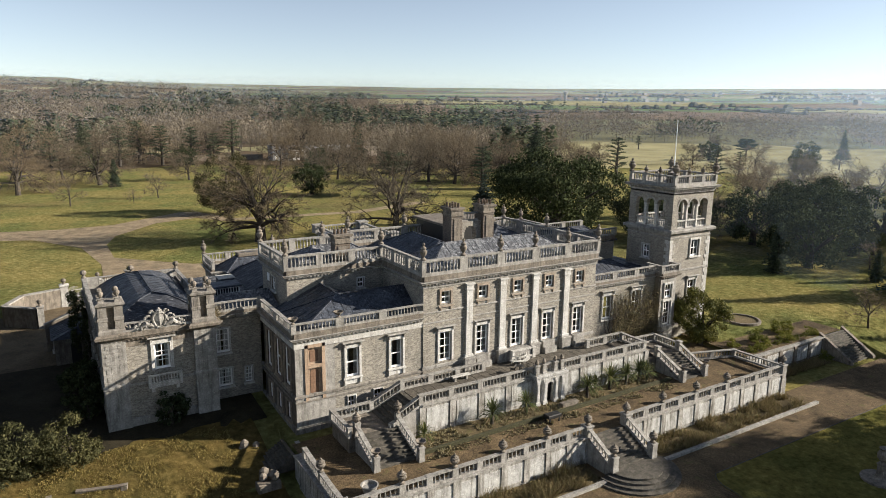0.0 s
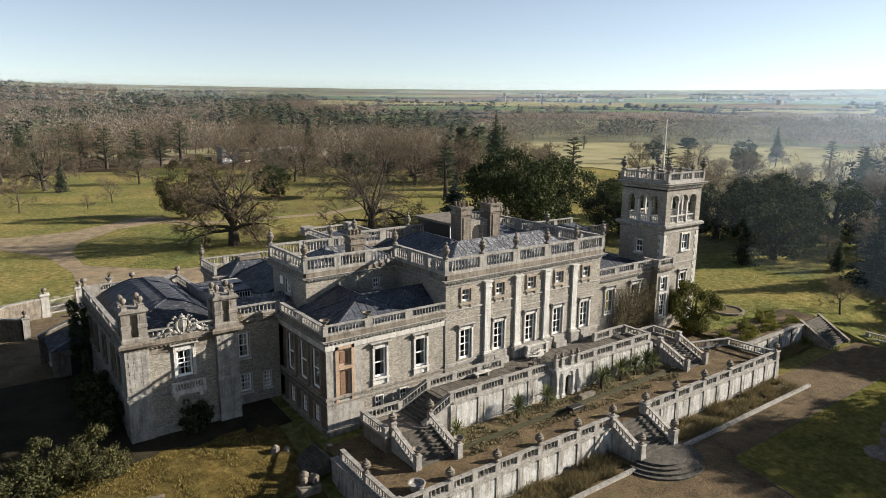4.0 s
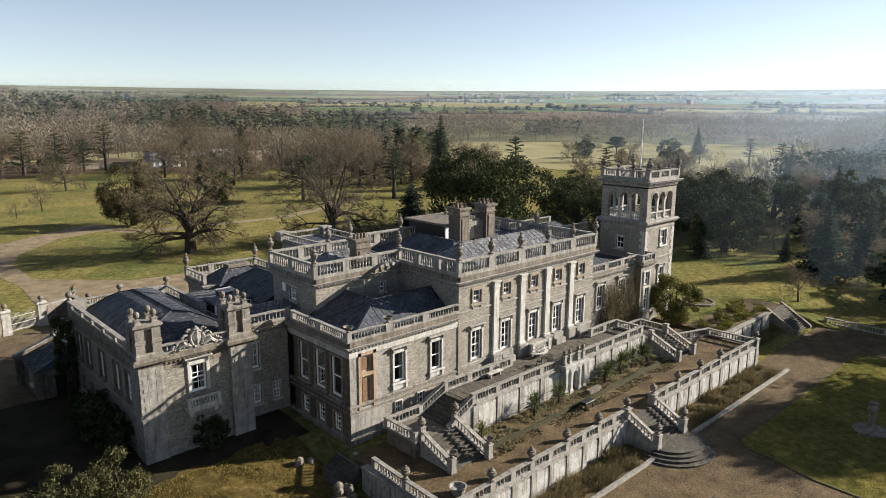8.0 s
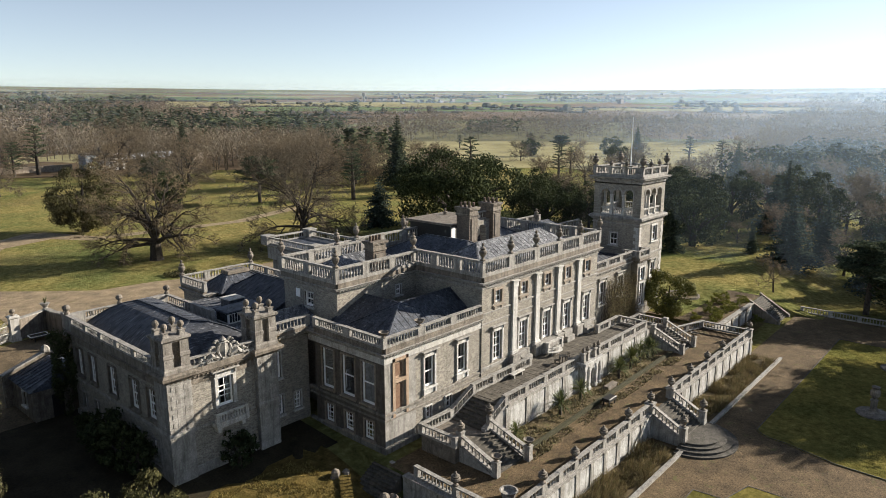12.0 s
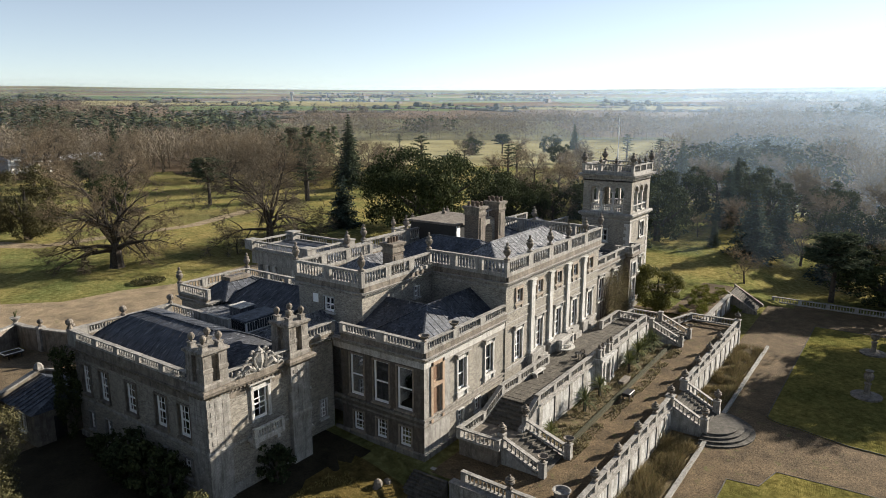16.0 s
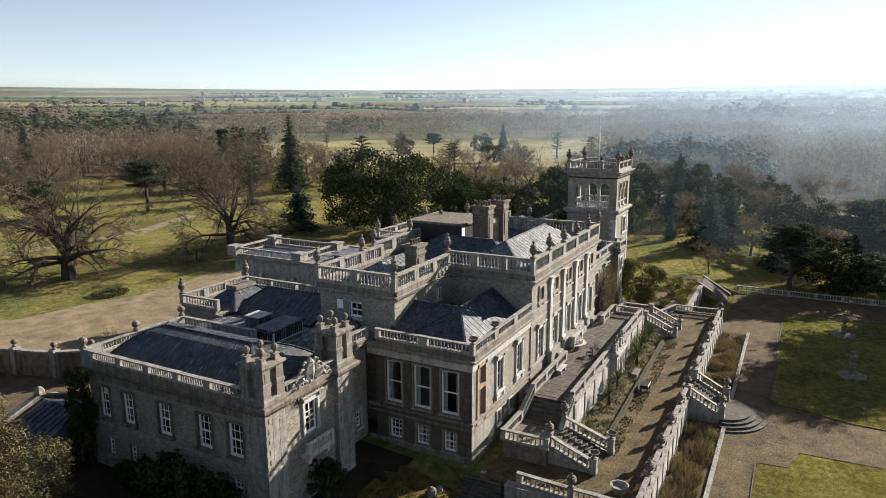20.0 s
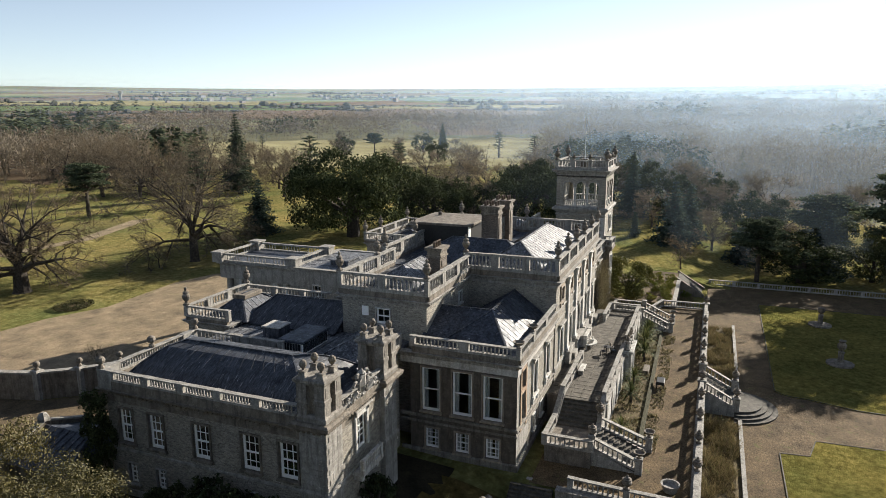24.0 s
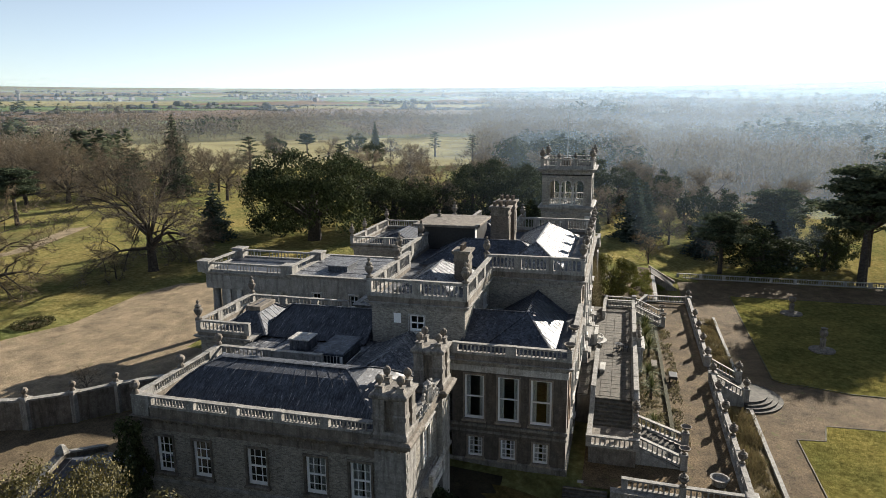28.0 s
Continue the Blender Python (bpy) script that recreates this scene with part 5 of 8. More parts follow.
# east wing
EX0, EX1, EY0, EY1 = 51.9, 62.4, 53.0, 69.0
S6 = Face("y", EY0, -1)
wall(house, S6, EX0, EX1, 0, 8.3, [(54.0, 55.45, 4.5, 7.3), (58.6, 60.05, 4.5, 7.3)])
for u in (54.0, 58.6):
    window(house, S6, u, u + 1.45, 4.5, 7.3, 2, 2, 0.24, True, True, curtains=True)
wall(house, Face("y", EY1, 1), EX0, 66.0, 0, 8.3)
cornice(house, [(EX0, EY0), (EX1, EY0)], 8.75, False, 0.8, STONE)
parapet(house, (EX0, 52.9), (EX1, 52.9), 8.75, 10.0, 3, base=0.3, pier=0.7, end_piers=(False, False))
hip_roof(house, 53.2, 54.2, 61.6, 60.5, 8.8, 10.2, 2.5, 2.5, "x", base=True)
flat_roof(house, EX0, EY0, 66, EY1, 8.7)
# upper range behind the east wing, with its balustrade
wall(house, Face("y", 62.5, -1), EX0, 65.0, 8.6, 11.2, [(54.0, 55.0, 9.4, 10.8), (58.5, 59.5, 9.4, 10.8)])
for u in (54.0, 58.5):
    window(house, Face("y", 62.5, -1), u, u + 1.0, 9.4, 10.8, 2, 2, 0.08, False, True)
cornice(house, [(EX0, 62.5), (65, 62.5)], 11.5, False, 0.7, STONE_DK, dentil=False)
parapet(house, (EX0, 62.5), (65, 62.5), 11.5, 12.8, 4, base=0.3, pier=0.6, single=False)
parapet(house, (65, 69.0), (EX0, 69.0), 11.5, 12.8, 4, base=0.3, pier=0.6, single=False)
wall(house, Face("y", 69.0, 1), EX0, 65.0, 8.6, 11.5)
hip_roof(house, 52.4, 63.4, 64.5, 68.2, 11.3, 12.7, 2, 2, "x", base=True)
# stair bay beside the tower
S7 = Face("y", 52.1, -1)
wall(house, S7, 62.4, 65.1, 0, 8.4, [(63.15, 64.35, 2.6, 5.6), (63.15, 64.35, 6.0, 7.7)], STONE)
wall(house, Face("x", 62.4, -1), 52.1, 54.0, 0, 8.4, m=STONE_DK)
wall(house, Face("x", 65.1, 1), 52.1, 54.0, 0, 8.4, m=STONE_DK)
window(house, S7, 63.15, 64.35, 2.6, 5.6, 2, 3, 0.2, False, True)
window(house, S7, 63.15, 64.35, 6.0, 7.7, 2, 2, 0.2, False, False)
cornice(house, [(62.4, 54), (62.4, 52.1), (65.1, 52.1), (65.1, 53)], 8.85, False, 0.8, STONE_DK)
part("roof_slab", MB().box(62.4, 52.1, 8.5, 65.1, 54.5, 8.86), LEAD, house)
for a, b_ in (((62.3, 54.0), (62.3, 52.0)), ((62.3, 52.0), (65.2, 52.0)), ((65.2, 52.0), (65.2, 53.2))):
    parapet(house, a, b_, 8.85, 10.05, 1, base=0.3, pier=0.5, step=0.4, end_piers=(True, b_[1] == 53.2))

# ---- belvedere tower ----
tower = thing("belvedere_tower", (68.5, 56.6, 0), "square brick belvedere tower with open arched loggia and balustraded top", "tower")
TX0, TX1, TY0, TY1 = 64.9, 72.2, 53.3, 60.1
TF = {"s": Face("y", TY0, -1), "w": Face("x", TX0, -1), "n": Face("y", TY1, 1), "e": Face("x", TX1, 1)}
wall(tower, TF["s"], TX0, TX1, 0, 13.2, [(68.7, 70.2, 10.3, 12.4), (68.7, 70.1, 5.3, 7.3)])
wall(tower, TF["w"], TY0, TY1, 0, 13.2, [(56.4, 57.5, 9.9, 11.6)])
wall(tower, TF["n"], TX0, TX1, 0, 13.2)
wall(tower, TF["e"], TY0, TY1, 0, 13.2)
window(tower, TF["s"], 68.7, 70.2, 10.3, 12.4, 2, 2, 0.22, False, True, curtains=True)
window(tower, TF["s"], 68.7, 70.1, 5.3, 7.3, 2, 2, 0.2, True, True)
window(tower, TF["w"], 56.4, 57.5, 9.9, 11.6, 2, 2, 0.12, False, True)
TR = rect(TX0, TY0, TX1, TY1)
band(tower, TR, 8.6, 8.85, 0.10)
band(tower, TR, 12.75, 12.95, 0.08)
part("cornice", MB().sweep([(-0.3, 13.2), (0.1, 13.2), (0.2, 13.4), (0.45, 13.5), (0.5, 13.75), (0.3, 13.9), (-0.3, 13.9)], TR), STONE, tower)
part("loggia_floor", MB().box(TX0, TY0, 13.5, TX1, TY1, 13.95), STONE, tower)
zq, k = 0.2, 0
while zq < 12.6:
    for cx, cy in ((TX0, TY0), (TX1, TY0)):
        L = 0.8 if k % 2 else 0.5
        b = MB()
        b.box(cx - 0.05 if cx == TX0 else cx - L, cy - 0.05, zq, cx + L if cx == TX0 else cx + 0.05, cy + (0.5 if k % 2 else 0.8), zq + 0.43)
        part("quoin", b, STONE_LT, tower)
    k += 1
    zq += 0.46


def arcade(parent, fc, u0, u1, z0, zs, z1, n=3, corner=1.0, col=0.34, thick=0.55):
    """A wall of n round arches on square piers."""
    wbay = (u1 - u0 - 2 * corner - (n - 1) * col) / n
    for a, b in ((u0, u0 + corner), (u1 - corner, u1)):
        part("corner_pier", fc.box(MB(), a, b, -thick, 0, z0, z1), fc.brick(), parent)
    seg = 12
    for i in range(n):
        a = u0 + corner + i * (wbay + col)
        r = wbay / 2
        c = a + r
        if i < n - 1:
            part("spandrel", fc.box(MB(), a + wbay, a + wbay + col, -thick, 0, zs, z1), fc.brick(), parent)
            cm = MB()
            fc.box(cm, a + wbay + 0.03, a + wbay + col - 0.03, -0.42, -0.08, z0, zs - 0.2)
            fc.box(cm, a + wbay - 0.05, a + wbay + col + 0.05, -0.5, 0.03, zs - 0.2, zs)
            fc.box(cm, a + wbay - 0.04, a + wbay + col + 0.04, -0.48, 0.0, z0, z0 + 0.25)
            part("column", cm, STONE_LT, parent)
        av, tv, ro = [], [], r + 0.2
        for q in range(seg + 1):
            t = math.pi * q / seg
            u, z = c - r * math.cos(t), zs + r * math.sin(t)
            uo, zo = c - ro * math.cos(t), zs + ro * math.sin(t)
            av += [fc.p(u, 0, z), fc.p(u, 0, z1), fc.p(u, -thick, z), fc.p(u, -thick, z1)]
            tv += [fc.p(u, 0.06, z), fc.p(uo, 0.06, zo), fc.p(uo, 0, zo), fc.p(u, 0, z)]
        af, tf = [], []
        for q in range(seg):
            k, m = 4 * q, 4 * q + 4
            af += [(k, m, m + 1, k + 1), (k + 2, k + 3, m + 3, m + 2), (k, k + 2, m + 2, m)]
            tf += [(k, m, m + 1, k + 1), (k + 1, m + 1, m + 2, k + 2), (k, k + 3, m + 3, m)]
        ar = part("arch", MB().add(av, af), fc.brick(), parent)
        part("arch_moulding", MB().add(tv, tf), STONE, ar)
    for i in range(n):
        a = u0 + corner + i * (wbay + col)
        p0, p1 = fc.p(a, -0.28, z0), fc.p(a + wbay, -0.28, z0)
        bb = part("loggia_balustrade", MB().beam(p0, p1, 0.3, 0.15), STONE_LT, parent)
        part("rail", MB().beam((p0[0], p0[1], z0 + 0.85), (p1[0], p1[1], z0 + 0.85), 0.34, 0.15), STONE_LT, bb)
        me = baluster_mesh(0.7, STONE_LT)
        for k in range(5):
            f = (k + 0.5) / 5
            placed("baluster", me, bb, p0[0] + (p1[0] - p0[0]) * f, p0[1] + (p1[1] - p0[1]) * f, z0 + 0.15)


for key, (a, b) in {"s": (TX0, TX1), "n": (TX0, TX1), "w": (TY0 + 0.56, TY1 - 0.56), "e": (TY0 + 0.56, TY1 - 0.56)}.items():
    arcade(tower, TF[key], a, b, 13.95, 16.75, 18.3, corner=1.0 if key in "sn" else 0.5)
cornice(tower, TR, 19.05, True, 1.25, STONE)
part("roof_deck", MB().box(TX0, TY0, 18.1, TX1, TY1, 19.0), LEAD, tower)
for a, b_ in (((TX0, TY1), (TX0, TY0)), ((TX0, TY0), (TX1, TY0)), ((TX1, TY0), (TX1, TY1)), ((TX1, TY1), (TX0, TY1))):
    pp = part("parapet", MB().beam((*a, 19.05), (*b_, 19.05), 0.4, 0.2), STONE, tower)
    balustrade(pp, a, b_, 19.25, 1.15, 3, STONE, pier=0.5, step=0.4, end_piers=(True, False), flush=True)
part("flagpole", MB().tube([(69.0, 57.0, 19), (69.0, 57.0, 23), (69.0, 57.0, 26.8)], [0.08, 0.06, 0.03], 7), WHITE, tower, "slim white flagpole")
part("flagpole_guard", MB().box(68.5, 56.5, 19, 69.5, 57.5, 20.3), STONE_DK, tower)

# ---- terraces ----
WALLS = {}


def retaining(name, a, b, z0, z1, w, m, label, panels=0):
    """A retaining wall with a moulded foot and coping and raised panels."""
    L = math.hypot(b[0] - a[0], b[1] - a[1])
    ux, uy = (b[0] - a[0]) / L, (b[1] - a[1]) / L
    ob = solid(name, MB().beam((*a, z0), (*b, z0), w, z1 - z0), m, label, "wall", "structure")
    part("coping", MB().beam((*a, z1), (*b, z1), w + 0.22, 0.14), STONE, ob)
    part("footing", MB().beam((*a, z0), (*b, z0), w + 0.16, 0.3), STONE, ob)
    for k in range(panels):
        s = L * (k + 0.5) / panels
        h = L / panels * 0.36
        p, q = (a[0] + ux * (s - h), a[1] + uy * (s - h)), (a[0] + ux * (s + h), a[1] + uy * (s + h))
        part("panel", MB().beam((*p, z0 + 0.5), (*q, z0 + 0.5), w + 0.08, (z1 - z0) - 0.75), PANEL, ob)
    for k in range(panels + 1):
        s = L * k / panels if panels else 0
        c = (a[0] + ux * s, a[1] + uy * s)
        if panels:
            part("buttress", MB().beam((c[0] - ux * 0.3, c[1] - uy * 0.3, z0), (c[0] + ux * 0.3, c[1] + uy * 0.3, z0), w + 0.22, z1 - z0 - 0.05), m, ob)
    return ob


def terrace_balustrade(a, b, z0, bays, h=0.92, label="weathered stone terrace balustrade", m=None, **kw):
    th = thing("balustrade", (a[0], a[1], z0), label, "balustrade", "terrace balustrades")
    kw.setdefault("flush", True)
    balustrade(th, a, b, z0, h, bays, m or STONE, **kw)
    return th


def steps(name, x0, y0, x1, y1, z_low, z_high, n, way, label):
    """A flight of n stone steps that rises along +x, -x, +y or -y."""
    th = thing(name, ((x0 + x1) / 2, (y0 + y1) / 2, z_low), label, "steps")
    for k in range(n):
        z1 = z_low + (z_high - z_low) * (k + 1) / n
        f0, f1 = k / n, 1.0
        if way == "+x":
            bx = (x0 + (x1 - x0) * f0, y0, x1, y1)
        elif way == "-x":
            bx = (x0, y0, x1 - (x1 - x0) * f0, y1)
        elif way == "+y":
            bx = (x0, y0 + (y1 - y0) * f0, x1, y1)
        else:
            bx = (x0, y0, x1, y1 - (y1 - y0) * f0)
        zb = z_low if k == 0 else z_low + (z_high - z_low) * k / n - 0.02
        part("step", MB().box(bx[0], bx[1], zb, bx[2], bx[3], z1, 0.02), STEP, th)
    return th


# paved upper terrace
deck = solid("upper_terrace", MB().box(27.0, 47.3, GARDEN, 54.6, 52.2, UPPER - 0.06), STONE_DK, "paved stone terrace along the garden front", "terrace", "structure")
rng = random.Random(3)
flags = []
for i in range(5):
    me = MB().box(-0.5, -0.5, 0, 0.5, 0.5, 0.065, 0.012).mesh("flagstone", FLAG)
    flags.append(me)
nx, ny = 30, 5
for i in range(nx):
    for j in range(ny):
        wx, wy = 27.4 / nx, 4.7 / ny
        ob = placed("flagstone", flags[0], deck, 27.1 + wx * (i + 0.5), 47.45 + wy * (j + 0.5), UPPER - 0.06 + rng.uniform(-0.008, 0.008))
        ob.scale = (wx - 0.03, wy - 0.03, 1)
retaining("terrace_wall", (27.0, 47.2), (54.8, 47.2), GARDEN - 0.2, UPPER - 0.05, 0.45, STONE_OLD, "stone-panelled retaining wall of the upper terrace", 9)
UB = UPPER + 0.08
terrace_balustrade((26.9, 47.2), (39.4, 47.2), UB, 4)
terrace_balustrade((42.6, 47.2), (54.6, 47.2), UB, 4)
terrace_balustrade((54.6, 47.2), (54.6, 50.4), UB, 1, end_piers=(False, True))
terrace_balustrade((27.0, 50.8), (36.0, 50.8), UB, 3)
terrace_balustrade((49.6, 50.6), (54.6, 50.6), UB, 2, end_piers=(True, False))
# garden doorway in the middle of the wall
gd = thing("garden_doorway", (41, 46.9, GARDEN), "carved stone garden doorway with niches in the terrace wall", "doorway")
for x in (39.45, 40.3, 41.7, 42.55):
    b = MB().box(x - 0.2, 46.35, GARDEN, x + 0.2, 47.0, 2.35).box(x - 0.27, 46.28, GARDEN, x + 0.27, 47.0, 0.35, 0.04).box(x - 0.25, 46.3, 2.35, x + 0.25, 47.0, 2.55, 0.03)
    b.box(x - 0.13, 46.31, 0.5, x + 0.13, 46.36, 2.2)
    part("pilaster", b, PANEL, gd)
    q = part("finial_pedestal", MB().lathe([(0.36, 3.08), (0.36, 3.25), (0.28, 3.3), (0.28, 3.85), (0.38, 3.92), (0.38, 4.02), (0.2, 4.06)], 4, (x, 46.75, 0), True), STONE, gd)
    part("finial", MB().lathe([(0.1, 4.04), (0.17, 4.12), (0.2, 4.26), (0.13, 4.4), (0.15, 4.46), (0.04, 4.58)], 9, (x, 46.75, 0)), STONE_DK, q)
part("entablature", MB().box(39.15, 46.3, 2.55, 42.85, 47.1, 2.85).box(39.0, 46.15, 2.85, 43.0, 47.4, 3.08, 0.04), PANEL, gd)


def arched_opening(x0, x1, z0, zs, y0, y1, ztop):
    """A plate between x0 and x1 with a round-headed opening."""
    mb, c, r, w = MB(), (x0 + x1) / 2, (x1 - x0) / 2 - 0.1, 0.1
    mb.box(x0, y0, z0, x0 + w, y1, ztop).box(x1 - w, y0, z0, x1, y1, ztop)
    for k in range(10):
        t0, t1 = math.pi * k / 10, math.pi * (k + 1) / 10
        mb.box(c - r * math.cos(t0), y0, zs + r * math.sin((t0 + t1) / 2), c - r * math.cos(t1), y1, ztop)
    return mb


for x0, x1, deep in ((39.65, 40.1, 46.7), (40.5, 41.5, 46.5), (41.9, 42.35, 46.7)):
    part("arch", arched_opening(x0, x1, GARDEN, 1.75 if x1 - x0 > 0.6 else 1.9, deep - 0.1, deep + 0.1, 2.55), PANEL, gd)
for x0, x1 in ((39.65, 40.1), (41.9, 42.35)):
    part("niche", MB().box(x0, 46.85, 0.3, x1, 46.95, 2.5), STONE, gd)
part("door", MB().box(40.55, 46.9, GARDEN, 41.45, 46.96, 2.4), IRON, gd, "dark recessed door")
for x in (40.72, 41.0, 41.28):
    part("door_board", MB().box(x - 0.11, 46.86, GARDEN + 0.1, x + 0.11, 46.9, 2.2), IRON, gd)
me = MB().lathe([(0.12, 3.08), (0.05, 3.2), (0.13, 3.4), (0.05, 3.75), (0.12, 3.85)], 7).mesh("baluster", STONE)
for k in range(6):
    placed("baluster", me, gd, 39.85 + k * 0.46, 46.9, 0)
part("rail", MB().beam((39.5, 46.9, 3.82), (42.5, 46.9, 3.82), 0.34, 0.14), STONE, gd)
# raised window balcony in the middle of the garden front
bc = thing("window_balcony", (41.2, 51.6, UPPER), "small stone balcony with balustraded front at a French window", "balcony")
part("deck", MB().box(39.9, 51.1, UPPER, 42.6, 52.3, 3.85), STONE, bc)
balustrade(bc, (39.95, 51.15), (42.55, 51.15), 3.0, 0.95, 1, STONE_LT, pier=0.35, step=0.26)
for x in (36.85, 45.3, 49.55):
    solid("window_step", MB().box(x - 0.8, 51.5, UPPER, x + 0.8, 52.28, 3.3, 0.03).box(x - 0.8, 51.85, 3.3, x + 0.8, 52.28, 3.9, 0.03), STONE, "worn stone steps below a French window", "steps")

# west stairs
steps("west_steps_upper", 23.9, 47.5, 27.05, 50.6, 1.35, UPPER, 7, "+x", "broad dark stone steps up to the paved terrace")
land_w = solid("west_landing", MB().box(20.2, 47.2, GARDEN - 0.1, 24.0, 50.8, 1.35), STONE_DK, "stone stair landing at the terrace end", "landing", "structure")
steps("west_steps_lower", 20.9, 43.6, 24.6, 47.2, GARDEN, 1.35, 8, "+y", "worn stone steps down to the gravel walk")
terrace_balustrade((20.2, 50.8), (20.2, 47.2), 1.4, 1, end_piers=(True, True), pier=0.5)
terrace_balustrade((20.2, 50.8), (23.9, 50.8), 1.4, 1, end_piers=(False, True), pier=0.5)
terrace_balustrade((23.9, 50.8), (27.0, 50.8), 1.4, 1, z0b=UB, end_piers=(False, False), pier=0.5)
terrace_balustrade((24.7, 47.2), (27.0, 47.2), 1.6, 1, z0b=UB, end_piers=(True, False), pier=0.5)
terrace_balustrade((20.9, 47.2), (20.9, 43.6), 1.4, 1, z0b=GARDEN + 0.1, end_piers=(True, True), pier=0.5, pier_h=1.2, flush=False)
terrace_balustrade((24.7, 47.2), (24.7, 43.2), 1.4, 1, z0b=GARDEN + 0.1, end_piers=(False, True), pier=0.5, pier_h=1.2, flush=False)
part("stair_side", MB().add([(20.75, 47.2, GARDEN - 0.1), (20.75, 43.6, GARDEN - 0.1), (20.75, 47.2, 1.4), (21.05, 47.2, GARDEN - 0.1), (21.05, 43.6, GARDEN - 0.1), (21.05, 47.2, 1.4)], [(0, 1, 2), (3, 5, 4), (0, 2, 5, 3), (1, 4, 5, 2)]), STONE, land_w)
part("stair_side", MB().add([(24.55, 47.2, GARDEN - 0.1), (24.55, 43.2, GARDEN - 0.1), (24.55, 47.2, 1.4), (24.85, 47.2, GARDEN - 0.1), (24.85, 43.2, GARDEN - 0.1), (24.85, 47.2, 1.4)], [(0, 1, 2), (3, 5, 4), (0, 2, 5, 3), (1, 4, 5, 2)]), STONE, land_w)
part("stair_side", MB().box(23.9, 47.0, GARDEN - 0.1, 27.1, 47.45, 1.6).add([(23.9, 47.0, 1.6), (27.1, 47.0, 1.6), (27.1, 47.0, UB), (23.9, 47.45, 1.6), (27.1, 47.45, 1.6), (27.1, 47.45, UB)], [(0, 1, 2), (3, 5, 4), (0, 2, 5, 3)]), STONE, land_w)
part("stair_side", MB().box(23.9, 50.6, GARDEN - 0.1, 27.1, 51.0, 1.4).add([(23.9, 50.6, 1.4), (27.1, 50.6, 1.4), (27.1, 50.6, UB), (23.9, 51.0, 1.4), (27.1, 51.0, 1.4), (27.1, 51.0, UB)], [(0, 1, 2), (3, 5, 4), (0, 2, 5, 3)]), STONE, land_w)

# east stairs
land_e = solid("east_landing", MB().box(54.6, 47.0, GARDEN - 0.1, 60.2, 50.6, 1.6), STONE_DK, "stone stair landing at the terrace end", "landing", "structure")
steps("east_steps_upper", 54.6, 47.4, 56.4, 50.4, 1.6, UPPER, 6, "-x", "stone steps down from the paved terrace")
steps("east_steps_lower", 56.6, 43.5, 60.1, 47.0, GARDEN, 1.6, 9, "+y", "worn stone steps down to the gravel walk")
terrace_balustrade((60.1, 47.0), (60.1, 43.4), 1.65, 1, z0b=GARDEN + 0.1, pier=0.5, pier_h=1.15, flush=False)
terrace_balustrade((56.6, 47.0), (56.6, 43.4), 1.65, 1, z0b=GARDEN + 0.1, pier=0.5, pier_h=1.15, flush=False)
terrace_balustrade((60.1, 47.0), (60.1, 50.6), 1.65, 1, end_piers=(False, True), pier=0.5)
terrace_balustrade((54.6, 50.6), (60.1, 50.6), 1.65, 2, end_piers=(False, False), pier=0.5)
for x in (56.6, 60.1):
    part("stair_side", MB().add([(x - 0.15, 47.0, GARDEN - 0.1), (x - 0.15, 43.4, GARDEN - 0.1), (x - 0.15, 47.0, 1.65), (x + 0.15, 47.0, GARDEN - 0.1), (x + 0.15, 43.4, GARDEN - 0.1), (x + 0.15, 47.0, 1.65)], [(0, 1, 2), (3, 5, 4), (0, 2, 5, 3), (1, 4, 5, 2)]), STONE, land_e)

# lower terrace wall with its balustrade
retaining("garden_wall", (16.4, 39.45), (39.3, 39.45), LOW - 0.1, GARDEN, 0.5, STONE_OLD, "stained stone retaining wall of the gravel terrace", 10)
retaining("garden_wall", (44.0, 39.45), (67.9, 39.45), LOW - 0.1, GARDEN, 0.5, STONE_OLD, "stained stone retaining wall of the gravel terrace", 10)
retaining("garden_wall", (16.4, 39.45), (16.4, 49.0), LOW - 0.1, GARDEN, 0.5, STONE_OLD, "stained stone retaining wall at the end of the gravel terrace", 0)
GB = GARDEN + 0.12
terrace_balustrade((16.4, 39.45), (39.3, 39.45), GB, 10, pier=0.55)
terrace_balustrade((44.0, 39.45), (67.9, 39.45), GB, 10, pier=0.55)
terrace_balustrade((67.9, 39.45), (67.6, 45.2), GB, 1, pier=0.6, end_piers=(False, True))
terrace_balustrade((16.4, 39.45), (16.5, 44.0), GB, 1, pier=0.6, end_piers=(False, True))
terrace_balustrade((16.5, 44.0), (16.7, 48.0), GB, 1, pier=0.6, end_piers=(False, True))
terrace_balustrade((67.6, 45.2), (62.0, 47.0), GB, 2, pier=0.5, end_piers=(False, True))
terrace_balustrade((17.0, 55.9), (17.15, 51.2), -1.0, 2, pier=0.6, h=0.95)
for x, y in ((39.3, 39.45), (44.0, 39.45), (67.9, 39.45), (16.4, 39.45)):
    solid("gate_pier", MB().lathe([(0.58, LOW), (0.58, -0.6), (0.5, -0.5), (0.5, GB + 0.8), (0.56, GB + 0.84), (0.62, GB + 0.9), (0.62, GB + 0.98), (0.5, GB + 1.02)], 4, (x, y, 0), True), STONE, "square weathered stone pier of the terrace balustrade", "pier")
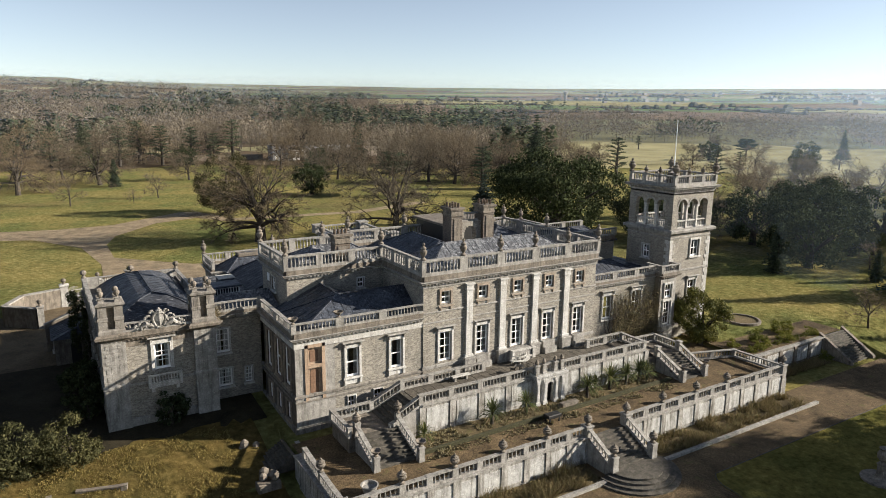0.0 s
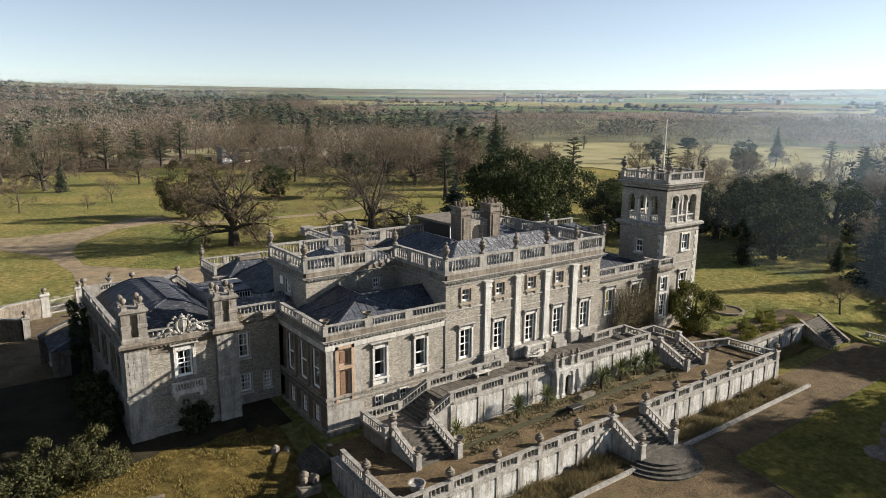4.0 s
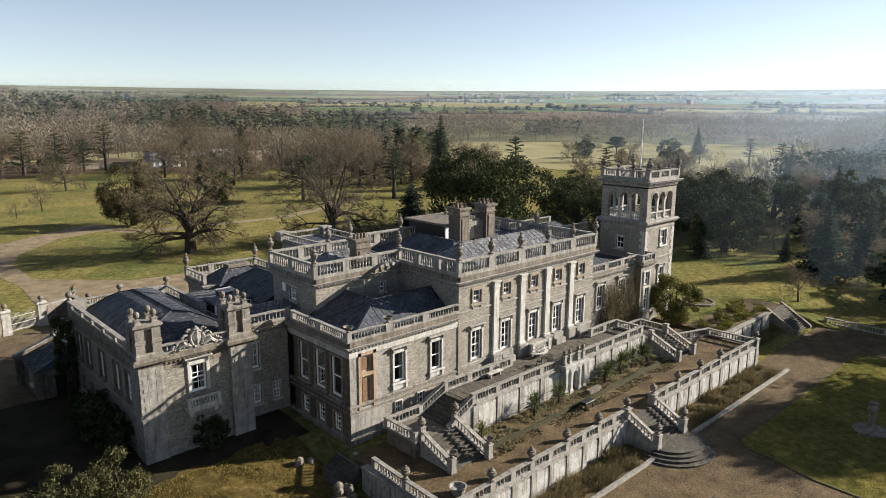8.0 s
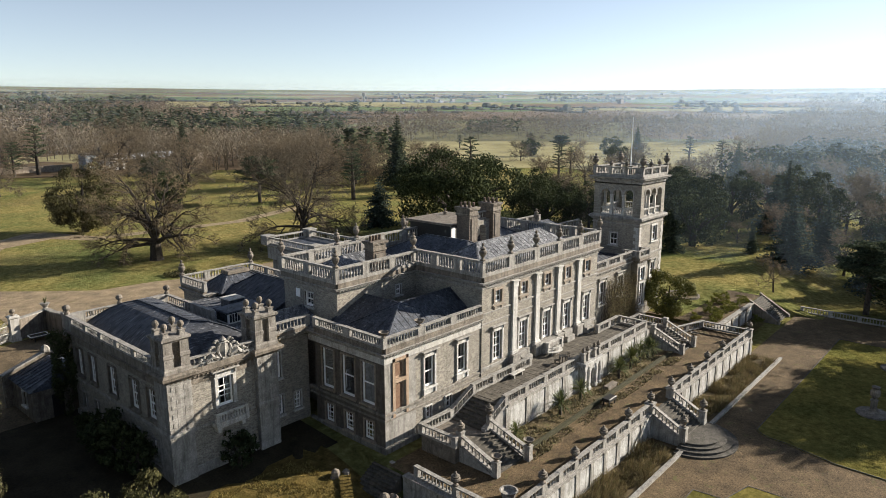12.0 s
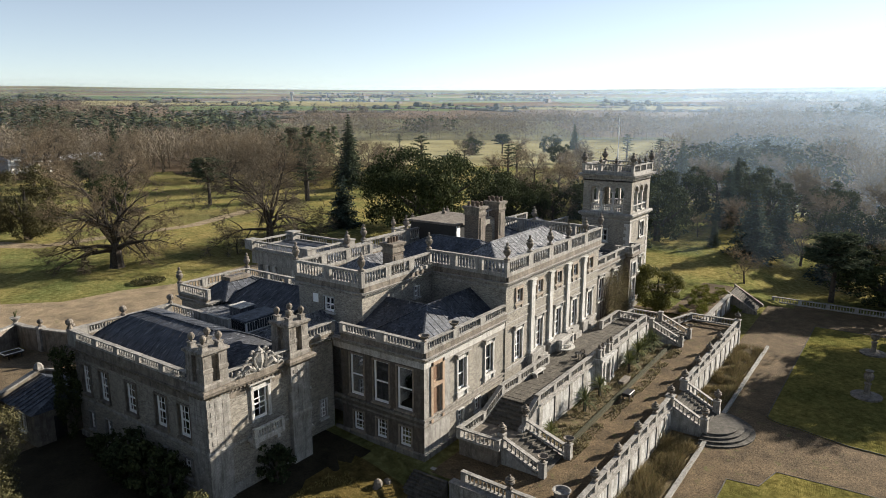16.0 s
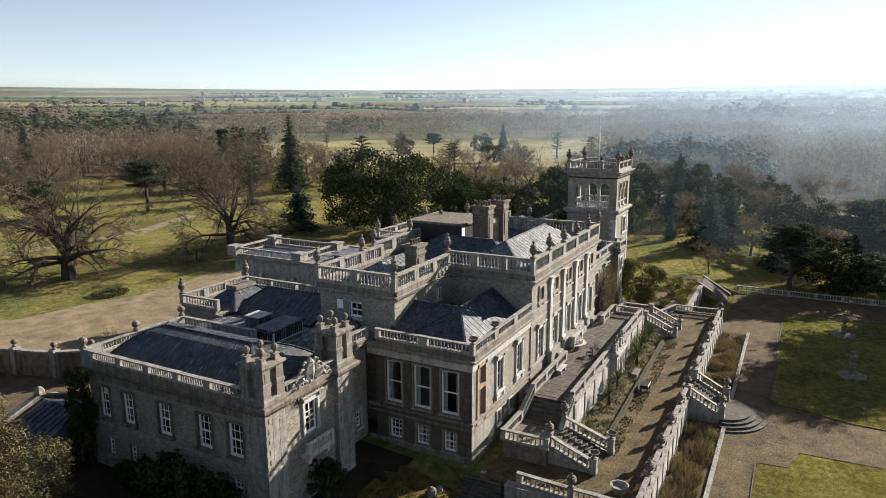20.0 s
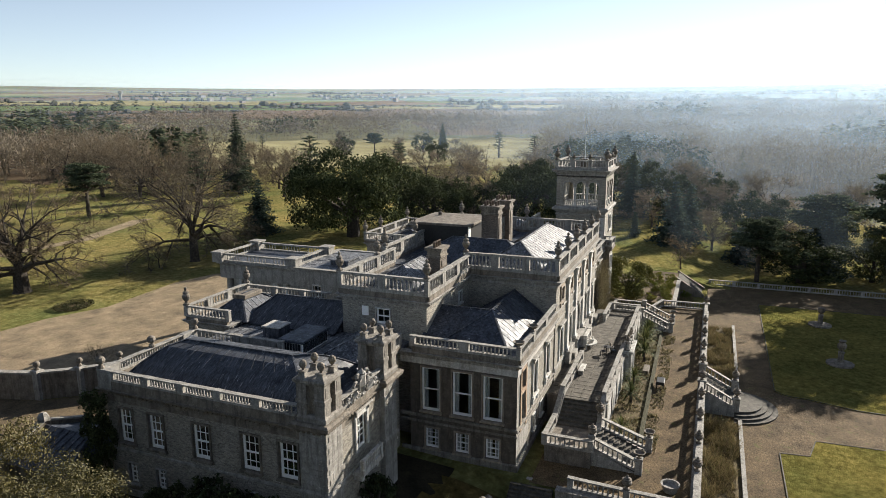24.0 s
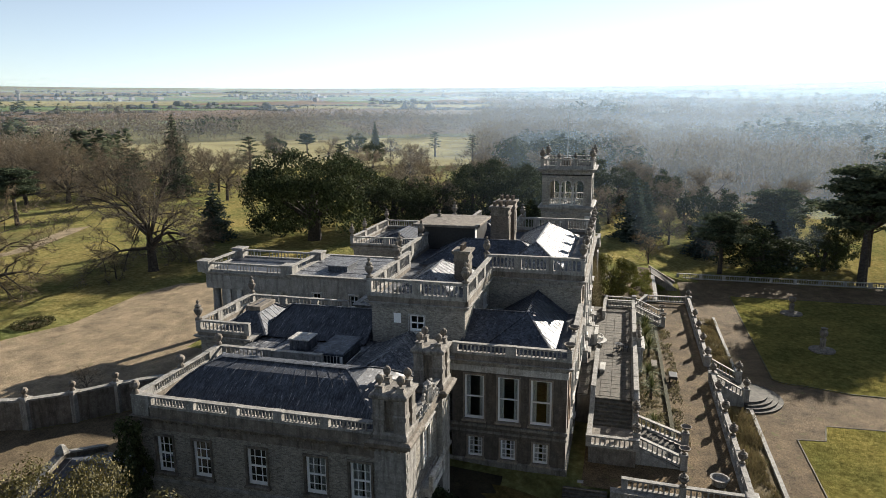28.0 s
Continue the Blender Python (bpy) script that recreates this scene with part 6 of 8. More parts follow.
# south stairs with round steps at their foot
steps("south_steps", 39.5, 36.2, 43.8, 39.5, -1.75, GARDEN, 9, "+y", "worn stone steps between balustrades down to the parterre")
for x in (39.3, 44.0):
    terrace_balustrade((x, 39.45), (x, 36.2), GB, 1, z0b=-1.6, pier=0.6, pier_h=1.25, flush=False, end_piers=(False, True))
    solid("stair_wall", MB().add([(x - 0.2, 39.6, LOW - 0.1), (x - 0.2, 36.0, LOW - 0.1), (x - 0.2, 36.0, -1.6), (x - 0.2, 39.6, GB), (x + 0.2, 39.6, LOW - 0.1), (x + 0.2, 36.0, LOW - 0.1), (x + 0.2, 36.0, -1.6), (x + 0.2, 39.6, GB)],
                                 [(0, 1, 2, 3), (7, 6, 5, 4), (0, 4, 5, 1), (1, 5, 6, 2), (2, 6, 7, 3)]), STONE, "sloping stone wall beside garden steps", "wall", "structure")
rs = thing("round_steps", (41.65, 36.2, LOW), "half-round tiers of dark mossy stone steps", "steps")
for k, r in enumerate((4.1, 3.6, 3.1, 2.6)):
    z1 = LOW + 0.165 * (k + 1)
    part("step", MB().slab(arc(41.65, 36.3, r, 180, 360, 28), z1 - 0.16, z1), STEP, rs)
# east end of the garden
retaining("east_garden_wall", (68.2, 43.8), (83.4, 43.8), LOW - 0.1, 0.1, 0.5, STONE_DK, "low planted retaining wall of the side garden", 5)
steps("east_garden_steps", 83.8, 40.2, 88.4, 43.9, LOW, 0.3, 14, "+y", "broad pale stone steps between the lawns")
for x in (83.6, 88.6):
    solid("stair_wall", MB().add([(x - 0.25, 44.2, LOW - 0.1), (x - 0.25, 39.8, LOW - 0.1), (x - 0.25, 39.8, LOW + 0.35), (x - 0.25, 44.2, 0.65), (x + 0.25, 44.2, LOW - 0.1), (x + 0.25, 39.8, LOW - 0.1), (x + 0.25, 39.8, LOW + 0.35), (x + 0.25, 44.2, 0.65)],
                                 [(0, 1, 2, 3), (7, 6, 5, 4), (0, 4, 5, 1), (1, 5, 6, 2), (2, 6, 7, 3)]), STONE_DK, "sloping stone wall beside garden steps", "wall", "structure")
terrace_balustrade((92.2, 39.0), (92.6, 5.0), LOW + 0.05, 9, single=False, label="long low stone balustrade under dark trees")

# ---- urns and finials ----


def urn_proto():
    th = thing("stone_urn", (28.97, 39.45, GB + 0.96), "lidded stone urn on a balustrade pier", "urn", "terrace urns")
    x, y, z = th.location
    part("foot", MB().lathe([(0.24, 0), (0.24, 0.08), (0.1, 0.16), (0.1, 0.22)], 10, (x, y, z)), STONE_DK, th)
    part("bowl", MB().lathe([(0.1, 0.22), (0.24, 0.32), (0.37, 0.52), (0.36, 0.62), (0.26, 0.68), (0.34, 0.76), (0.34, 0.8), (0.2, 0.84)], 12, (x, y, z)), STONE_DK, th)
    part("lid", MB().lathe([(0.22, 0.8), (0.2, 0.9), (0.08, 0.98), (0.1, 1.06), (0.03, 1.12)], 10, (x, y, z)), STONE_DK, th)
    return th


def finial_proto():
    th = thing("roof_urn", (30.05, 52.25, 14.24), "tall dark covered stone urn on the roof balustrade", "urn", "roof urns")
    x, y, z = th.location
    part("foot", MB().lathe([(0.3, 0), (0.3, 0.1), (0.14, 0.2), (0.12, 0.3)], 8, (x, y, z)), STONE_DK, th)
    part("body", MB().lathe([(0.10, 0.3), (0.2, 0.38), (0.31, 0.58), (0.36, 0.78), (0.34, 0.88), (0.2, 1.0), (0.17, 1.08)], 12, (x, y, z)), STONE_DK, th)
    part("cover", MB().lathe([(0.27, 1.06), (0.29, 1.12), (0.2, 1.22), (0.09, 1.3), (0.08, 1.36), (0.14, 1.44), (0.12, 1.54), (0.03, 1.64)], 10, (x, y, z)), STONE_DK, th)
    return th


def ball_proto():
    th = thing("ball_finial", (3.7, 78.3, 9.94), "stone ball finial on a parapet", "finial", "ball finials")
    x, y, z = th.location
    part("neck", MB().lathe([(0.26, 0), (0.22, 0.12), (0.1, 0.3)], 8, (x, y, z)), STONE_DK, th)
    part("ball", MB().lathe([(0.1, 0.28), (0.25, 0.36), (0.33, 0.55), (0.25, 0.76), (0.05, 0.86)], 10, (x, y, z)), STONE_DK, th)
    return th


def pot_proto():
    th = thing("stone_vase", (20.9, 43.6, GARDEN + 1.3), "shallow open stone vase on a stair pier", "vase", "stair vases")
    x, y, z = th.location
    part("foot", MB().lathe([(0.2, 0), (0.18, 0.06), (0.08, 0.12), (0.1, 0.18)], 8, (x, y, z)), STONE_DK, th)
    part("bowl", MB().lathe([(0.1, 0.18), (0.3, 0.28), (0.42, 0.46), (0.46, 0.5), (0.4, 0.5), (0.28, 0.34), (0.05, 0.3)], 12, (x, y, z)), STONE_DK, th)
    return th


u0 = urn_proto()
GT = GB + 0.96
for x, y, z in ((20.98, 39.45, GT), (25.56, 39.45, GT), (34.72, 39.45, GT), (39.3, 39.45, GT), (44.0, 39.45, GT), (48.8, 39.45, GT), (53.6, 39.45, GT), (58.3, 39.45, GT), (67.9, 39.45, GT), (44.0, 36.2, -0.33), (39.3, 36.2, -0.33),
                (16.5, 44.0, GT), (20.9, 47.2, 2.36), (24.7, 47.2, 2.5)):
    copy_thing(u0, pose(x, y, z))
u0.location = (30.14, 39.45, GT)
f0 = finial_proto()
FT = 14.24
for x, y, z in ((34.43, 52.25, FT), (38.81, 52.25, FT), (43.19, 52.25, FT), (47.57, 52.25, FT), (51.95, 52.25, FT), (30.05, 61.0, FT), (19.75, 60.6, 14.09), (19.75, 68.6, 14.09), (26.6, 68.6, 14.09), (30.05, 69.5, FT), (37.3, 69.5, FT), (44.7, 69.5, FT), (51.95, 69.5, FT), (51.95, 60.9, FT),
                (52.3, 83.7, 10.84), (52.3, 74.0, 10.84), (66, 83.7, 10.84), (56.9, 83.7, 10.84), (16.95, 82.8, 10.34), (25.4, 82.8, 10.34), (64.9, 53.3, 20.44), (72.2, 53.3, 20.44), (64.9, 60.1, 20.44), (72.2, 60.1, 20.44), (67.3, 53.3, 20.44), (69.8, 53.3, 20.44), (64.9, 55.6, 20.44), (64.9, 57.8, 20.44)):
    fo = copy_thing(f0, pose(x, y, z))
    if z > 20:
        big = x in (64.9, 72.2) and y in (53.3, 60.1)
        fo.scale = (1.25, 1.25, 1.0) if big else (0.8, 0.8, 0.55)
b0 = ball_proto()
for x, y, z in ((12.9, 78.3, 9.94), (8.3, 78.3, 9.94)):
    copy_thing(b0, pose(x, y, z))
v0 = pot_proto()
for x, y, z in ((24.7, 43.2, GARDEN + 1.3), (60.1, 43.4, GARDEN + 1.25), (56.6, 43.4, GARDEN + 1.25), (17.5, 52.3, 10.1), (21.6, 52.3, 10.1)):
    copy_thing(v0, pose(x, y, z))

# ---- planting ----


def branch(wood, twigs, p, d, length, r, level, rng, tw, sides, heart):
    """Grows one crooked limb with its side branches, away from the heart of the crown; the last level becomes fine twigs."""
    n = 5 if level < 2 else 3
    pts, rad = [tuple(p)], [r]
    q, dd = Vector(p), Vector(d)
    nodes = []
    for k in range(n):
        away = q - heart
        away = away.normalized() if away.length > 0.5 else Vector((0, 0, 1))
        dd = (dd + Vector((rng.uniform(-1, 1), rng.uniform(-1, 1), rng.uniform(-0.8, 0.8))) * 0.36 + away * 0.16).normalized()
        q = q + dd * (length / n)
        rr = r * (1 - 0.70 * (k + 1) / n)
        pts.append(tuple(q))
        rad.append(rr)
        nodes.append((q.copy(), dd.copy(), rr))
    wood.tube(pts, rad, sides[min(level, len(sides) - 1)])
    if level >= 3:
        for q, dd, rr in nodes:
            for j in range(tw[0]):
                t = (dd * 0.5 + Vector((rng.uniform(-1, 1), rng.uniform(-1, 1), rng.uniform(-0.7, 0.9)))).normalized()
                L = rng.uniform(0.5, 1.0) * tw[1]
                s = t.cross(Vector((rng.uniform(-1, 1), rng.uniform(-1, 1), rng.uniform(-1, 1)))).normalized() * tw[2]
                e = q + t * L
                twigs.add([tuple(q - s), tuple(q + s), tuple(e)], [(0, 1, 2)])
                for f in (0.35, 0.65)[:tw[3]]:
                    o = q + t * (L * f)
                    u = (t * 0.7 + Vector((rng.uniform(-1, 1), rng.uniform(-1, 1), rng.uniform(-0.8, 0.9)))).normalized() * L * rng.uniform(0.4, 0.75)
                    twigs.add([tuple(o - s * 0.7), tuple(o + s * 0.7), tuple(o + u)], [(0, 1, 2)])
        return
    kids = (5, 6, 4)[level]
    for k in range(kids):
        i = min(n - 1, int(n * (0.2 + 0.8 * (k + rng.random()) / kids)))
        q, dd, rr = nodes[i]
        side = dd.orthogonal().normalized()
        side.rotate(Matrix.Rotation(rng.uniform(0, 6.28), 3, dd))
        nd = (dd * rng.uniform(0.35, 0.8) + side * rng.uniform(0.8, 1.2) + Vector((0, 0, 0.08))).normalized()
        branch(wood, twigs, q, nd, length * rng.uniform(0.42, 0.62), max(rr * 0.7, 0.02), level + 1, rng, tw, sides, heart)
    q, dd, rr = nodes[-1]
    branch(wood, twigs, q, dd, length * 0.5, rr, level + 1, rng, tw, sides, heart)


def bare_tree(name, at, height, seed, label, limbs=6, trunk=0.28, radius=None, tw=(3, 1.3, 0.02, 2), spread=0.9, group=""):
    """A leafless broadleaf tree: a short trunk, limbs that spread into a domed crown, and a haze of twigs."""
    rng = random.Random(seed)
    wood, twigs = MB(), MB()
    r = radius or height * 0.035
    th_ = height * trunk
    heart = Vector((0, 0, height * 0.40))
    lean = Vector((rng.uniform(-0.1, 0.1), rng.uniform(-0.1, 0.1), 1)).normalized()
    wood.tube([(0, 0, -0.3), (0, 0, 0.25), tuple(lean * th_ * 0.5), tuple(lean * th_), tuple(lean * th_ * 1.4)], [r * 1.7, r * 1.15, r, r * 0.9, r * 0.5], 9)
    for k in range(limbs):
        a = 2.4 * k + rng.uniform(-0.35, 0.35)
        f = (k + 0.5) / limbs
        tilt = (0.08 + 1.05 * (1 - f) ** 1.2) * spread + rng.uniform(-0.12, 0.12)
        d = Vector((math.cos(a) * math.sin(tilt), math.sin(a) * math.sin(tilt), math.cos(tilt)))
        branch(wood, twigs, lean * th_ * (0.8 + 0.6 * f), d, height * rng.uniform(0.30, 0.37) * (0.9 + 0.42 * f), r * rng.uniform(0.38, 0.52), 1, rng, tw, (7, 6, 4, 3), heart)
    th = thing(name, at, label, "tree", group)
    th.location = (0, 0, 0)
    part("trunk", wood, BARK, th)
    part("crown", twigs, TWIG, th)
    th.location = at
    return th


def leaf_cloud(mb, centre, rad, n, size, rng, flat=1.0):
    """A clump of small leaves round a centre."""
    for k in range(n):
        d = Vector((rng.gauss(0, 1), rng.gauss(0, 1), rng.gauss(0, 1))).normalized()
        p = Vector(centre) + Vector((d.x * rad, d.y * rad, d.z * rad * flat)) * rng.uniform(0.45, 1.05)
        u = (d.orthogonal() + Vector((rng.uniform(-1, 1), rng.uniform(-1, 1), rng.uniform(-1, 1))) * 0.7).normalized() * size * rng.uniform(0.6, 1.2)
        w = (u.cross(d) + Vector((rng.uniform(-1, 1), rng.uniform(-1, 1), rng.uniform(-1, 1))) * size * 0.3).normalized() * size * rng.uniform(0.35, 0.7)
        mb.add([tuple(p - u), tuple(p + w), tuple(p + u), tuple(p - w)], [(0, 1, 2, 3)])


def evergreen(name, at, w, h, seed, label, m, clumps=120, leaves=40, size=0.28, trunk=True, low=0.05, group="", cat="tree", squash=0.85):
    """A broad evergreen with a lumpy crown of leaf clumps."""
    rng = random.Random(seed)
    th = thing(name, (0, 0, 0), label, cat, group)
    if trunk:
        wd = MB().tube([(0, 0, -0.2), (0, 0, h * 0.3), (rng.uniform(-0.3, 0.3), rng.uniform(-0.3, 0.3), h * 0.75)], [w * 0.05 + 0.05, w * 0.04 + 0.03, 0.03], 7)
        for k in range(7):
            a = rng.uniform(0, 6.28)
            wd.tube([(0, 0, h * 0.2), (math.cos(a) * w * 0.2, math.sin(a) * w * 0.2, h * 0.45), (math.cos(a) * w * 0.36, math.sin(a) * w * 0.36, h * 0.62)], [w * 0.02 + 0.02, w * 0.012 + 0.01, 0.01], 5)
        part("trunk", wd, BARK, th)
    mb = MB()
    lobes = []
    lumps = 30 if w > 9 else 16
    for k in range(lumps):
        z, a = rng.uniform(-0.9, 0.95) if cat == "tree" else rng.uniform(-1.0, 0.8), rng.uniform(0, 6.283)
        s = math.sqrt(1 - z * z) * rng.uniform(0.58, 0.76)
        lobes.append((math.cos(a) * s, math.sin(a) * s, z * 0.70, rng.uniform(0.20, 0.36) if w > 9 else rng.uniform(0.26, 0.46)))
    lobes.append((0, 0, 0.15, 0.66))
    for k in range(clumps):
        lx, ly, lz, lr = rng.choice(lobes)
        d = Vector((rng.gauss(0, 1) + lx, rng.gauss(0, 1) + ly, rng.gauss(0, 1) + lz + 0.3)).normalized()
        f = lr * rng.uniform(0.8, 1.05)
        c = ((lx + d.x * f) * w / 2, (ly + d.y * f) * w / 2, max(0.2, h * (0.5 + 0.5 * (lz + d.z * f))))
        leaf_cloud(mb, c, w * (0.055 if w > 9 else 0.075) + 0.15, leaves, size, rng, squash)
    part("crown", mb, m, th)
    th.location = at
    return th


def conifer(name, at, h, w, seed, label, m, tiers=18, droop=0.25, bare=0.05, group="", dens=5):
    """A conifer: a straight stem and whorls of boughs set with needle sprays."""
    rng = random.Random(seed)
    th = thing(name, (0, 0, 0), label, "tree", group)
    wd = MB().tube([(0, 0, -0.3), (0, 0, h * 0.5), (0, 0, h)], [h * 0.022 + 0.08, h * 0.013 + 0.04, 0.02], 7)
    mb = MB()
    for t in range(tiers):
        f = t / (tiers - 1)
        z = h * (bare + (0.97 - bare) * f)
        reach = w / 2 * (1 - f) ** 0.8 * rng.uniform(0.82, 1.12) + 0.2
        for k in range(9):
            a = 6.283 * (k + rng.random()) / 9
            L = reach * rng.uniform(0.6, 1.12)
            dx, dy = math.cos(a), math.sin(a)
            dr = -droop * L
            wd.tube([(0, 0, z), (dx * L * 0.5, dy * L * 0.5, z + dr * 0.35), (dx * L * 0.95, dy * L * 0.95, z + dr)], [0.03 + 0.012 * L, 0.02 + 0.006 * L, 0.01], 3)
            n = max(2, int(L / 0.5))
            for q in range(n):
                s = (q + 0.7) / n
                wid = 0.42 + 0.18 * L * (1.15 - s)
                spray(mb, Vector((dx * L * s, dy * L * s, z + dr * s * s)), wid, dens, rng)
    part("trunk", wd, BARK, th)
    part("crown", mb, m, th)
    th.location = at
    return th


def spray(mb, c, wid, n, rng, flat=0.45):
    """A tuft of slim needle sprays round c."""
    for k in range(n):
        d = Vector((rng.gauss(0, 1), rng.gauss(0, 1), rng.gauss(-0.1, flat))).normalized()
        o = c + Vector((rng.uniform(-1, 1), rng.uniform(-1, 1), rng.uniform(-flat, flat))) * wid * 0.6
        s = d.cross(Vector((rng.uniform(-1, 1), rng.uniform(-1, 1), rng.uniform(-1, 1)))).normalized() * wid * rng.uniform(0.12, 0.26)
        e = o + d * wid * rng.uniform(0.6, 1.3)
        mb.add([tuple(o - s * 0.5), tuple(o + s * 0.5), tuple((o + e) / 2 + s), tuple(e), tuple((o + e) / 2 - s)], [(0, 1, 2, 3, 4)])


def tiered(name, at, h, w, seed, label, m, boughs=26, bare=0.25, group="", top=0.7, dens=26):
    """A cedar or pine with level pads of needles on long rising boughs."""
    rng = random.Random(seed)
    th = thing(name, (0, 0, 0), label, "tree", group)
    r = h * 0.028 + 0.05
    wd = MB().tube([(0, 0, -0.3), (0.1, 0, h * 0.3), (-0.1, 0.1, h * 0.6), (0, 0, h * 0.95)], [r * 1.3, r, r * 0.6, 0.05], 8)
    mb = MB()
    for k in range(boughs):
        f = (k + rng.random() * 0.6) / boughs
        z = h * (bare + (0.93 - bare) * f)
        a = k * 2.4 + rng.uniform(-0.4, 0.4)
        L = w / 2 * (1 - f * (1 - 0.42)) * rng.uniform(0.6, 1.08) * (1.0 if f > 0.1 else 0.8)
        dx, dy = math.cos(a), math.sin(a)
        rise = rng.uniform(0.05, 0.32) * L * (1 - 0.4 * f)
        pts = [(0, 0, z - 0.15 * L), (dx * L * 0.3, dy * L * 0.3, z + rise * 0.3), (dx * L * 0.65, dy * L * 0.65, z + rise * 0.8), (dx * L, dy * L, z + rise)]
        wd.tube(pts, [r * 0.42 * (1 - f * 0.5), r * 0.3 * (1 - f * 0.5), r * 0.18, 0.02], 5)
        pads = 2 + int(L / 1.3)
        for q in range(pads):
            s = 0.38 + 0.62 * (q + rng.random()) / pads
            side = rng.uniform(-0.32, 0.32) * L * s
            c = Vector((dx * L * s - dy * side, dy * L * s + dx * side, z + rise * s + 0.1))
            pr = w * 0.055 + 0.35
            for u in range(dens):
                o = c + Vector((rng.gauss(0, 0.55), rng.gauss(0, 0.55), abs(rng.gauss(0, 0.16)))) * pr
                spray(mb, o, pr * 0.52, 1, rng, 0.3)
    part("trunk", wd, BARK, th)
    part("crown", mb, m, th)
    th.location = at
    return th


def on(x, y):
    return (x, y, land(x, y) - 0.05)


def copies(proto, spots):
    """Copies of a tree at (x, y, scale, turn)."""
    for x, y, s, a in spots:
        m = pose(*on(x, y), 0, 0, a)
        ob = copy_thing(proto, m)
        ob.scale = (s, s, s)


oak = bare_tree("oak_tree", on(39.3, 135.6), 21, 11, "big old bare oak with several heavy dark stems on the lawn", 12, 0.16, 1.05, (7, 1.2, 0.032, 2), 0.95)
tall = bare_tree("bare_tree", on(65.5, 126.0), 25, 23, "large leafless tree with a twiggy brown crown", 12, 0.18, 0.75, (8, 1.5, 0.034, 2), 1.0, "bare park trees")
tall2 = bare_tree("bare_tree", on(106, 295), 21, 37, "large leafless tree with a twiggy brown crown", 9, 0.20, 0.5, (6, 1.6, 0.034, 2), 0.95, "bare park trees")
slim = bare_tree("bare_tree", on(147.9, 164), 17, 41, "leafless rounded park tree", 8, 0.24, 0.42, (4, 1.7, 0.044, 1), 0.95, "bare park trees")
small = bare_tree("young_tree", on(8.4, 207), 9, 53, "small leafless tree on the lawn", 6, 0.25, 0.18, (2, 0.9, 0.018, 2), 1.0, "young trees")
copies(small, [(31.9, 214.5, 0.95, 70), (95, 44, 0.72, 20), (271, 155, 1.0, 40), (20, 98, 0.4, 100), (59, 128, 0.6, 10), (137, 67, 0.4, 60), (24, 205, 0.5, 5), (127, 60, 0.6, 80)])
copies(tall, [(-3.8, 240, 0.95, 40), (20, 258, 0.9, 120), (45, 336, 0.9, 200), (132, 207, 0.8, 300), (-22, 252, 0.9, 80), (118, 329, 1.15, 150), (113, 259, 0.85, 33), (78, 350, 0.9, 190), (150, 236, 0.85, 10), (127, 217, 0.75, 145)])
copies(tall2, [(100, 240, 0.9, 30), (88, 236, 0.8, 220), (142, 251, 1.0, 260), (150, 205, 0.85, 310), (92, 284, 1.0, 12), (168, 220, 0.8, 99), (120, 300, 1.0, 170), (160, 280, 1.0, 10), (144, 213, 0.85, 210), (154, 204, 0.75, 44), (160, 196, 0.75, 140), (176, 205, 0.8, 60), (50, 262, 0.7, 160), (10, 285, 0.9, 230)])
copies(slim, [(300, 200, 0.8, 12), (330, 176, 0.7, 60), (282, 222, 0.75, 140), (356, 262, 0.8, 200), (242, 246, 0.75, 250), (165, 178, 0.9, 40), (178, 190, 0.9, 100), (205, 140, 0.85, 150), (168, 132, 0.9, 210), (180, 118, 0.9, 280), (200, 122, 0.9, 20), (222, 130, 0.9, 60), (186, 206, 1.0, 100), (156, 100, 0.85, 160), (165, 88, 0.9, 220), (186, 96, 0.9, 270), (210, 100, 0.9, 33), (168, 66, 0.85, 111), (190, 72, 0.9, 141),
              (176, 46, 0.9, 53), (200, 56, 0.95, 97), (146, 34, 0.8, 137), (168, 26, 0.9, 177), (194, 30, 0.95, 211), (152, 10, 0.85, 251), (180, 4, 0.9, 291), (136, 24, 0.7, 200), (158, 46, 0.8, 20), (121, 39, 0.55, 75), (117, 27, 0.5, 10), (131, 52, 0.6, 190), (108, 30, 0.45, 130), (122, 92, 0.75, 170), (134, 104, 0.8, 222)])
cedar = conifer("cedar_tree", on(92.2, 131.4), 12.2, 10.5, 61, "blue-green spreading conifer on the lawn", CEDAR, 17, 0.12, 0.05, "park conifers")
cone = conifer("conifer", on(109.0, 66.5), 9.0, 5.4, 67, "dense dark cone-shaped conifer on the lawn", NEEDLE, 20, 0.3, 0.02, "park conifers")
spruce = conifer("spruce_tree", on(149, 182), 26, 13, 69, "tall dark spire of an old conifer", NEEDLE, 30, 0.22, 0.08, "park conifers", 6)
pine = tiered("pine_tree", on(120.5, 173), 17, 9.5, 71, "dark pine with a bare stem and open layered boughs", NEEDLE, 24, 0.32, "park conifers", dens=30)
copies(cone, [(24, 251, 1.0, 50), (118, 54.5, 0.6, 200), (135, 92, 1.0, 160), (120, 17, 1.3, 20)])
copies(spruce, [(394, 209, 0.7, 10), (20, 330, 0.8, 60), (149, 330, 0.85, 160), (240, 30, 0.6, 30), (205, 86, 0.7, 120), (162, 60, 0.6, 200)])
copies(pine, [(123, 176, 0.9, 60), (182, 176, 1.1, 100), (371, 275, 0.75, 20), (361, 330, 0.6, 120), (242, 168, 0.75, 33), (84, 330, 1.3, 130), (330, 150, 0.9, 130), (290, 120, 0.9, 210), (206, 152, 0.9, 9)])
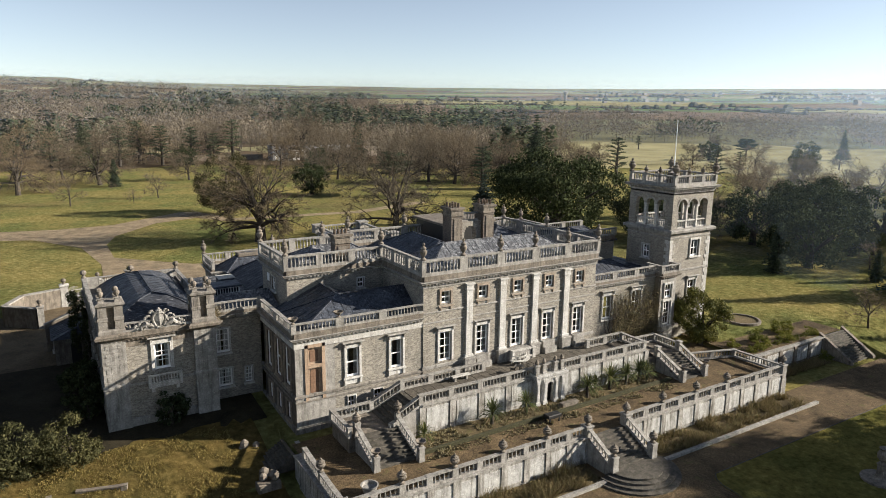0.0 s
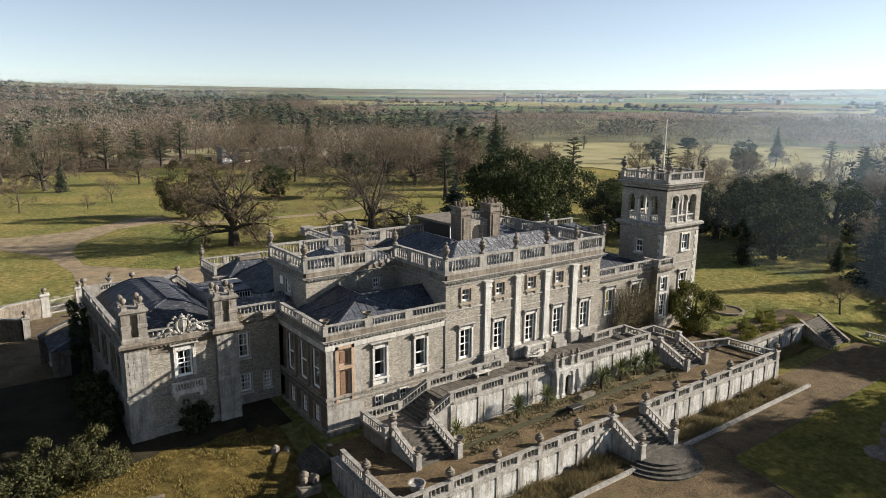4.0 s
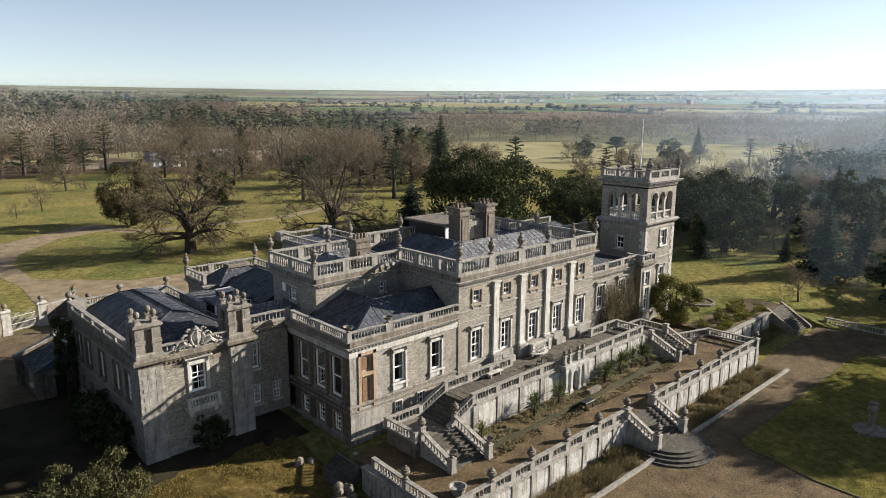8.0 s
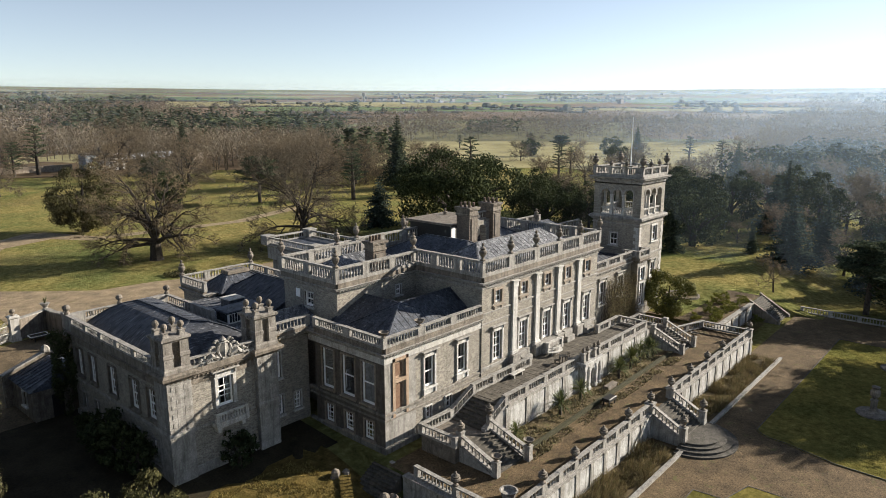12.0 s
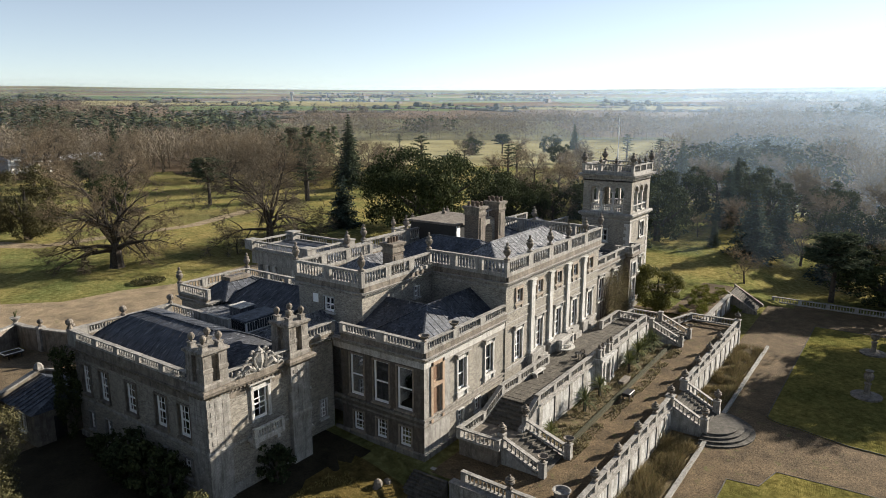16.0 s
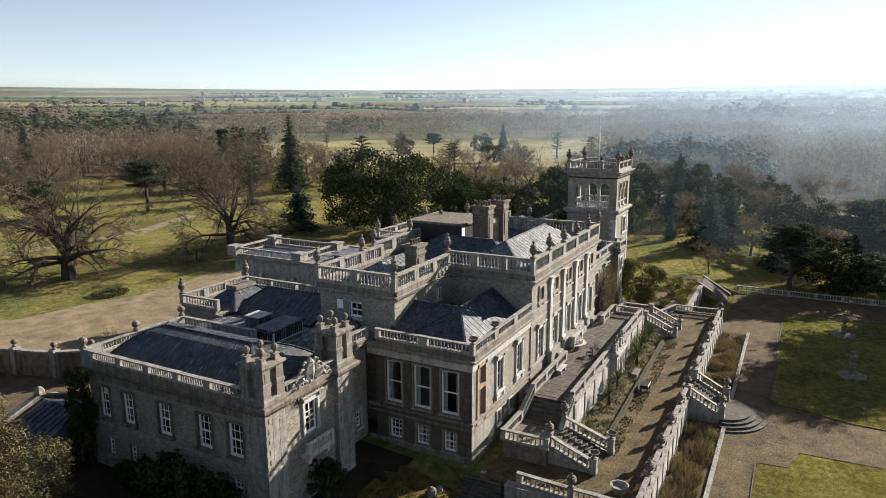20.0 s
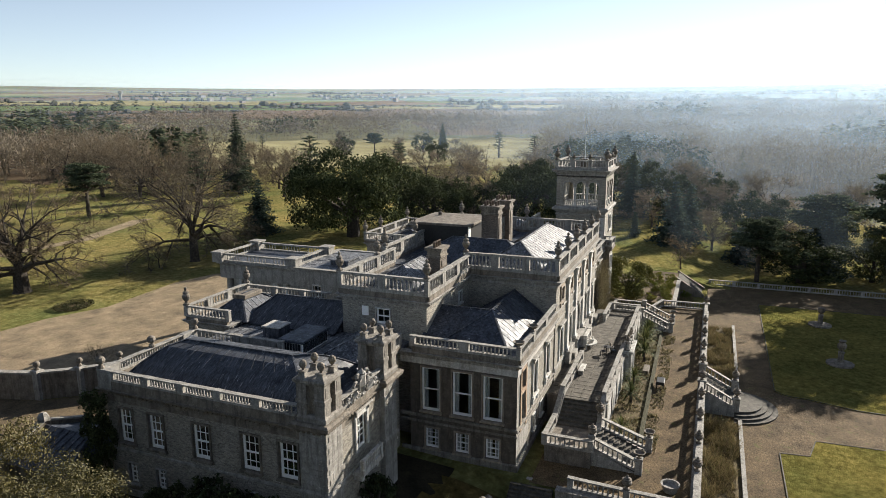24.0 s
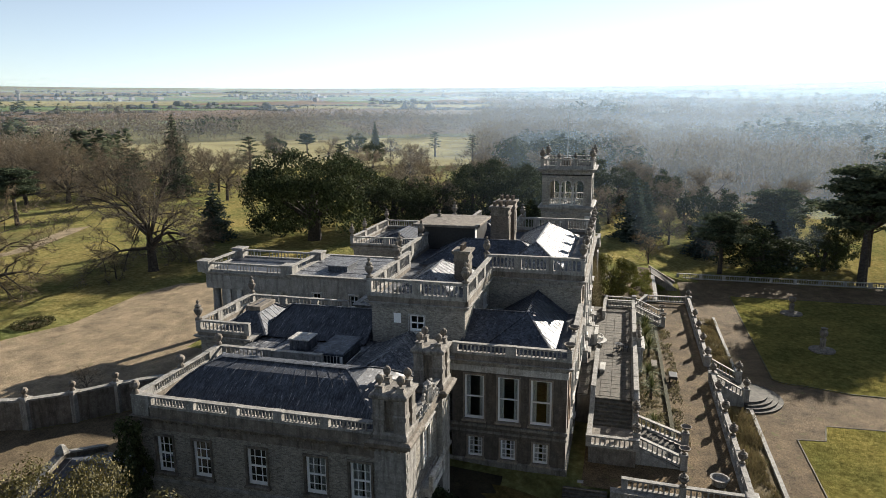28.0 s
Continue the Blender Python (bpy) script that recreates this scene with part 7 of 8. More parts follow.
copies(cedar, [(113.5, 46.5, 1.08, 30), (112, 33, 0.85, 200), (128, 44, 0.95, 120), (106, 20, 1.0, 90), (145, 58, 1.1, 210)])
yew_tree = evergreen("yew_tree", on(42.5, 176), 16, 15.5, 62, "broad dark feathery evergreen beside the drive", LEAF_FTH, 620, 40, 0.2, group="evergreen oaks")
big_cedar = tiered("cedar_of_lebanon", on(94.5, 9.5), 21, 24, 79, "great flat-tiered dark cedar beside the parterre", NEEDLE, 36, 0.46, "lebanon cedars", dens=52)
copies(big_cedar, [(110, 4, 0.72, 100), (103, -1, 1.02, 200), (114, 20, 0.68, 160), (106, -14, 1.0, 310), (112, -3, 1.1, 35), (336, 230, 0.6, 20), (97.5, 189, 0.68, 60), (94, 246, 0.5, 160), (86, -20, 1.0, 130), (97.5, 31.5, 0.55, 190)])
dark_pine = tiered("pine_tree", on(52, 330), 19, 13, 73, "tall dark pine with a dense rounded crown", NEEDLE, 32, 0.16, "park conifers", dens=26)
copies(dark_pine, [(66, 336, 0.95, 95), (34, 326, 1.0, 170), (22, 338, 0.95, 240), (44, 342, 1.1, 20), (75, 330, 0.8, 60), (8, 332, 1.0, 300)])
holm = evergreen("holm_oak", on(97, 111), 30, 19, 83, "broad dense dark evergreen oak", LEAF, 800, 24, 0.36, group="evergreen oaks")
copies(holm, [(116, 100, 0.62, 60), (133, 74, 0.66, 130), (150, 84, 0.70, 240)])
holm_low = evergreen("holm_oak", on(118, 66), 14.5, 12, 85, "rounded dark evergreen oak on the lawn edge", LEAF, 340, 24, 0.26, group="evergreen oaks")
copies(holm_low, [(290, 170, 0.9, 20), (318, 240, 0.9, 90), (352, 205, 1.0, 150), (113, 121, 1.0, 200), (128, 84, 1.0, 30), (152, 70, 1.1, 160), (136, 116, 1.0, 300), (150, 50, 1.0, 40), (127, 30, 1.05, 10), (104, 266, 0.9, 140), (75, 201, 0.85, 100), (20, 312, 0.9, 44), (60, 318, 0.8, 99), (-14, 326, 1.0, 150), (124, 96, 0.9, 210), (104, 13, 0.6, 5), (112, 9, 0.75, 70), (122, 18, 0.8, 150), (140, 66, 0.4, 33), (135, 68, 0.35, 80), (178, 60, 1.1, 12), (168, 40, 1.0, 200)])
round_oak = copy_thing(holm_low, pose(*on(99.5, 24.5), 0, 0, 70))
round_oak.scale = (1.15, 1.15, 0.72)
# unseen trees added in the west, to cut skylight on the west walls
unseen_belt = evergreen("holm_oak", on(-23, 70), 25, 14, 84, "broad dense dark evergreen oak", LEAF, 240, 14, 0.8, group="evergreen oaks")
copies(unseen_belt, [(-25, 86, 1.1, 75), (-22, 103, 1.0, 145), (-38, 62, 1.1, 205), (-42, 80, 1.2, 265), (-44, 98, 1.2, 325), (-40, 42, 1.0, 50), (-54, 55, 1.2, 110)])
yew = evergreen("magnolia", (67.9, 50.0, 0.1), 6.0, 6.6, 91, "yellow-green broadleaf evergreen against the tower", LEAF_MAG, 360, 52, 0.12, cat="shrub")
bay = evergreen("clipped_bush", (0.6, 57.0, -0.6), 4.6, 4.4, 97, "clipped dark evergreen bush on the bank", LEAF_OLV, 200, 42, 0.11, cat="shrub", group="bank bushes")
copies(bay, [(-2.4, 56.6, 1.0, 60), (-5.6, 55.2, 1.05, 120), (-9.2, 56, 1.0, 20)])
holly = evergreen("holly_tree", on(-9.4, 71.2), 8.0, 12.8, 131, "tall olive-green evergreen tree beside the yard", LEAF_BRN, 420, 105, 0.078, group="yard evergreens")
copies(holly, [(-8.6, 68.0, 0.85, 120)])
low_holly = evergreen("holly_tree", on(-9.2, 64.2), 5.6, 5.8, 137, "bushy olive-green evergreen on the bank", LEAF_BRN, 210, 100, 0.07, group="yard evergreens")
ivy_mass = evergreen("ivy_column", (2.9, 78.4, PARK), 2.0, 8.6, 139, "dark ivy climbing a corner of the wing", LEAF, 130, 40, 0.12, False, cat="climber", squash=1.6)
ivy = evergreen("wall_shrub", (8.6, 59.6, 0.0), 3.0, 3.2, 101, "dark shrub against a stone wall", LEAF, 70, 34, 0.14, cat="shrub", group="wall shrubs")
copies(ivy, [(2.4, 63.6, 1.05, 20), (2.2, 65.6, 1.3, 50), (2.3, 68.3, 1.25, 160), (2.5, 70.6, 1.0, 220), (2.7, 72.6, 0.8, 90)])
mound = evergreen("garden_shrub", (74, 46.5, 0.3), 2.2, 1.5, 103, "rounded garden shrub in the raised bed", LEAF_YEL, 60, 36, 0.08, False, cat="shrub", group="garden shrubs")
copies(mound, [(82.4, 42.6, 0.8, 15), (70.5, 44.9, 0.6, 15), (73.5, 45.0, 0.7, 200), (75.6, 44.8, 0.5, 300), (79, 44.9, 0.6, 140), (81.2, 44.8, 0.5, 250), (72, 45.0, 0.8, 40), (77.5, 45.2, 1.0, 80), (80, 47.2, 1.2, 120), (70, 47, 0.7, 10), (83, 45, 0.8, 60), (51, 88, 1.5, 20), (85, 95, 1.6, 50)])


def spiky(at, h, seed):
    """A palm-like plant with a burst of sword leaves on a short stem."""
    rng = random.Random(seed)
    th = thing("cordyline", (0, 0, 0), "spiky sword-leaved plant in the terrace border", "plant", "spiky terrace plants")
    part("stem", MB().tube([(0, 0, -0.1), (0.03, 0.02, h * 0.3), (0, 0, h * 0.45)], [0.16, 0.13, 0.1], 7), BARK, th)
    mb = MB()
    for k in range(130):
        a, t = rng.uniform(0, 6.283), rng.uniform(0.1, 1.9)
        L = h * rng.uniform(0.45, 0.62)
        o = Vector((0, 0, h * rng.uniform(0.35, 0.5)))
        d = Vector((math.cos(a) * math.sin(t), math.sin(a) * math.sin(t), math.cos(t)))
        s = Vector((-math.sin(a), math.cos(a), 0)) * 0.035
        m_ = o + d * L * 0.55 + Vector((0, 0, 0.04))
        e = o + d * L + Vector((0, 0, -0.22 * L * math.sin(t)))
        mb.add([tuple(o - s * 0.6), tuple(o + s * 0.6), tuple(m_ + s), tuple(m_ - s), tuple(e)], [(0, 1, 2, 3), (3, 2, 4)])
    part("leaves", mb, SPIKE, th)
    th.location = at
    return th


sp = spiky((33.5, 45.6, GARDEN), 2.7, 7)
for x, y, s, a in ((26.4, 45.6, 0.8, 30), (37.6, 45.8, 0.95, 80), (45.0, 45.5, 1.05, 120), (48.4, 45.8, 1.15, 200), (50.8, 45.9, 1.0, 260), (52.6, 45.8, 1.1, 300), (46.6, 46.1, 0.8, 20), (53.6, 45.6, 0.9, 70)):
    copy_thing(sp, pose(x, y, GARDEN, 0, 0, a)).scale = (s, s, s)


def scrub(name, boxes, n, hgt, m, seed, label, wide=0.02):
    """Dead stems and weeds over patches (x0, y0, x1, y1, z)."""
    rng = random.Random(seed)
    mb = MB()
    for x0, y0, x1, y1, zz in boxes:
        for k in range(int(n * (x1 - x0) * (y1 - y0))):
            x, y = rng.uniform(x0, x1), rng.uniform(y0, y1)
            if noise.noise(Vector((x * 0.6, y * 0.6, seed))) < -0.12:
                continue
            z = land(x, y) + 0.03 if zz is None else zz
            for q in range(5):
                d = Vector((rng.uniform(-1, 1), rng.uniform(-1, 1), rng.uniform(0.4, 1.4))).normalized()
                L = hgt * rng.uniform(0.3, 1.0) * (0.75 + 0.9 * noise.noise(Vector((x * 0.35, y * 0.35, seed + 5))))
                s = Vector((rng.uniform(-1, 1), rng.uniform(-1, 1), 0)).normalized() * wide
                e = Vector((x, y, z)) + d * L
                mb.add([(x - s.x, y - s.y, z - 0.03), (x + s.x, y + s.y, z - 0.03), tuple(e + s * 0.5), tuple(e - s * 0.4)], [(0, 1, 2, 3)])
    return solid(name, mb, m, label, "plants", "stuff")


scrub("dead_stems", [(16.8, 36.1, 38.3, 39.0, LOW + 0.06), (44.7, 36.1, 67.3, 39.0, LOW + 0.06), (68.5, 41.6, 83, 43.5, LOW + 0.06)], 46, 1.05, BRUSH, 1, "brown dead stems and brambles in the winter beds")
scrub("border_weeds", [(26, 44.3, 54, 46.8, GARDEN + 0.03)], 15, 0.4, DRY_GRASS, 2, "withered weeds along the terrace border", 0.05)
scrub("grass_tufts", [(24, 42.7, 55, 43.9, GARDEN + 0.02)], 18, 0.3, DRY_GRASS, 5, "pale withered grass tufts along the gravel edge", 0.05)
scrub("bank_grass", [(-3, 46, 12.6, 57.2, None)], 42, 0.28, BANK_GRASS, 3, "rough tussocky grass and dead stalks on the bank", 0.026)


def climber(x0, x1, y, z0, z1, seed, stems=120, tufts=2600):
    """A leafless climber: stems that wander up a wall, and a mat of twigs."""
    rng = random.Random(seed)
    wd, tw = MB(), MB()
    for k in range(stems):
        x = rng.uniform(x0, x1)
        pts = [(x, y - 0.1, z0)]
        for q in range(6):
            px, py, pz = pts[-1]
            pts.append((px + rng.uniform(-0.5, 0.5), y - rng.uniform(0.05, 0.6), min(z1, pz + rng.uniform(0.2, (z1 - z0) / 4))))
        wd.tube(pts, [0.035, 0.03, 0.026, 0.022, 0.018, 0.012, 0.006], 4)
    for k in range(tufts):
        f = rng.random() ** 1.3
        x = rng.uniform(x0, x1)
        p = Vector((x, y - rng.uniform(0.02, 1.8) * (1 - f * 0.6), z0 + (z1 - z0) * f * (0.75 + 0.35 * math.sin(x * 1.9) ** 2)))
        d = Vector((rng.uniform(-1, 1), rng.uniform(-1, 0.3), rng.uniform(-0.6, 1))).normalized()
        s = d.orthogonal().normalized() * 0.014
        tw.add([tuple(p - s), tuple(p + s), tuple(p + d * rng.uniform(0.4, 1.1))], [(0, 1, 2)])
    th = thing("bare_climber", ((x0 + x1) / 2, y, z0), "tangled leafless climber on the house wall", "climber")
    part("stem", wd, BARK, th)
    part("twig_growth", tw, BRUSH, th)
    return th


climber(55.0, 62.6, 52.9, 1.2, 7.4, 3, 170, 5200)
climber(11.9, 13.6, 61.9, 8.7, 9.8, 5, 25, 420)


# ---- woods ----
def far_woods():
    """Woodland of many trees, joined; three kinds of tree, finer near the park and coarser far off."""
    rs = np.random.RandomState(4)

    def template(kind, count, coarse):
        quads = []
        if kind == "bare":
            for k in range(count):
                up = rs.uniform(-0.95, 1.0)
                a = rs.uniform(0, 6.283)
                f = rs.uniform(0.35, 1) ** 0.5
                s0 = math.sqrt(1 - up * up)
                o = np.array([s0 * math.cos(a), s0 * math.sin(a), up])
                p = np.array([0, 0, 0.55]) + o * np.array([0.45, 0.45, 0.43]) * f
                d = o * 0.8 + rs.normal(size=3) * 0.5 + np.array([0, 0, 0.35])
                d /= np.linalg.norm(d)
                s = np.cross(d, rs.normal(size=3))
                s /= np.linalg.norm(s)
                L, t = rs.uniform(0.035, 0.085) * (1.0 if coarse < 2 else 1.35), rs.uniform(0.004, 0.011) * coarse
                quads.append([p - s * t, p + s * t, p + d * L + s * t * 0.4, p + d * L - s * t * 0.4])
            for k in range(4 if coarse < 2 else 0):
                a = 1.6 * k + rs.uniform(-0.4, 0.4)
                s = np.array([-math.sin(a), math.cos(a), 0]) * 0.009
                e = np.array([math.cos(a) * 0.26, math.sin(a) * 0.26, 0.75])
                quads.append([[0, 0, 0.22] - s, [0, 0, 0.22] + s, e + s * 0.4, e - s * 0.4])
        elif kind == "pine":
            for k in range(count):
                z = rs.uniform(0.3, 1.0)
                w = 0.20 * (1.12 - z) ** 0.7 + 0.05
                a = rs.uniform(0, 6.283)
                p = np.array([w * math.cos(a) * 0.7, w * math.sin(a) * 0.7, z])
                o = np.array([math.cos(a), math.sin(a), rs.uniform(-0.3, 0.2)])
                s = np.array([-math.sin(a), math.cos(a), rs.uniform(-0.2, 0.2)])
                q = rs.uniform(0.05, 0.1) * coarse ** 0.5
                quads.append([p - s * q * 0.5, p + o * q - s * q * 0.5, p + o * q * 1.2 + s * q * 0.5, p + s * q * 0.6 + np.array([0, 0, 0.04])])
        else:
            for k in range(count):
                d = rs.normal(size=3)
                d /= np.linalg.norm(d)
                p = np.array([0, 0, 0.5]) + d * np.array([0.42, 0.42, 0.46]) * rs.uniform(0.8, 1.08)
                u = np.cross(d, rs.normal(size=3))
                u /= np.linalg.norm(u)
                w = np.cross(d, u) + d * rs.uniform(-0.5, 0.5)
                q = rs.uniform(0.035, 0.075) * coarse ** 0.5
                quads.append([p - u * q, p + w * q * 0.8, p + u * q, p - w * q * 0.8])
        for k in range(2):
            a = 1.57 * k
            s = np.array([math.cos(a), math.sin(a), 0]) * (0.013 if coarse < 2 else 0.007)
            quads.append([-s, s, s * 0.5 + [0, 0, 0.6], -s * 0.5 + [0, 0, 0.6]])
        return np.array(quads)

    RINGS = ((185, 420, 1500, {"bare": 110, "pine": 80, "holm": 100}, 1.25), (420, 900, 4200, {"bare": 60, "pine": 34, "holm": 44}, 2.4), (900, 2600, 5200, {"bare": 16, "pine": 14, "holm": 16}, 4.5))
    out = {"bare": [], "pine": [], "holm": []}
    for r0, r1, want, counts, coarse in RINGS:
        T = {k: [template(k, counts[k], coarse) for _ in range(4)] for k in counts}
        got = tries = 0
        while got < want and tries < 60000:
            tries += 1
            a = rs.uniform(-0.72, 1.95)
            d = math.sqrt(rs.uniform(r0 * r0, r1 * r1)) if r1 < 900 else r0 * (r1 / r0) ** rs.uniform(0, 1)
            x, y = 30 + d * math.cos(a), 60 + d * math.sin(a)
            deg = math.degrees(a)
            n1 = noise.noise(Vector((x * 0.0045, y * 0.0045, 7)))
            n2 = noise.noise(Vector((x * 0.0013, y * 0.0013, 17)))
            if deg > 64:
                keep = d > (290 if deg < 95 else 330) and (d < 1500 or n2 > -0.1) and not (d < 345 and 70 < deg < 84)
            elif deg > 46:
                keep = (d > 225 and d < 700) or (d > 900 and n2 > 0.15)
            elif deg > 12:
                keep = (d < 235 and n1 > 0.05) or (505 < d < 720) or (d > 850 and n2 > 0.18 and n1 > -0.1)
            else:
                keep = d > 125 + 60 * smooth(-10, 12, deg) and (n1 > -0.5 or d < 620) and (d < 1600 or n1 > 0)
            if not keep:
                continue
            pn = noise.noise(Vector((x * 0.006, y * 0.006, 31)))
            kind = "pine" if pn > 0.30 else ("holm" if pn < -0.40 else "bare")
            if 50 < deg < 72 and 470 < d < 720:
                kind = "pine" if rs.uniform() < 0.8 else "bare"
            if deg > 84 and 330 < d < 480 and rs.uniform() < 0.35:
                kind = "pine"
            h_top = 13 if 12 < deg < 46 and d < 260 else 19
            h = rs.uniform(0.6, 1.0) * h_top * (0.8 if kind == "holm" else 1.0)
            got += 1
            q = T[kind][rs.randint(4)].reshape(-1, 3)
            t = rs.uniform(0, 6.283)
            c, s = math.cos(t), math.sin(t)
            w = h * rs.uniform(0.85, 1.3) * (1.15 if coarse > 2 and kind == "bare" else 1.0)
            out[kind].append(np.stack([x + (q[:, 0] * c - q[:, 1] * s) * w, y + (q[:, 0] * s + q[:, 1] * c) * w, land(x, y) + q[:, 2] * h], 1))
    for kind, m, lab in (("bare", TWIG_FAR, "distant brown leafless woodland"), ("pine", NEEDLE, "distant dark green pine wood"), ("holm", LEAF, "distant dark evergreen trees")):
        v = np.concatenate(out[kind]).astype(np.float32)
        me = bpy.data.meshes.new(kind + "_wood")
        nq = len(v) // 4
        me.vertices.add(len(v)); me.loops.add(nq * 4); me.polygons.add(nq)
        me.vertices.foreach_set("co", v.ravel())
        me.loops.foreach_set("vertex_index", np.arange(nq * 4, dtype=np.int32))
        me.polygons.foreach_set("loop_start", np.arange(0, nq * 4, 4, dtype=np.int32))
        me.polygons.foreach_set("loop_total", np.full(nq, 4, dtype=np.int32))
        me.materials.append(m)
        me.update(calc_edges=True)
        tagged(new({"bare": "bare_woodland", "pine": "pine_wood", "holm": "evergreen_wood"}[kind], me), lab, "woodland", "", "stuff")


far_woods()


def haze():
    """Thin winter haze over the valley, imitated by added veils that scatter the sunlight."""
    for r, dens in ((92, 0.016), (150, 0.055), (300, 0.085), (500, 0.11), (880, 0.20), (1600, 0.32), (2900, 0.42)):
        top = 28 + r * 0.0262
        m = bpy.data.materials.new("haze_veil")
        m.use_nodes = True
        n, l = m.node_tree.nodes, m.node_tree.links
        n.remove(n["Principled BSDF"])
        tr, df, tp, mx, ms = n.new("ShaderNodeBsdfTranslucent"), n.new("ShaderNodeBsdfDiffuse"), n.new("ShaderNodeBsdfTransparent"), n.new("ShaderNodeMixShader"), n.new("ShaderNodeMixShader")
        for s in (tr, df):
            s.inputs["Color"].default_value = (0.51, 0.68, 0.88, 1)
        l.new(tr.outputs[0], mx.inputs[1]); l.new(df.outputs[0], mx.inputs[2])
        mx.inputs[0].default_value = 0.4
        g = n.new("ShaderNodeNewGeometry")
        sp = n.new("ShaderNodeSeparateXYZ")
        l.new(g.outputs["Position"], sp.inputs[0])
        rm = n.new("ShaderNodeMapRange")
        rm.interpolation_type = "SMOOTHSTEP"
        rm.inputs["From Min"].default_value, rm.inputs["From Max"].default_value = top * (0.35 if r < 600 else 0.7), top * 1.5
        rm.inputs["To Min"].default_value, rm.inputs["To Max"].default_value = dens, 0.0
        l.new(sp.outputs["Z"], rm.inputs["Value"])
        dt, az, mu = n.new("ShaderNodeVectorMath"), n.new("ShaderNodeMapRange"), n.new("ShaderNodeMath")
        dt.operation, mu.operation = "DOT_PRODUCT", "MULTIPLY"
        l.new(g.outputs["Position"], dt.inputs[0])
        dt.inputs[1].default_value = (0.94 / r, -0.34 / r, 0)      # denser towards the sun, to add its veiling glare
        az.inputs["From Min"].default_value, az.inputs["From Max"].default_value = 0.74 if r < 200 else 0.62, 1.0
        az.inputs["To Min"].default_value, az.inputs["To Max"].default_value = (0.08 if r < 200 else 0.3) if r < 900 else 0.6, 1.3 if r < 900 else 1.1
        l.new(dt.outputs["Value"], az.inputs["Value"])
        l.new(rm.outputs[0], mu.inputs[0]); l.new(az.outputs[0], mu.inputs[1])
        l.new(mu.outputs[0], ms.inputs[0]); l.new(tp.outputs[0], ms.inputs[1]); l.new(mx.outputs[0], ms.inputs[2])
        l.new(ms.outputs[0], n["Material Output"].inputs["Surface"])
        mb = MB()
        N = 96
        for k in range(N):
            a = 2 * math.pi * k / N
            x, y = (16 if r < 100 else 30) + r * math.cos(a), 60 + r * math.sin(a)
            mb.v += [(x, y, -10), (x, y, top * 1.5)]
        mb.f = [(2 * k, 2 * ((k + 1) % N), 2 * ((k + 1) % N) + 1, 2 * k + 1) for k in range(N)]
        solid("haze", mb, m, "pale blue veil shell added to imitate winter haze", "haze", "structure")


haze()

# ---- yard, outbuildings and garden things ----


def yard_wall(pts, z0, z1, balls, label):
    ob = solid("yard_wall", MB(), STONE_DK, label, "wall", "structure")
    mb, cp = MB(), MB()
    for a, b in zip(pts, pts[1:]):
        mb.beam((*a, z0), (*b, z0), 0.45, z1 - z0)
        cp.beam((*a, z1), (*b, z1), 0.65, 0.16)
    ob.data = mb.mesh("yard_wall", STONE_DK)
    part("coping", cp, STONE, ob)
    for x, y in balls:
        part("pedestal", MB().lathe([(0.5, z0), (0.5, z1 + 0.1), (0.6, z1 + 0.16), (0.6, z1 + 0.3), (0.4, z1 + 0.36)], 4, (x, y, 0), True), STONE, ob)
        copy_thing(b0, pose(x, y, z1 + 0.36))
    return ob


yard_wall([(10.9, 106.6), (11.0, 104.6), (11.6, 102.3), (12.2, 100), (13.0, 97.8), (15.2, 94.9), (17.8, 92.6), (20.2, 90.0), (21.5, 87.0), (22, 84.2)], PARK - 0.3, 3.1, [(11.6, 102.3), (13.0, 97.8), (15.2, 94.9), (17.8, 92.6)], "curved stone yard wall with ball finials")
yard_wall([(2.4, 103.2), (-2.5, 101.5), (-4.5, 97.0), (-1.0, 94.0)], PARK - 0.3, 3.0, [(-0.6, 94.0)], "weathered stone yard wall")
gate = thing("carriage_gate", (4.6, 104.2, PARK), "pair of open-barred iron gates between stone piers", "gate")
for x, y in ((6.7, 104.8), (2.4, 103.2)):
    part("gate_pier", MB().lathe([(0.75, PARK - 0.3), (0.75, PARK + 0.4), (0.66, PARK + 0.45), (0.66, 3.3), (0.85, 3.4), (0.85, 3.55), (0.6, 3.65)], 4, (x, y, 0), True), STONE_LT, gate)
    copy_thing(b0, pose(x, y, 3.6))
gx, gy = 6.7 - 2.4, 104.8 - 103.2
for k in range(26):
    f = 0.12 + 0.76 * k / 25
    x, y = 2.4 + gx * f, 103.2 + gy * f
    part("bar", MB().tube([(x, y, PARK + 0.1), (x, y, 2.7 + 0.4 * abs(math.sin(f * math.pi * 2)))], [0.02, 0.02], 4), STONE_LT, gate)
for z in (PARK + 0.3, 1.6, 2.5):
    part("rail", MB().beam((2.8, 103.35, z), (6.3, 104.65, z), 0.05, 0.06), STONE_LT, gate)
yard_wall([(6.7, 104.8), (10.9, 106.6)], PARK - 0.3, 3.0, [], "stone wall beside the carriage gate")
yp = thing("planted_urn", (10.9, 106.8, 3.15), "stone vase holding a spiky plant on the yard wall", "planter")
part("vase", MB().lathe([(0.35, 3.15), (0.2, 3.35), (0.5, 3.75), (0.6, 3.9), (0.45, 3.9)], 10, (10.9, 106.8, 0)), STONE, yp)
b = MB()
rng = random.Random(9)
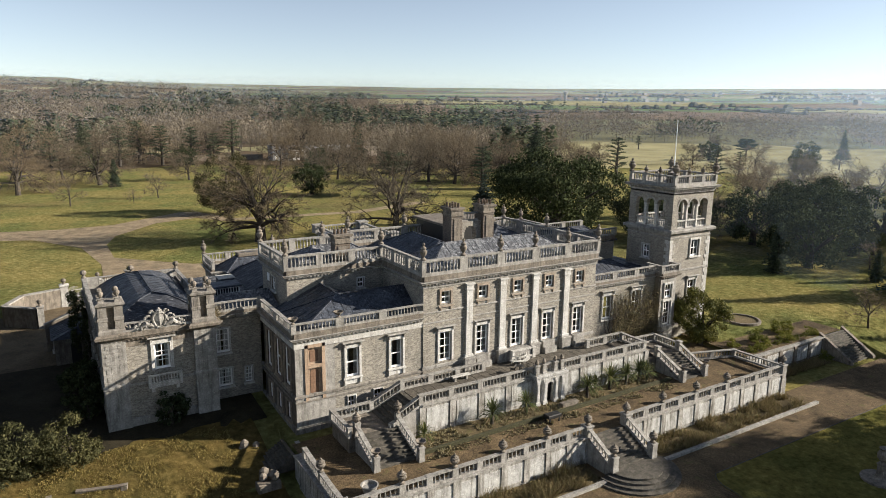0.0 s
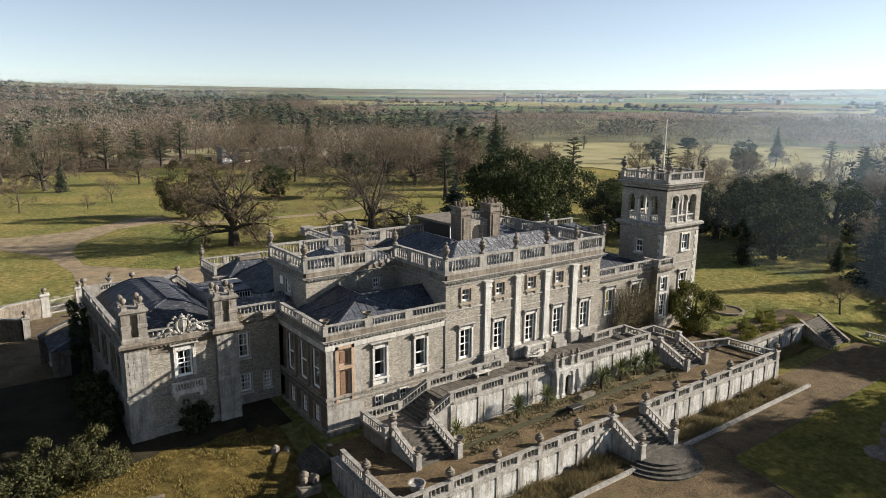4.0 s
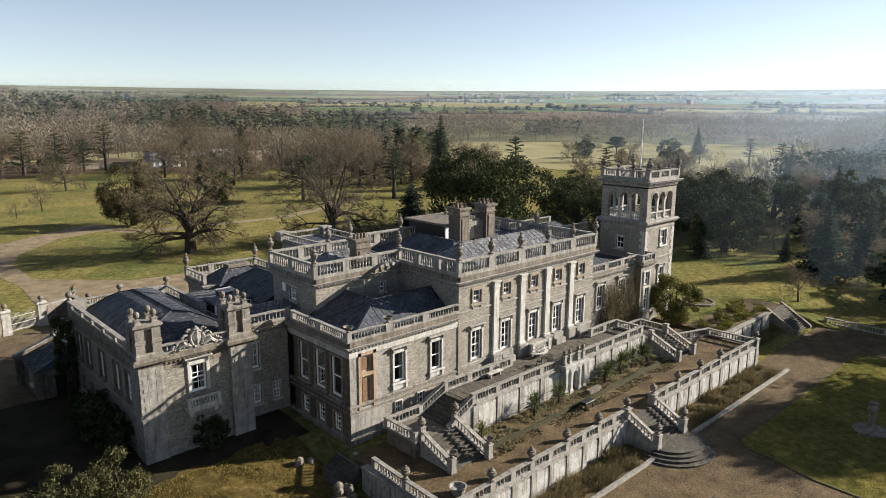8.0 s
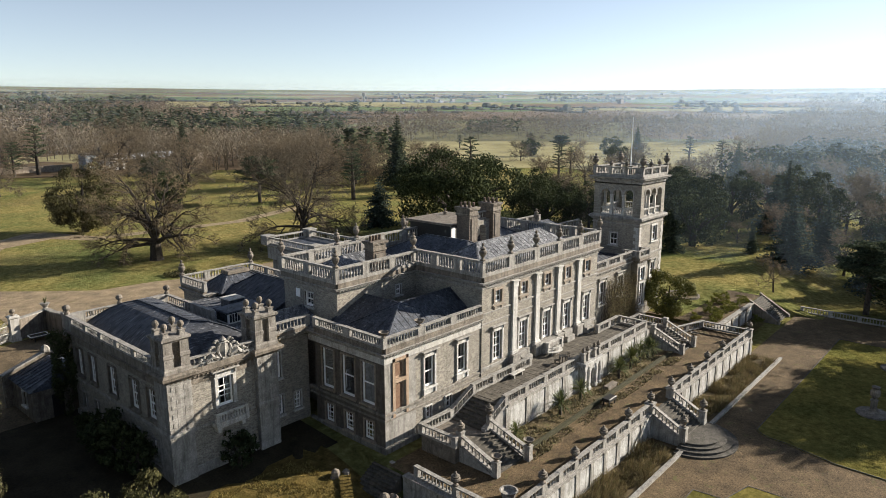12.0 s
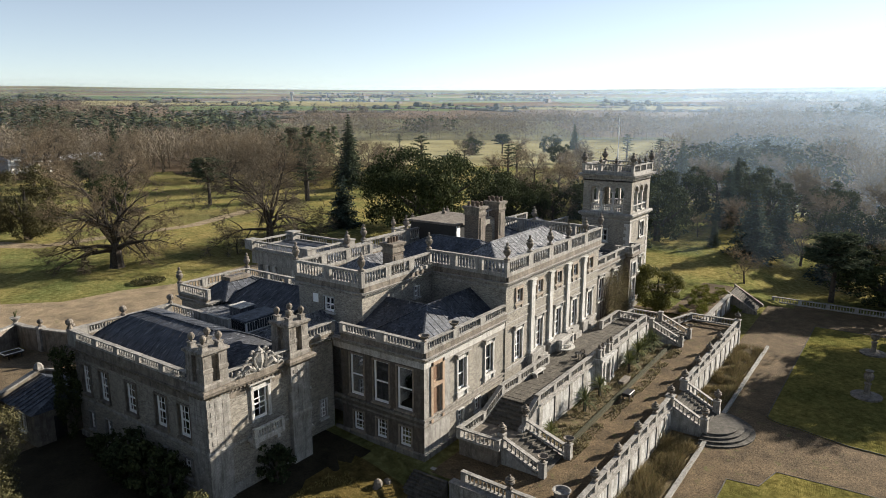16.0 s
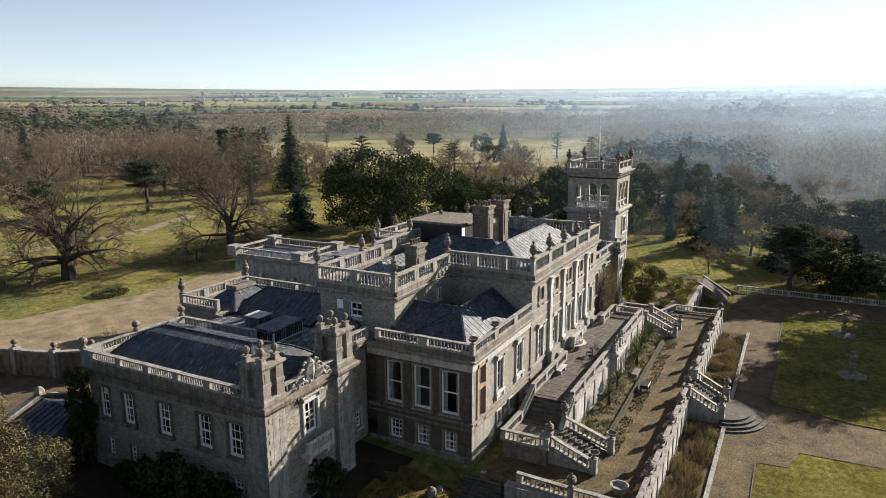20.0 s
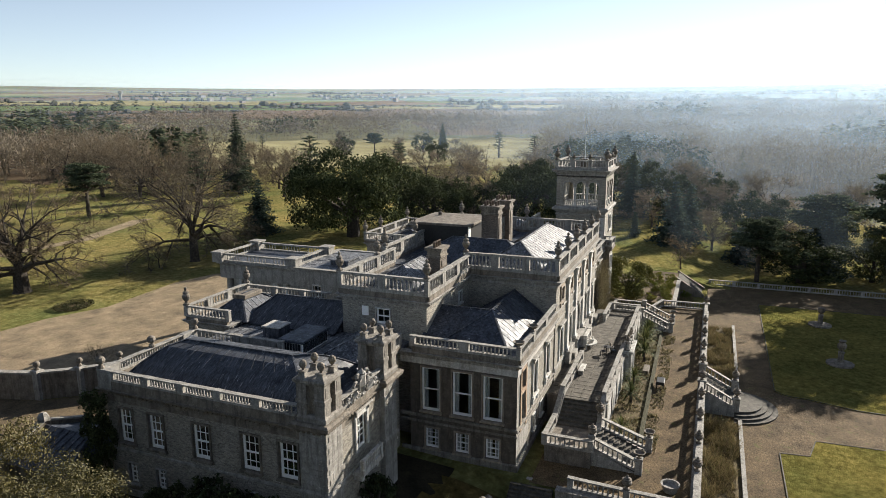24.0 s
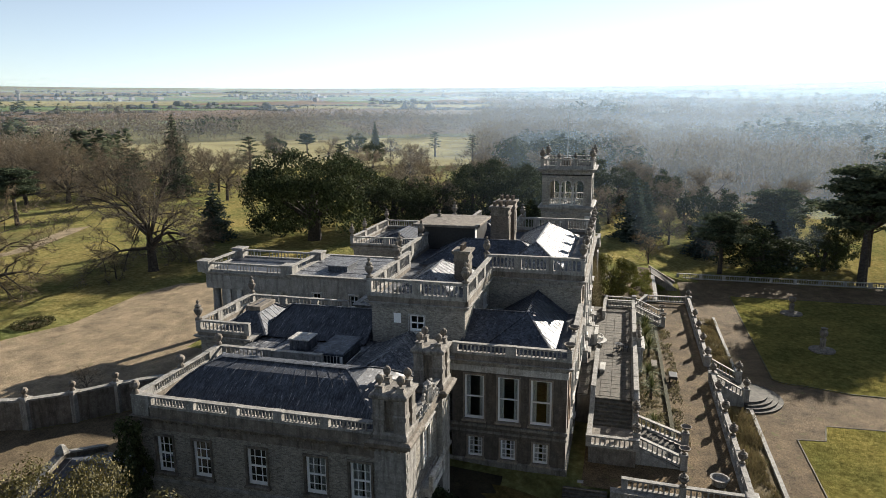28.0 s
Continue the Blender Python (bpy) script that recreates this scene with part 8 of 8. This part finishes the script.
for k in range(30):
    a, t = rng.uniform(0, 6.28), rng.uniform(0.1, 1.3)
    d = Vector((math.cos(a) * math.sin(t), math.sin(a) * math.sin(t), math.cos(t)))
    o = Vector((10.9, 106.8, 3.85))
    s = Vector((-math.sin(a), math.cos(a), 0)) * 0.04
    b.add([tuple(o - s), tuple(o + s), tuple(o + d * rng.uniform(0.7, 1.1))], [(0, 1, 2)])
part("leaves", b, SPIKE, yp)
hut = thing("yard_lodge", (3.4, 81.5, PARK), "small gabled stone lodge with a lead roof in the yard", "lodge")
wl = Face("x", 0.4, -1)
wall(hut, wl, 78.9, 84.3, PARK - 0.3, 3.4, [(80.5, 81.4, 1.6, 3.0)], STONE_DK)
window(hut, wl, 80.5, 81.4, 1.6, 3.0, 2, 3, 0.1, False, True)
ws = Face("y", 78.9, -1)
wall(hut, ws, 0.4, 3.6, PARK - 0.3, 3.4, [(1.9, 2.9, PARK, 2.7)], STONE_DK)
part("door", MB().box(1.9, 79.05, PARK, 2.9, 79.12, 2.7), IRON, hut, "dark plank door")
gp = MB()
gp.add([(-0.3, 84.3, PARK), (7.2, 84.3, PARK), (7.2, 84.3, 3.6), (3.5, 84.3, 5.0), (-0.3, 84.3, 3.6), (-0.3, 84.75, PARK), (7.2, 84.75, PARK), (7.2, 84.75, 3.6), (3.5, 84.75, 5.0), (-0.3, 84.75, 3.6)],
       [(0, 1, 2, 3, 4), (9, 8, 7, 6, 5), (4, 3, 8, 9), (3, 2, 7, 8), (0, 4, 9, 5), (1, 6, 7, 2)])
part("gable_wall", gp, STONE_DK, hut)
part("gable_coping", MB().beam((-0.4, 84.5, 3.58), (3.5, 84.5, 5.0), 0.6, 0.14).beam((3.5, 84.5, 5.0), (7.3, 84.5, 3.58), 0.6, 0.14), STONE, hut)
part("finial", MB().lathe([(0.4, 5.0), (0.45, 5.2), (0.3, 5.5), (0.1, 5.65)], 6, (3.5, 84.5, 0)), STONE, hut)
part("roof", MB().add([(0.1, 78.7, 3.4), (0.1, 84.4, 3.4), (3.5, 84.4, 4.7), (3.5, 79.9, 4.7), (6.9, 84.4, 3.4), (6.9, 78.7, 3.4)], [(0, 3, 2, 1), (3, 5, 4, 2), (0, 5, 3)]), LEAD, hut)
b = MB()
for k in range(1, 8):
    y = 79.2 + k * 0.65
    b.beam((0.1, y, 3.42), (3.5, max(y, 80), 4.72), 0.06, 0.05)
part("lead_seaming", b, LEAD, hut, kind="stuff")
cart = thing("hand_cart", (8.6, 103.0, PARK), "pale-framed hand cart standing in the yard", "cart")
for a, b_ in (((7.6, 102.3), (9.6, 102.3)), ((7.6, 103.6), (9.6, 103.6)), ((7.6, 102.3), (7.6, 103.6)), ((9.6, 102.3), (9.6, 103.6))):
    part("rail", MB().beam((*a, 1.15), (*b_, 1.15), 0.07, 0.07), WHITE, cart)
part("bed", MB().box(7.6, 102.3, 0.95, 9.6, 103.6, 1.05), IRON, cart)
for x, y in ((8.0, 102.3), (8.0, 103.6), (9.3, 102.3), (9.3, 103.6)):
    part("leg", MB().box(x - 0.04, y - 0.04, PARK, x + 0.04, y + 0.04, 1.0), IRON, cart)

# west end of the gravel terrace
steps("west_garden_steps", 14.2, 49.2, 16.3, 52.4, -1.35, GARDEN, 8, "+x", "dark stone steps from the terrace to the west lawn")
for y, s in ((47.9, 1.0), (53.7, 0.9)):
    sc = thing("scrolled_stone", (14.8, y, -1.3), "broken pale scrolled stone ornament beside garden steps", "ornament", "stair ornaments")
    rng = random.Random(int(y * 10))
    for k in range(7):
        r = rng.uniform(0.22, 0.42) * s
        b = MB().lathe([(r * 0.5, -r), (r, -r * 0.4), (r * 0.9, r * 0.5), (r * 0.3, r)], 7, (13.6 + rng.uniform(-0.7, 0.7), y + rng.uniform(-0.3, 0.3), -0.9 + rng.uniform(-0.1, 0.7)))
        part("scroll", b, STONE_DK, sc)
    part("base", MB().box(12.7, y - 0.45, -1.6, 14.5, y + 0.45, -0.9, 0.05), STONE_DK, sc)
pot = thing("stone_tub", (19.2, 41.2, GARDEN), "large round stone tub on the gravel", "planter")
part("tub", MB().lathe([(0.45, 0), (0.5, 0.1), (0.62, 0.5), (0.7, 0.62), (0.58, 0.62), (0.5, 0.4), (0.1, 0.38)], 14, (19.2, 41.2, GARDEN)), STONE, pot)
for a, b_ in (((-1.2, 55.2), (-1.2, 52.0)), ((0.8, 53.2), (3.8, 52.4))):
    terrace_balustrade(a, b_, -1.5, 1, label="overgrown fragment of stone balustrade on the bank", pier=0.5, m=STONE_DK)

# things on the paved terrace
be = thing("stone_bench", (33.0, 50.2, UPPER), "long cream stone bench slab on blocks", "bench")
part("seat", MB().box(32.0, 49.95, UPPER + 0.4, 34.0, 50.45, UPPER + 0.5, 0.02), STONE_LT, be)
for x in (32.25, 33.55):
    part("leg", MB().box(x, 50.0, UPPER, x + 0.2, 50.4, UPPER + 0.4), STONE, be)


def garden_chair(x, y, a, m, label):
    th = thing("garden_chair", (0, 0, 0), label, "chair", "terrace chairs")
    part("seat", MB().lathe([(0.26, 0.43), (0.27, 0.46), (0.0, 0.47)], 10), m, th)
    for sx in (-0.2, 0.2):
        for sy in (-0.2, 0.2):
            part("leg", MB().tube([(sx * 1.15, sy * 1.15, 0), (sx, sy, 0.44)], [0.025, 0.025], 5), m, th)
    part("backrest", MB().tube([(-0.26, -0.22, 0.45), (-0.3, -0.28, 0.8), (0, -0.32, 0.95), (0.3, -0.28, 0.8), (0.26, -0.22, 0.45)], [0.03] * 5, 5), m, th)
    for k in range(3):
        part("slat", MB().tube([(-0.14 + 0.14 * k, -0.24, 0.45), (-0.14 + 0.14 * k, -0.31, 0.9)], [0.018, 0.018], 4), m, th)
    th.matrix_basis = pose(x, y, UPPER, 0, 0, a)
    return th


garden_chair(38.3, 49.0, 40, IRON, "dark metal garden chair on the terrace")
garden_chair(39.6, 48.4, 160, IRON, "dark metal garden chair on the terrace")
garden_chair(38.9, 48.0, 250, IRON, "dark metal garden chair on the terrace")
tb = thing("garden_table", (39.0, 48.8, UPPER), "small dark round metal garden table", "table")
part("top", MB().lathe([(0.4, UPPER + 0.7), (0.42, UPPER + 0.73), (0.0, UPPER + 0.74)], 14, (39.0, 48.8, 0)), IRON, tb)
part("stem", MB().tube([(39, 48.8, UPPER), (39, 48.8, UPPER + 0.7)], [0.04, 0.04], 6), IRON, tb)
wb = thing("curved_bench", (40.6, 50.6, UPPER), "faded curved garden bench on the terrace", "bench")
part("seat", MB().sweep([(0, UPPER + 0.42), (0.4, UPPER + 0.42), (0.4, UPPER + 0.47), (0, UPPER + 0.47)], arc(40.6, 51.4, 1.0, 200, 340, 10), False), FADED, wb)
part("backrest", MB().sweep([(0, UPPER + 0.8), (0.05, UPPER + 0.8), (0.05, UPPER + 0.88), (0, UPPER + 0.88)], arc(40.6, 51.4, 1.0, 200, 340, 10), False), FADED, wb)
for x, y in arc(40.6, 51.4, 1.0, 205, 335, 5):
    part("leg", MB().box(x - 0.03, y - 0.03, UPPER, x + 0.03, y + 0.03, UPPER + 0.82), FADED, wb)
ib = thing("iron_trough", (38.6, 43.3, GARDEN), "dark iron trough on legs standing on the gravel", "trough")
part("basin", MB().box(37.9, 42.9, GARDEN + 0.45, 39.4, 43.7, GARDEN + 0.75, 0.05), IRON, ib)
for x in (38.1, 39.2):
    for y in (43.0, 43.6):
        part("leg", MB().box(x - 0.05, y - 0.05, GARDEN, x + 0.05, y + 0.05, GARDEN + 0.45), IRON, ib)
part("stone_seat", MB().box(41.2, 44.7, GARDEN, 43.2, 45.3, GARDEN + 0.45, 0.03), STONE_DK, gd)
hedge = solid("box_edging", MB().beam((25.5, 44.0, GARDEN), (56, 44.4, GARDEN), 0.35, 0.3), simple("clipped_box", (0.045, 0.043, 0.02), 0.95, var=0.5, scale=9, bmp=0.8), "low straggling clipped edging along the border", "hedge", "structure")

# oval clipped bed on the grass beside the sweep
OB = (36.4, 121.5)
oval = thing("oval_bed", (*OB, PARK), "oval bed of low dark clipped hedge on the grass", "planting bed")
rng = random.Random(31)
for ring_, hgt in ((1.0, 0.55), (0.55, 0.4)):
    b = MB()
    for k in range(70 if ring_ == 1.0 else 40):
        a = 6.283 * (k + rng.random()) / (70 if ring_ == 1.0 else 40)
        leaf_cloud(b, (OB[0] + 2.4 * ring_ * math.cos(a), OB[1] + 2.0 * ring_ * math.sin(a), PARK + hgt * 0.5), 0.42, 16, 0.13, rng, 0.8)
    part("hedge", b, LEAF_OLV, oval)
part("soil", MB().poly([(OB[0] + 2.3 * math.cos(k * 0.2618), OB[1] + 1.9 * math.sin(k * 0.2618)) for k in range(24)], PARK + 0.05), SOIL, oval)

# side garden and parterre ornaments
ring = thing("round_bed", (79.5, 52.5, 0.25), "round planted bed with a low dark rim on the gravel", "planting bed")
part("rim", MB().sweep([(0, 0.2), (0.3, 0.2), (0.3, 0.75), (0, 0.75)], arc(79.5, 52.5, 2.1, 360, 15, 23)[::-1]), STONE_DK, ring)
part("soil", MB().poly(arc(79.5, 52.5, 2.1, 0, 345, 23), 0.6), SOIL, ring)
for x, y, hgt in ((58.5, 24.4, 3.0), (74.0, 24.6, 2.6), (59.5, -2.0, 2.8)):
    st = thing("garden_ornament", (x, y, LOW), "weathered grey stone vase on a pedestal in the parterre lawn", "ornament", "parterre ornaments")
    part("base", MB().lathe([(1.5, LOW), (1.5, LOW + 0.25), (1.1, LOW + 0.3), (0.5, LOW + 0.45)], 16, (x, y, 0)), STONE_DK, st)
    part("pedestal", MB().lathe([(0.5, LOW + 0.4), (0.45, LOW + 0.6), (0.38, LOW + 0.7), (0.38, LOW + 1.5), (0.5, LOW + 1.6)], 4, (x, y, 0), True), STONE_DK, st)
    part("vase", MB().lathe([(0.3, LOW + 1.6), (0.15, LOW + 1.75), (0.45, LOW + 2.1), (0.5, LOW + 2.5), (0.3, LOW + hgt - 0.2), (0.42, LOW + hgt)], 12, (x, y, 0)), STONE_DK, st)

# ---- far buildings and fields ----
gh = thing("garden_house", (112, 336, 0.5), "distant grey rendered house with a white gable and chimney", "house")
z = land(112, 336)
part("wall", MB().box(104, 332, z - 0.5, 113, 340, z + 7.5), simple("grey_render", (0.30, 0.33, 0.37), 0.8), gh)
part("wing", MB().box(113, 331.5, z - 0.5, 121, 339, z + 5.5), simple("pale_render", (0.68, 0.66, 0.62), 0.8), gh)
part("roof", MB().box(103.6, 331.6, z + 7.5, 113.2, 340.4, z + 8.0), STONE_DK, gh)
part("roof", MB().box(113, 331, z + 5.5, 121.4, 339.4, z + 6.0), STONE_DK, gh)
part("chimney", MB().box(111.5, 334.5, z + 8, 113.2, 336.5, z + 10.5), STONE_DK, gh)
for x in (105.2, 107.8, 110.4):
    for zz in (1.2, 4.6):
        part("window", MB().box(x, 331.9, z + zz, x + 1.1, 332.0, z + zz + 1.8), WHITE, gh)
for x in (114.2, 116.4, 118.6):
    part("window", MB().box(x, 331.4, z + 1.6, x + 1.0, 331.5, z + 3.8), IRON, gh)
for x0, x1, y, h in ((60, 102, 342, 3.0), (122, 150, 338, 3.2), (150, 168, 345, 5.5)):
    z = land((x0 + x1) / 2, y)
    solid("walled_garden", MB().box(x0, y, z - 1, x1, y + 0.6, z + h), STONE_TAN, "long old brick garden wall among the trees", "wall", "structure")
z = land(140, 360)
gl = thing("garden_range", (140, 362, z), "long low pale-roofed garden building", "building")
part("wall", MB().box(124, 356, z - 0.5, 158, 364, z + 3.2), STONE_TAN, gl)
part("roof", MB().add([(123.5, 355.5, z + 3.2), (158.5, 355.5, z + 3.2), (158.5, 360, z + 6), (123.5, 360, z + 6), (123.5, 364.5, z + 3.2), (158.5, 364.5, z + 3.2)], [(0, 1, 2, 3), (3, 2, 5, 4), (0, 3, 4), (1, 5, 2)]), simple("pale_slate", (0.35, 0.36, 0.38), 0.6), gl)


def field(a0, a1, d0, d1, m, label, lift=0.5):
    """A far field draped on the land, between two bearings and two distances from the house."""
    mb = MB()
    na, nd = 24, 10
    for j in range(nd + 1):
        for i in range(na + 1):
            a = radians(a0 + (a1 - a0) * i / na)
            wob = 1 + 0.05 * noise.noise(Vector((i * 0.4, j * 0.2, d0)))
            d = (d0 + (d1 - d0) * j / nd) * wob
            x, y = 30 + d * math.cos(a), 60 + d * math.sin(a)
            mb.v.append((x, y, land(x, y) + lift))
    mb.f = [(j * (na + 1) + i, (j + 1) * (na + 1) + i, (j + 1) * (na + 1) + i + 1, j * (na + 1) + i + 1) for j in range(nd) for i in range(na)]
    return solid("field", mb, m, label, "field", "structure")


PLOUGH = simple("ploughed_soil", (0.17, 0.125, 0.092), 0.95, var=0.2, scale=0.02, spec=0.0)
STRAW = simple("pale_pasture", (0.27, 0.245, 0.135), 0.95, var=0.25, scale=0.03, spec=0.0)
CROP = simple("green_crop", (0.13, 0.17, 0.08), 0.95, var=0.2, scale=0.02, spec=0.0)
field(11, 50, 262, 500, STRAW, "pale straw-coloured pasture with scattered trees", 0.25)
field(17, 54, 790, 1060, PLOUGH, "broad brown ploughed field")
field(22, 58, 1090, 1300, CROP, "green winter crop in a far field", 0.8)
field(10, 30, 1080, 1250, STRAW, "far pale stubble field", 1.0)
field(36, 64, 1360, 1650, STRAW, "far pale stubble field", 1.0)
field(58, 78, 1700, 2100, CROP, "green winter crop in a far field", 1.4)
field(15, 40, 1700, 2000, CROP, "green winter crop in a far field", 1.4)
LITTER = simple("leaf_litter", (0.10, 0.075, 0.05), 0.95, var=0.35, scale=0.06, spec=0.0)
field(62, 140, 262, 1750, LITTER, "brown leaf litter under the bare woods", 0.2)
field(-42, 10, 175, 1500, LITTER, "brown leaf litter under the valley woods", 0.2)
field(50, 62, 240, 760, LITTER, "brown leaf litter under the bare woods", 0.2)
field(68, 92, 345, 400, STRAW, "dry meadow behind the walled garden", 0.4)
rng = random.Random(12)
mb = MB()
for k in range(46):
    a = radians(rng.choice((rng.gauss(33, 5), rng.gauss(24, 4), rng.gauss(44, 3), rng.gauss(-2, 8))))
    d = rng.uniform(1500, 3000)
    x, y = 30 + d * math.cos(a), 60 + d * math.sin(a)
    w, h = rng.uniform(5, 12), rng.uniform(5, 9)
    z = land(x, y)
    mb.box(x - w, y - w * 0.6, z - 2, x + w, y + w * 0.6, z + h)
solid("far_village", mb, simple("far_walls", (0.20, 0.185, 0.175), 0.9), "scattered pale houses of a far village", "buildings", "stuff")
wt = thing("water_tower", (1127, 1273, land(1127, 1273)), "white water tower on the far skyline", "tower")
z = land(1127, 1273)
part("shaft", MB().lathe([(3.5, z - 2), (2.5, z + 12), (2.5, z + 17)], 10, (1127, 1273, 0)), STONE, wt)
part("tank", MB().lathe([(3, z + 15), (5, z + 17), (5, z + 22), (1.5, z + 23)], 12, (1127, 1273, 0)), STONE, wt)


def hedgerows():
    """Lines of far hedges and field trees."""
    rs = random.Random(21)
    mb = MB()
    for k in range(75):
        a = rs.uniform(-30, 100)
        d = rs.uniform(750, 3300)
        x, y = 30 + d * math.cos(radians(a)), 60 + d * math.sin(radians(a))
        t = radians(a + rs.choice((90, 90, 90, 20)) + rs.uniform(-20, 20))
        n = rs.randint(14, 45)
        for q in range(n):
            px, py = x + math.cos(t) * q * 9, y + math.sin(t) * q * 9
            z = land(px, py)
            r = rs.uniform(5, 9)
            h = rs.uniform(2, 5) if rs.random() < 0.8 else rs.uniform(6, 10)
            for c in range(1):
                ox, oy = rs.uniform(-5, 5), rs.uniform(-5, 5)
                mb.lathe([(r * 0.5, -1), (r, h * 0.35), (r * 0.75, h * 0.75), (r * 0.2, h * rs.uniform(0.9, 1.1))], 5, (px + ox, py + oy, z))
    solid("hedgerows", mb, simple("far_hedge", (0.085, 0.085, 0.065), 0.95, var=0.4, scale=0.05), "far hedgerows and copses between the fields", "hedges", "stuff")


hedgerows()


def bank():
    """Rough tussocky grass on the western bank, draped on the land."""
    xs = [-60 + 1.5 * k for k in range(51)]
    ys = [-20 + 1.5 * k for k in range(53)]
    mb = MB()
    mb.v = [(min(x, 16.1), y, land(min(x, 16.1), y) + 0.04 + 0.05 * noise.noise(Vector((x * 0.9, y * 0.9, 0)))) for y in ys for x in xs]
    n = len(xs)
    mb.f = [(j * n + i, j * n + i + 1, (j + 1) * n + i + 1, (j + 1) * n + i) for j in range(len(ys) - 1) for i in range(n - 1)]
    solid("grass_bank", mb, BANK, "rough tan and olive grass bank below the house", "ground", "structure")


bank()
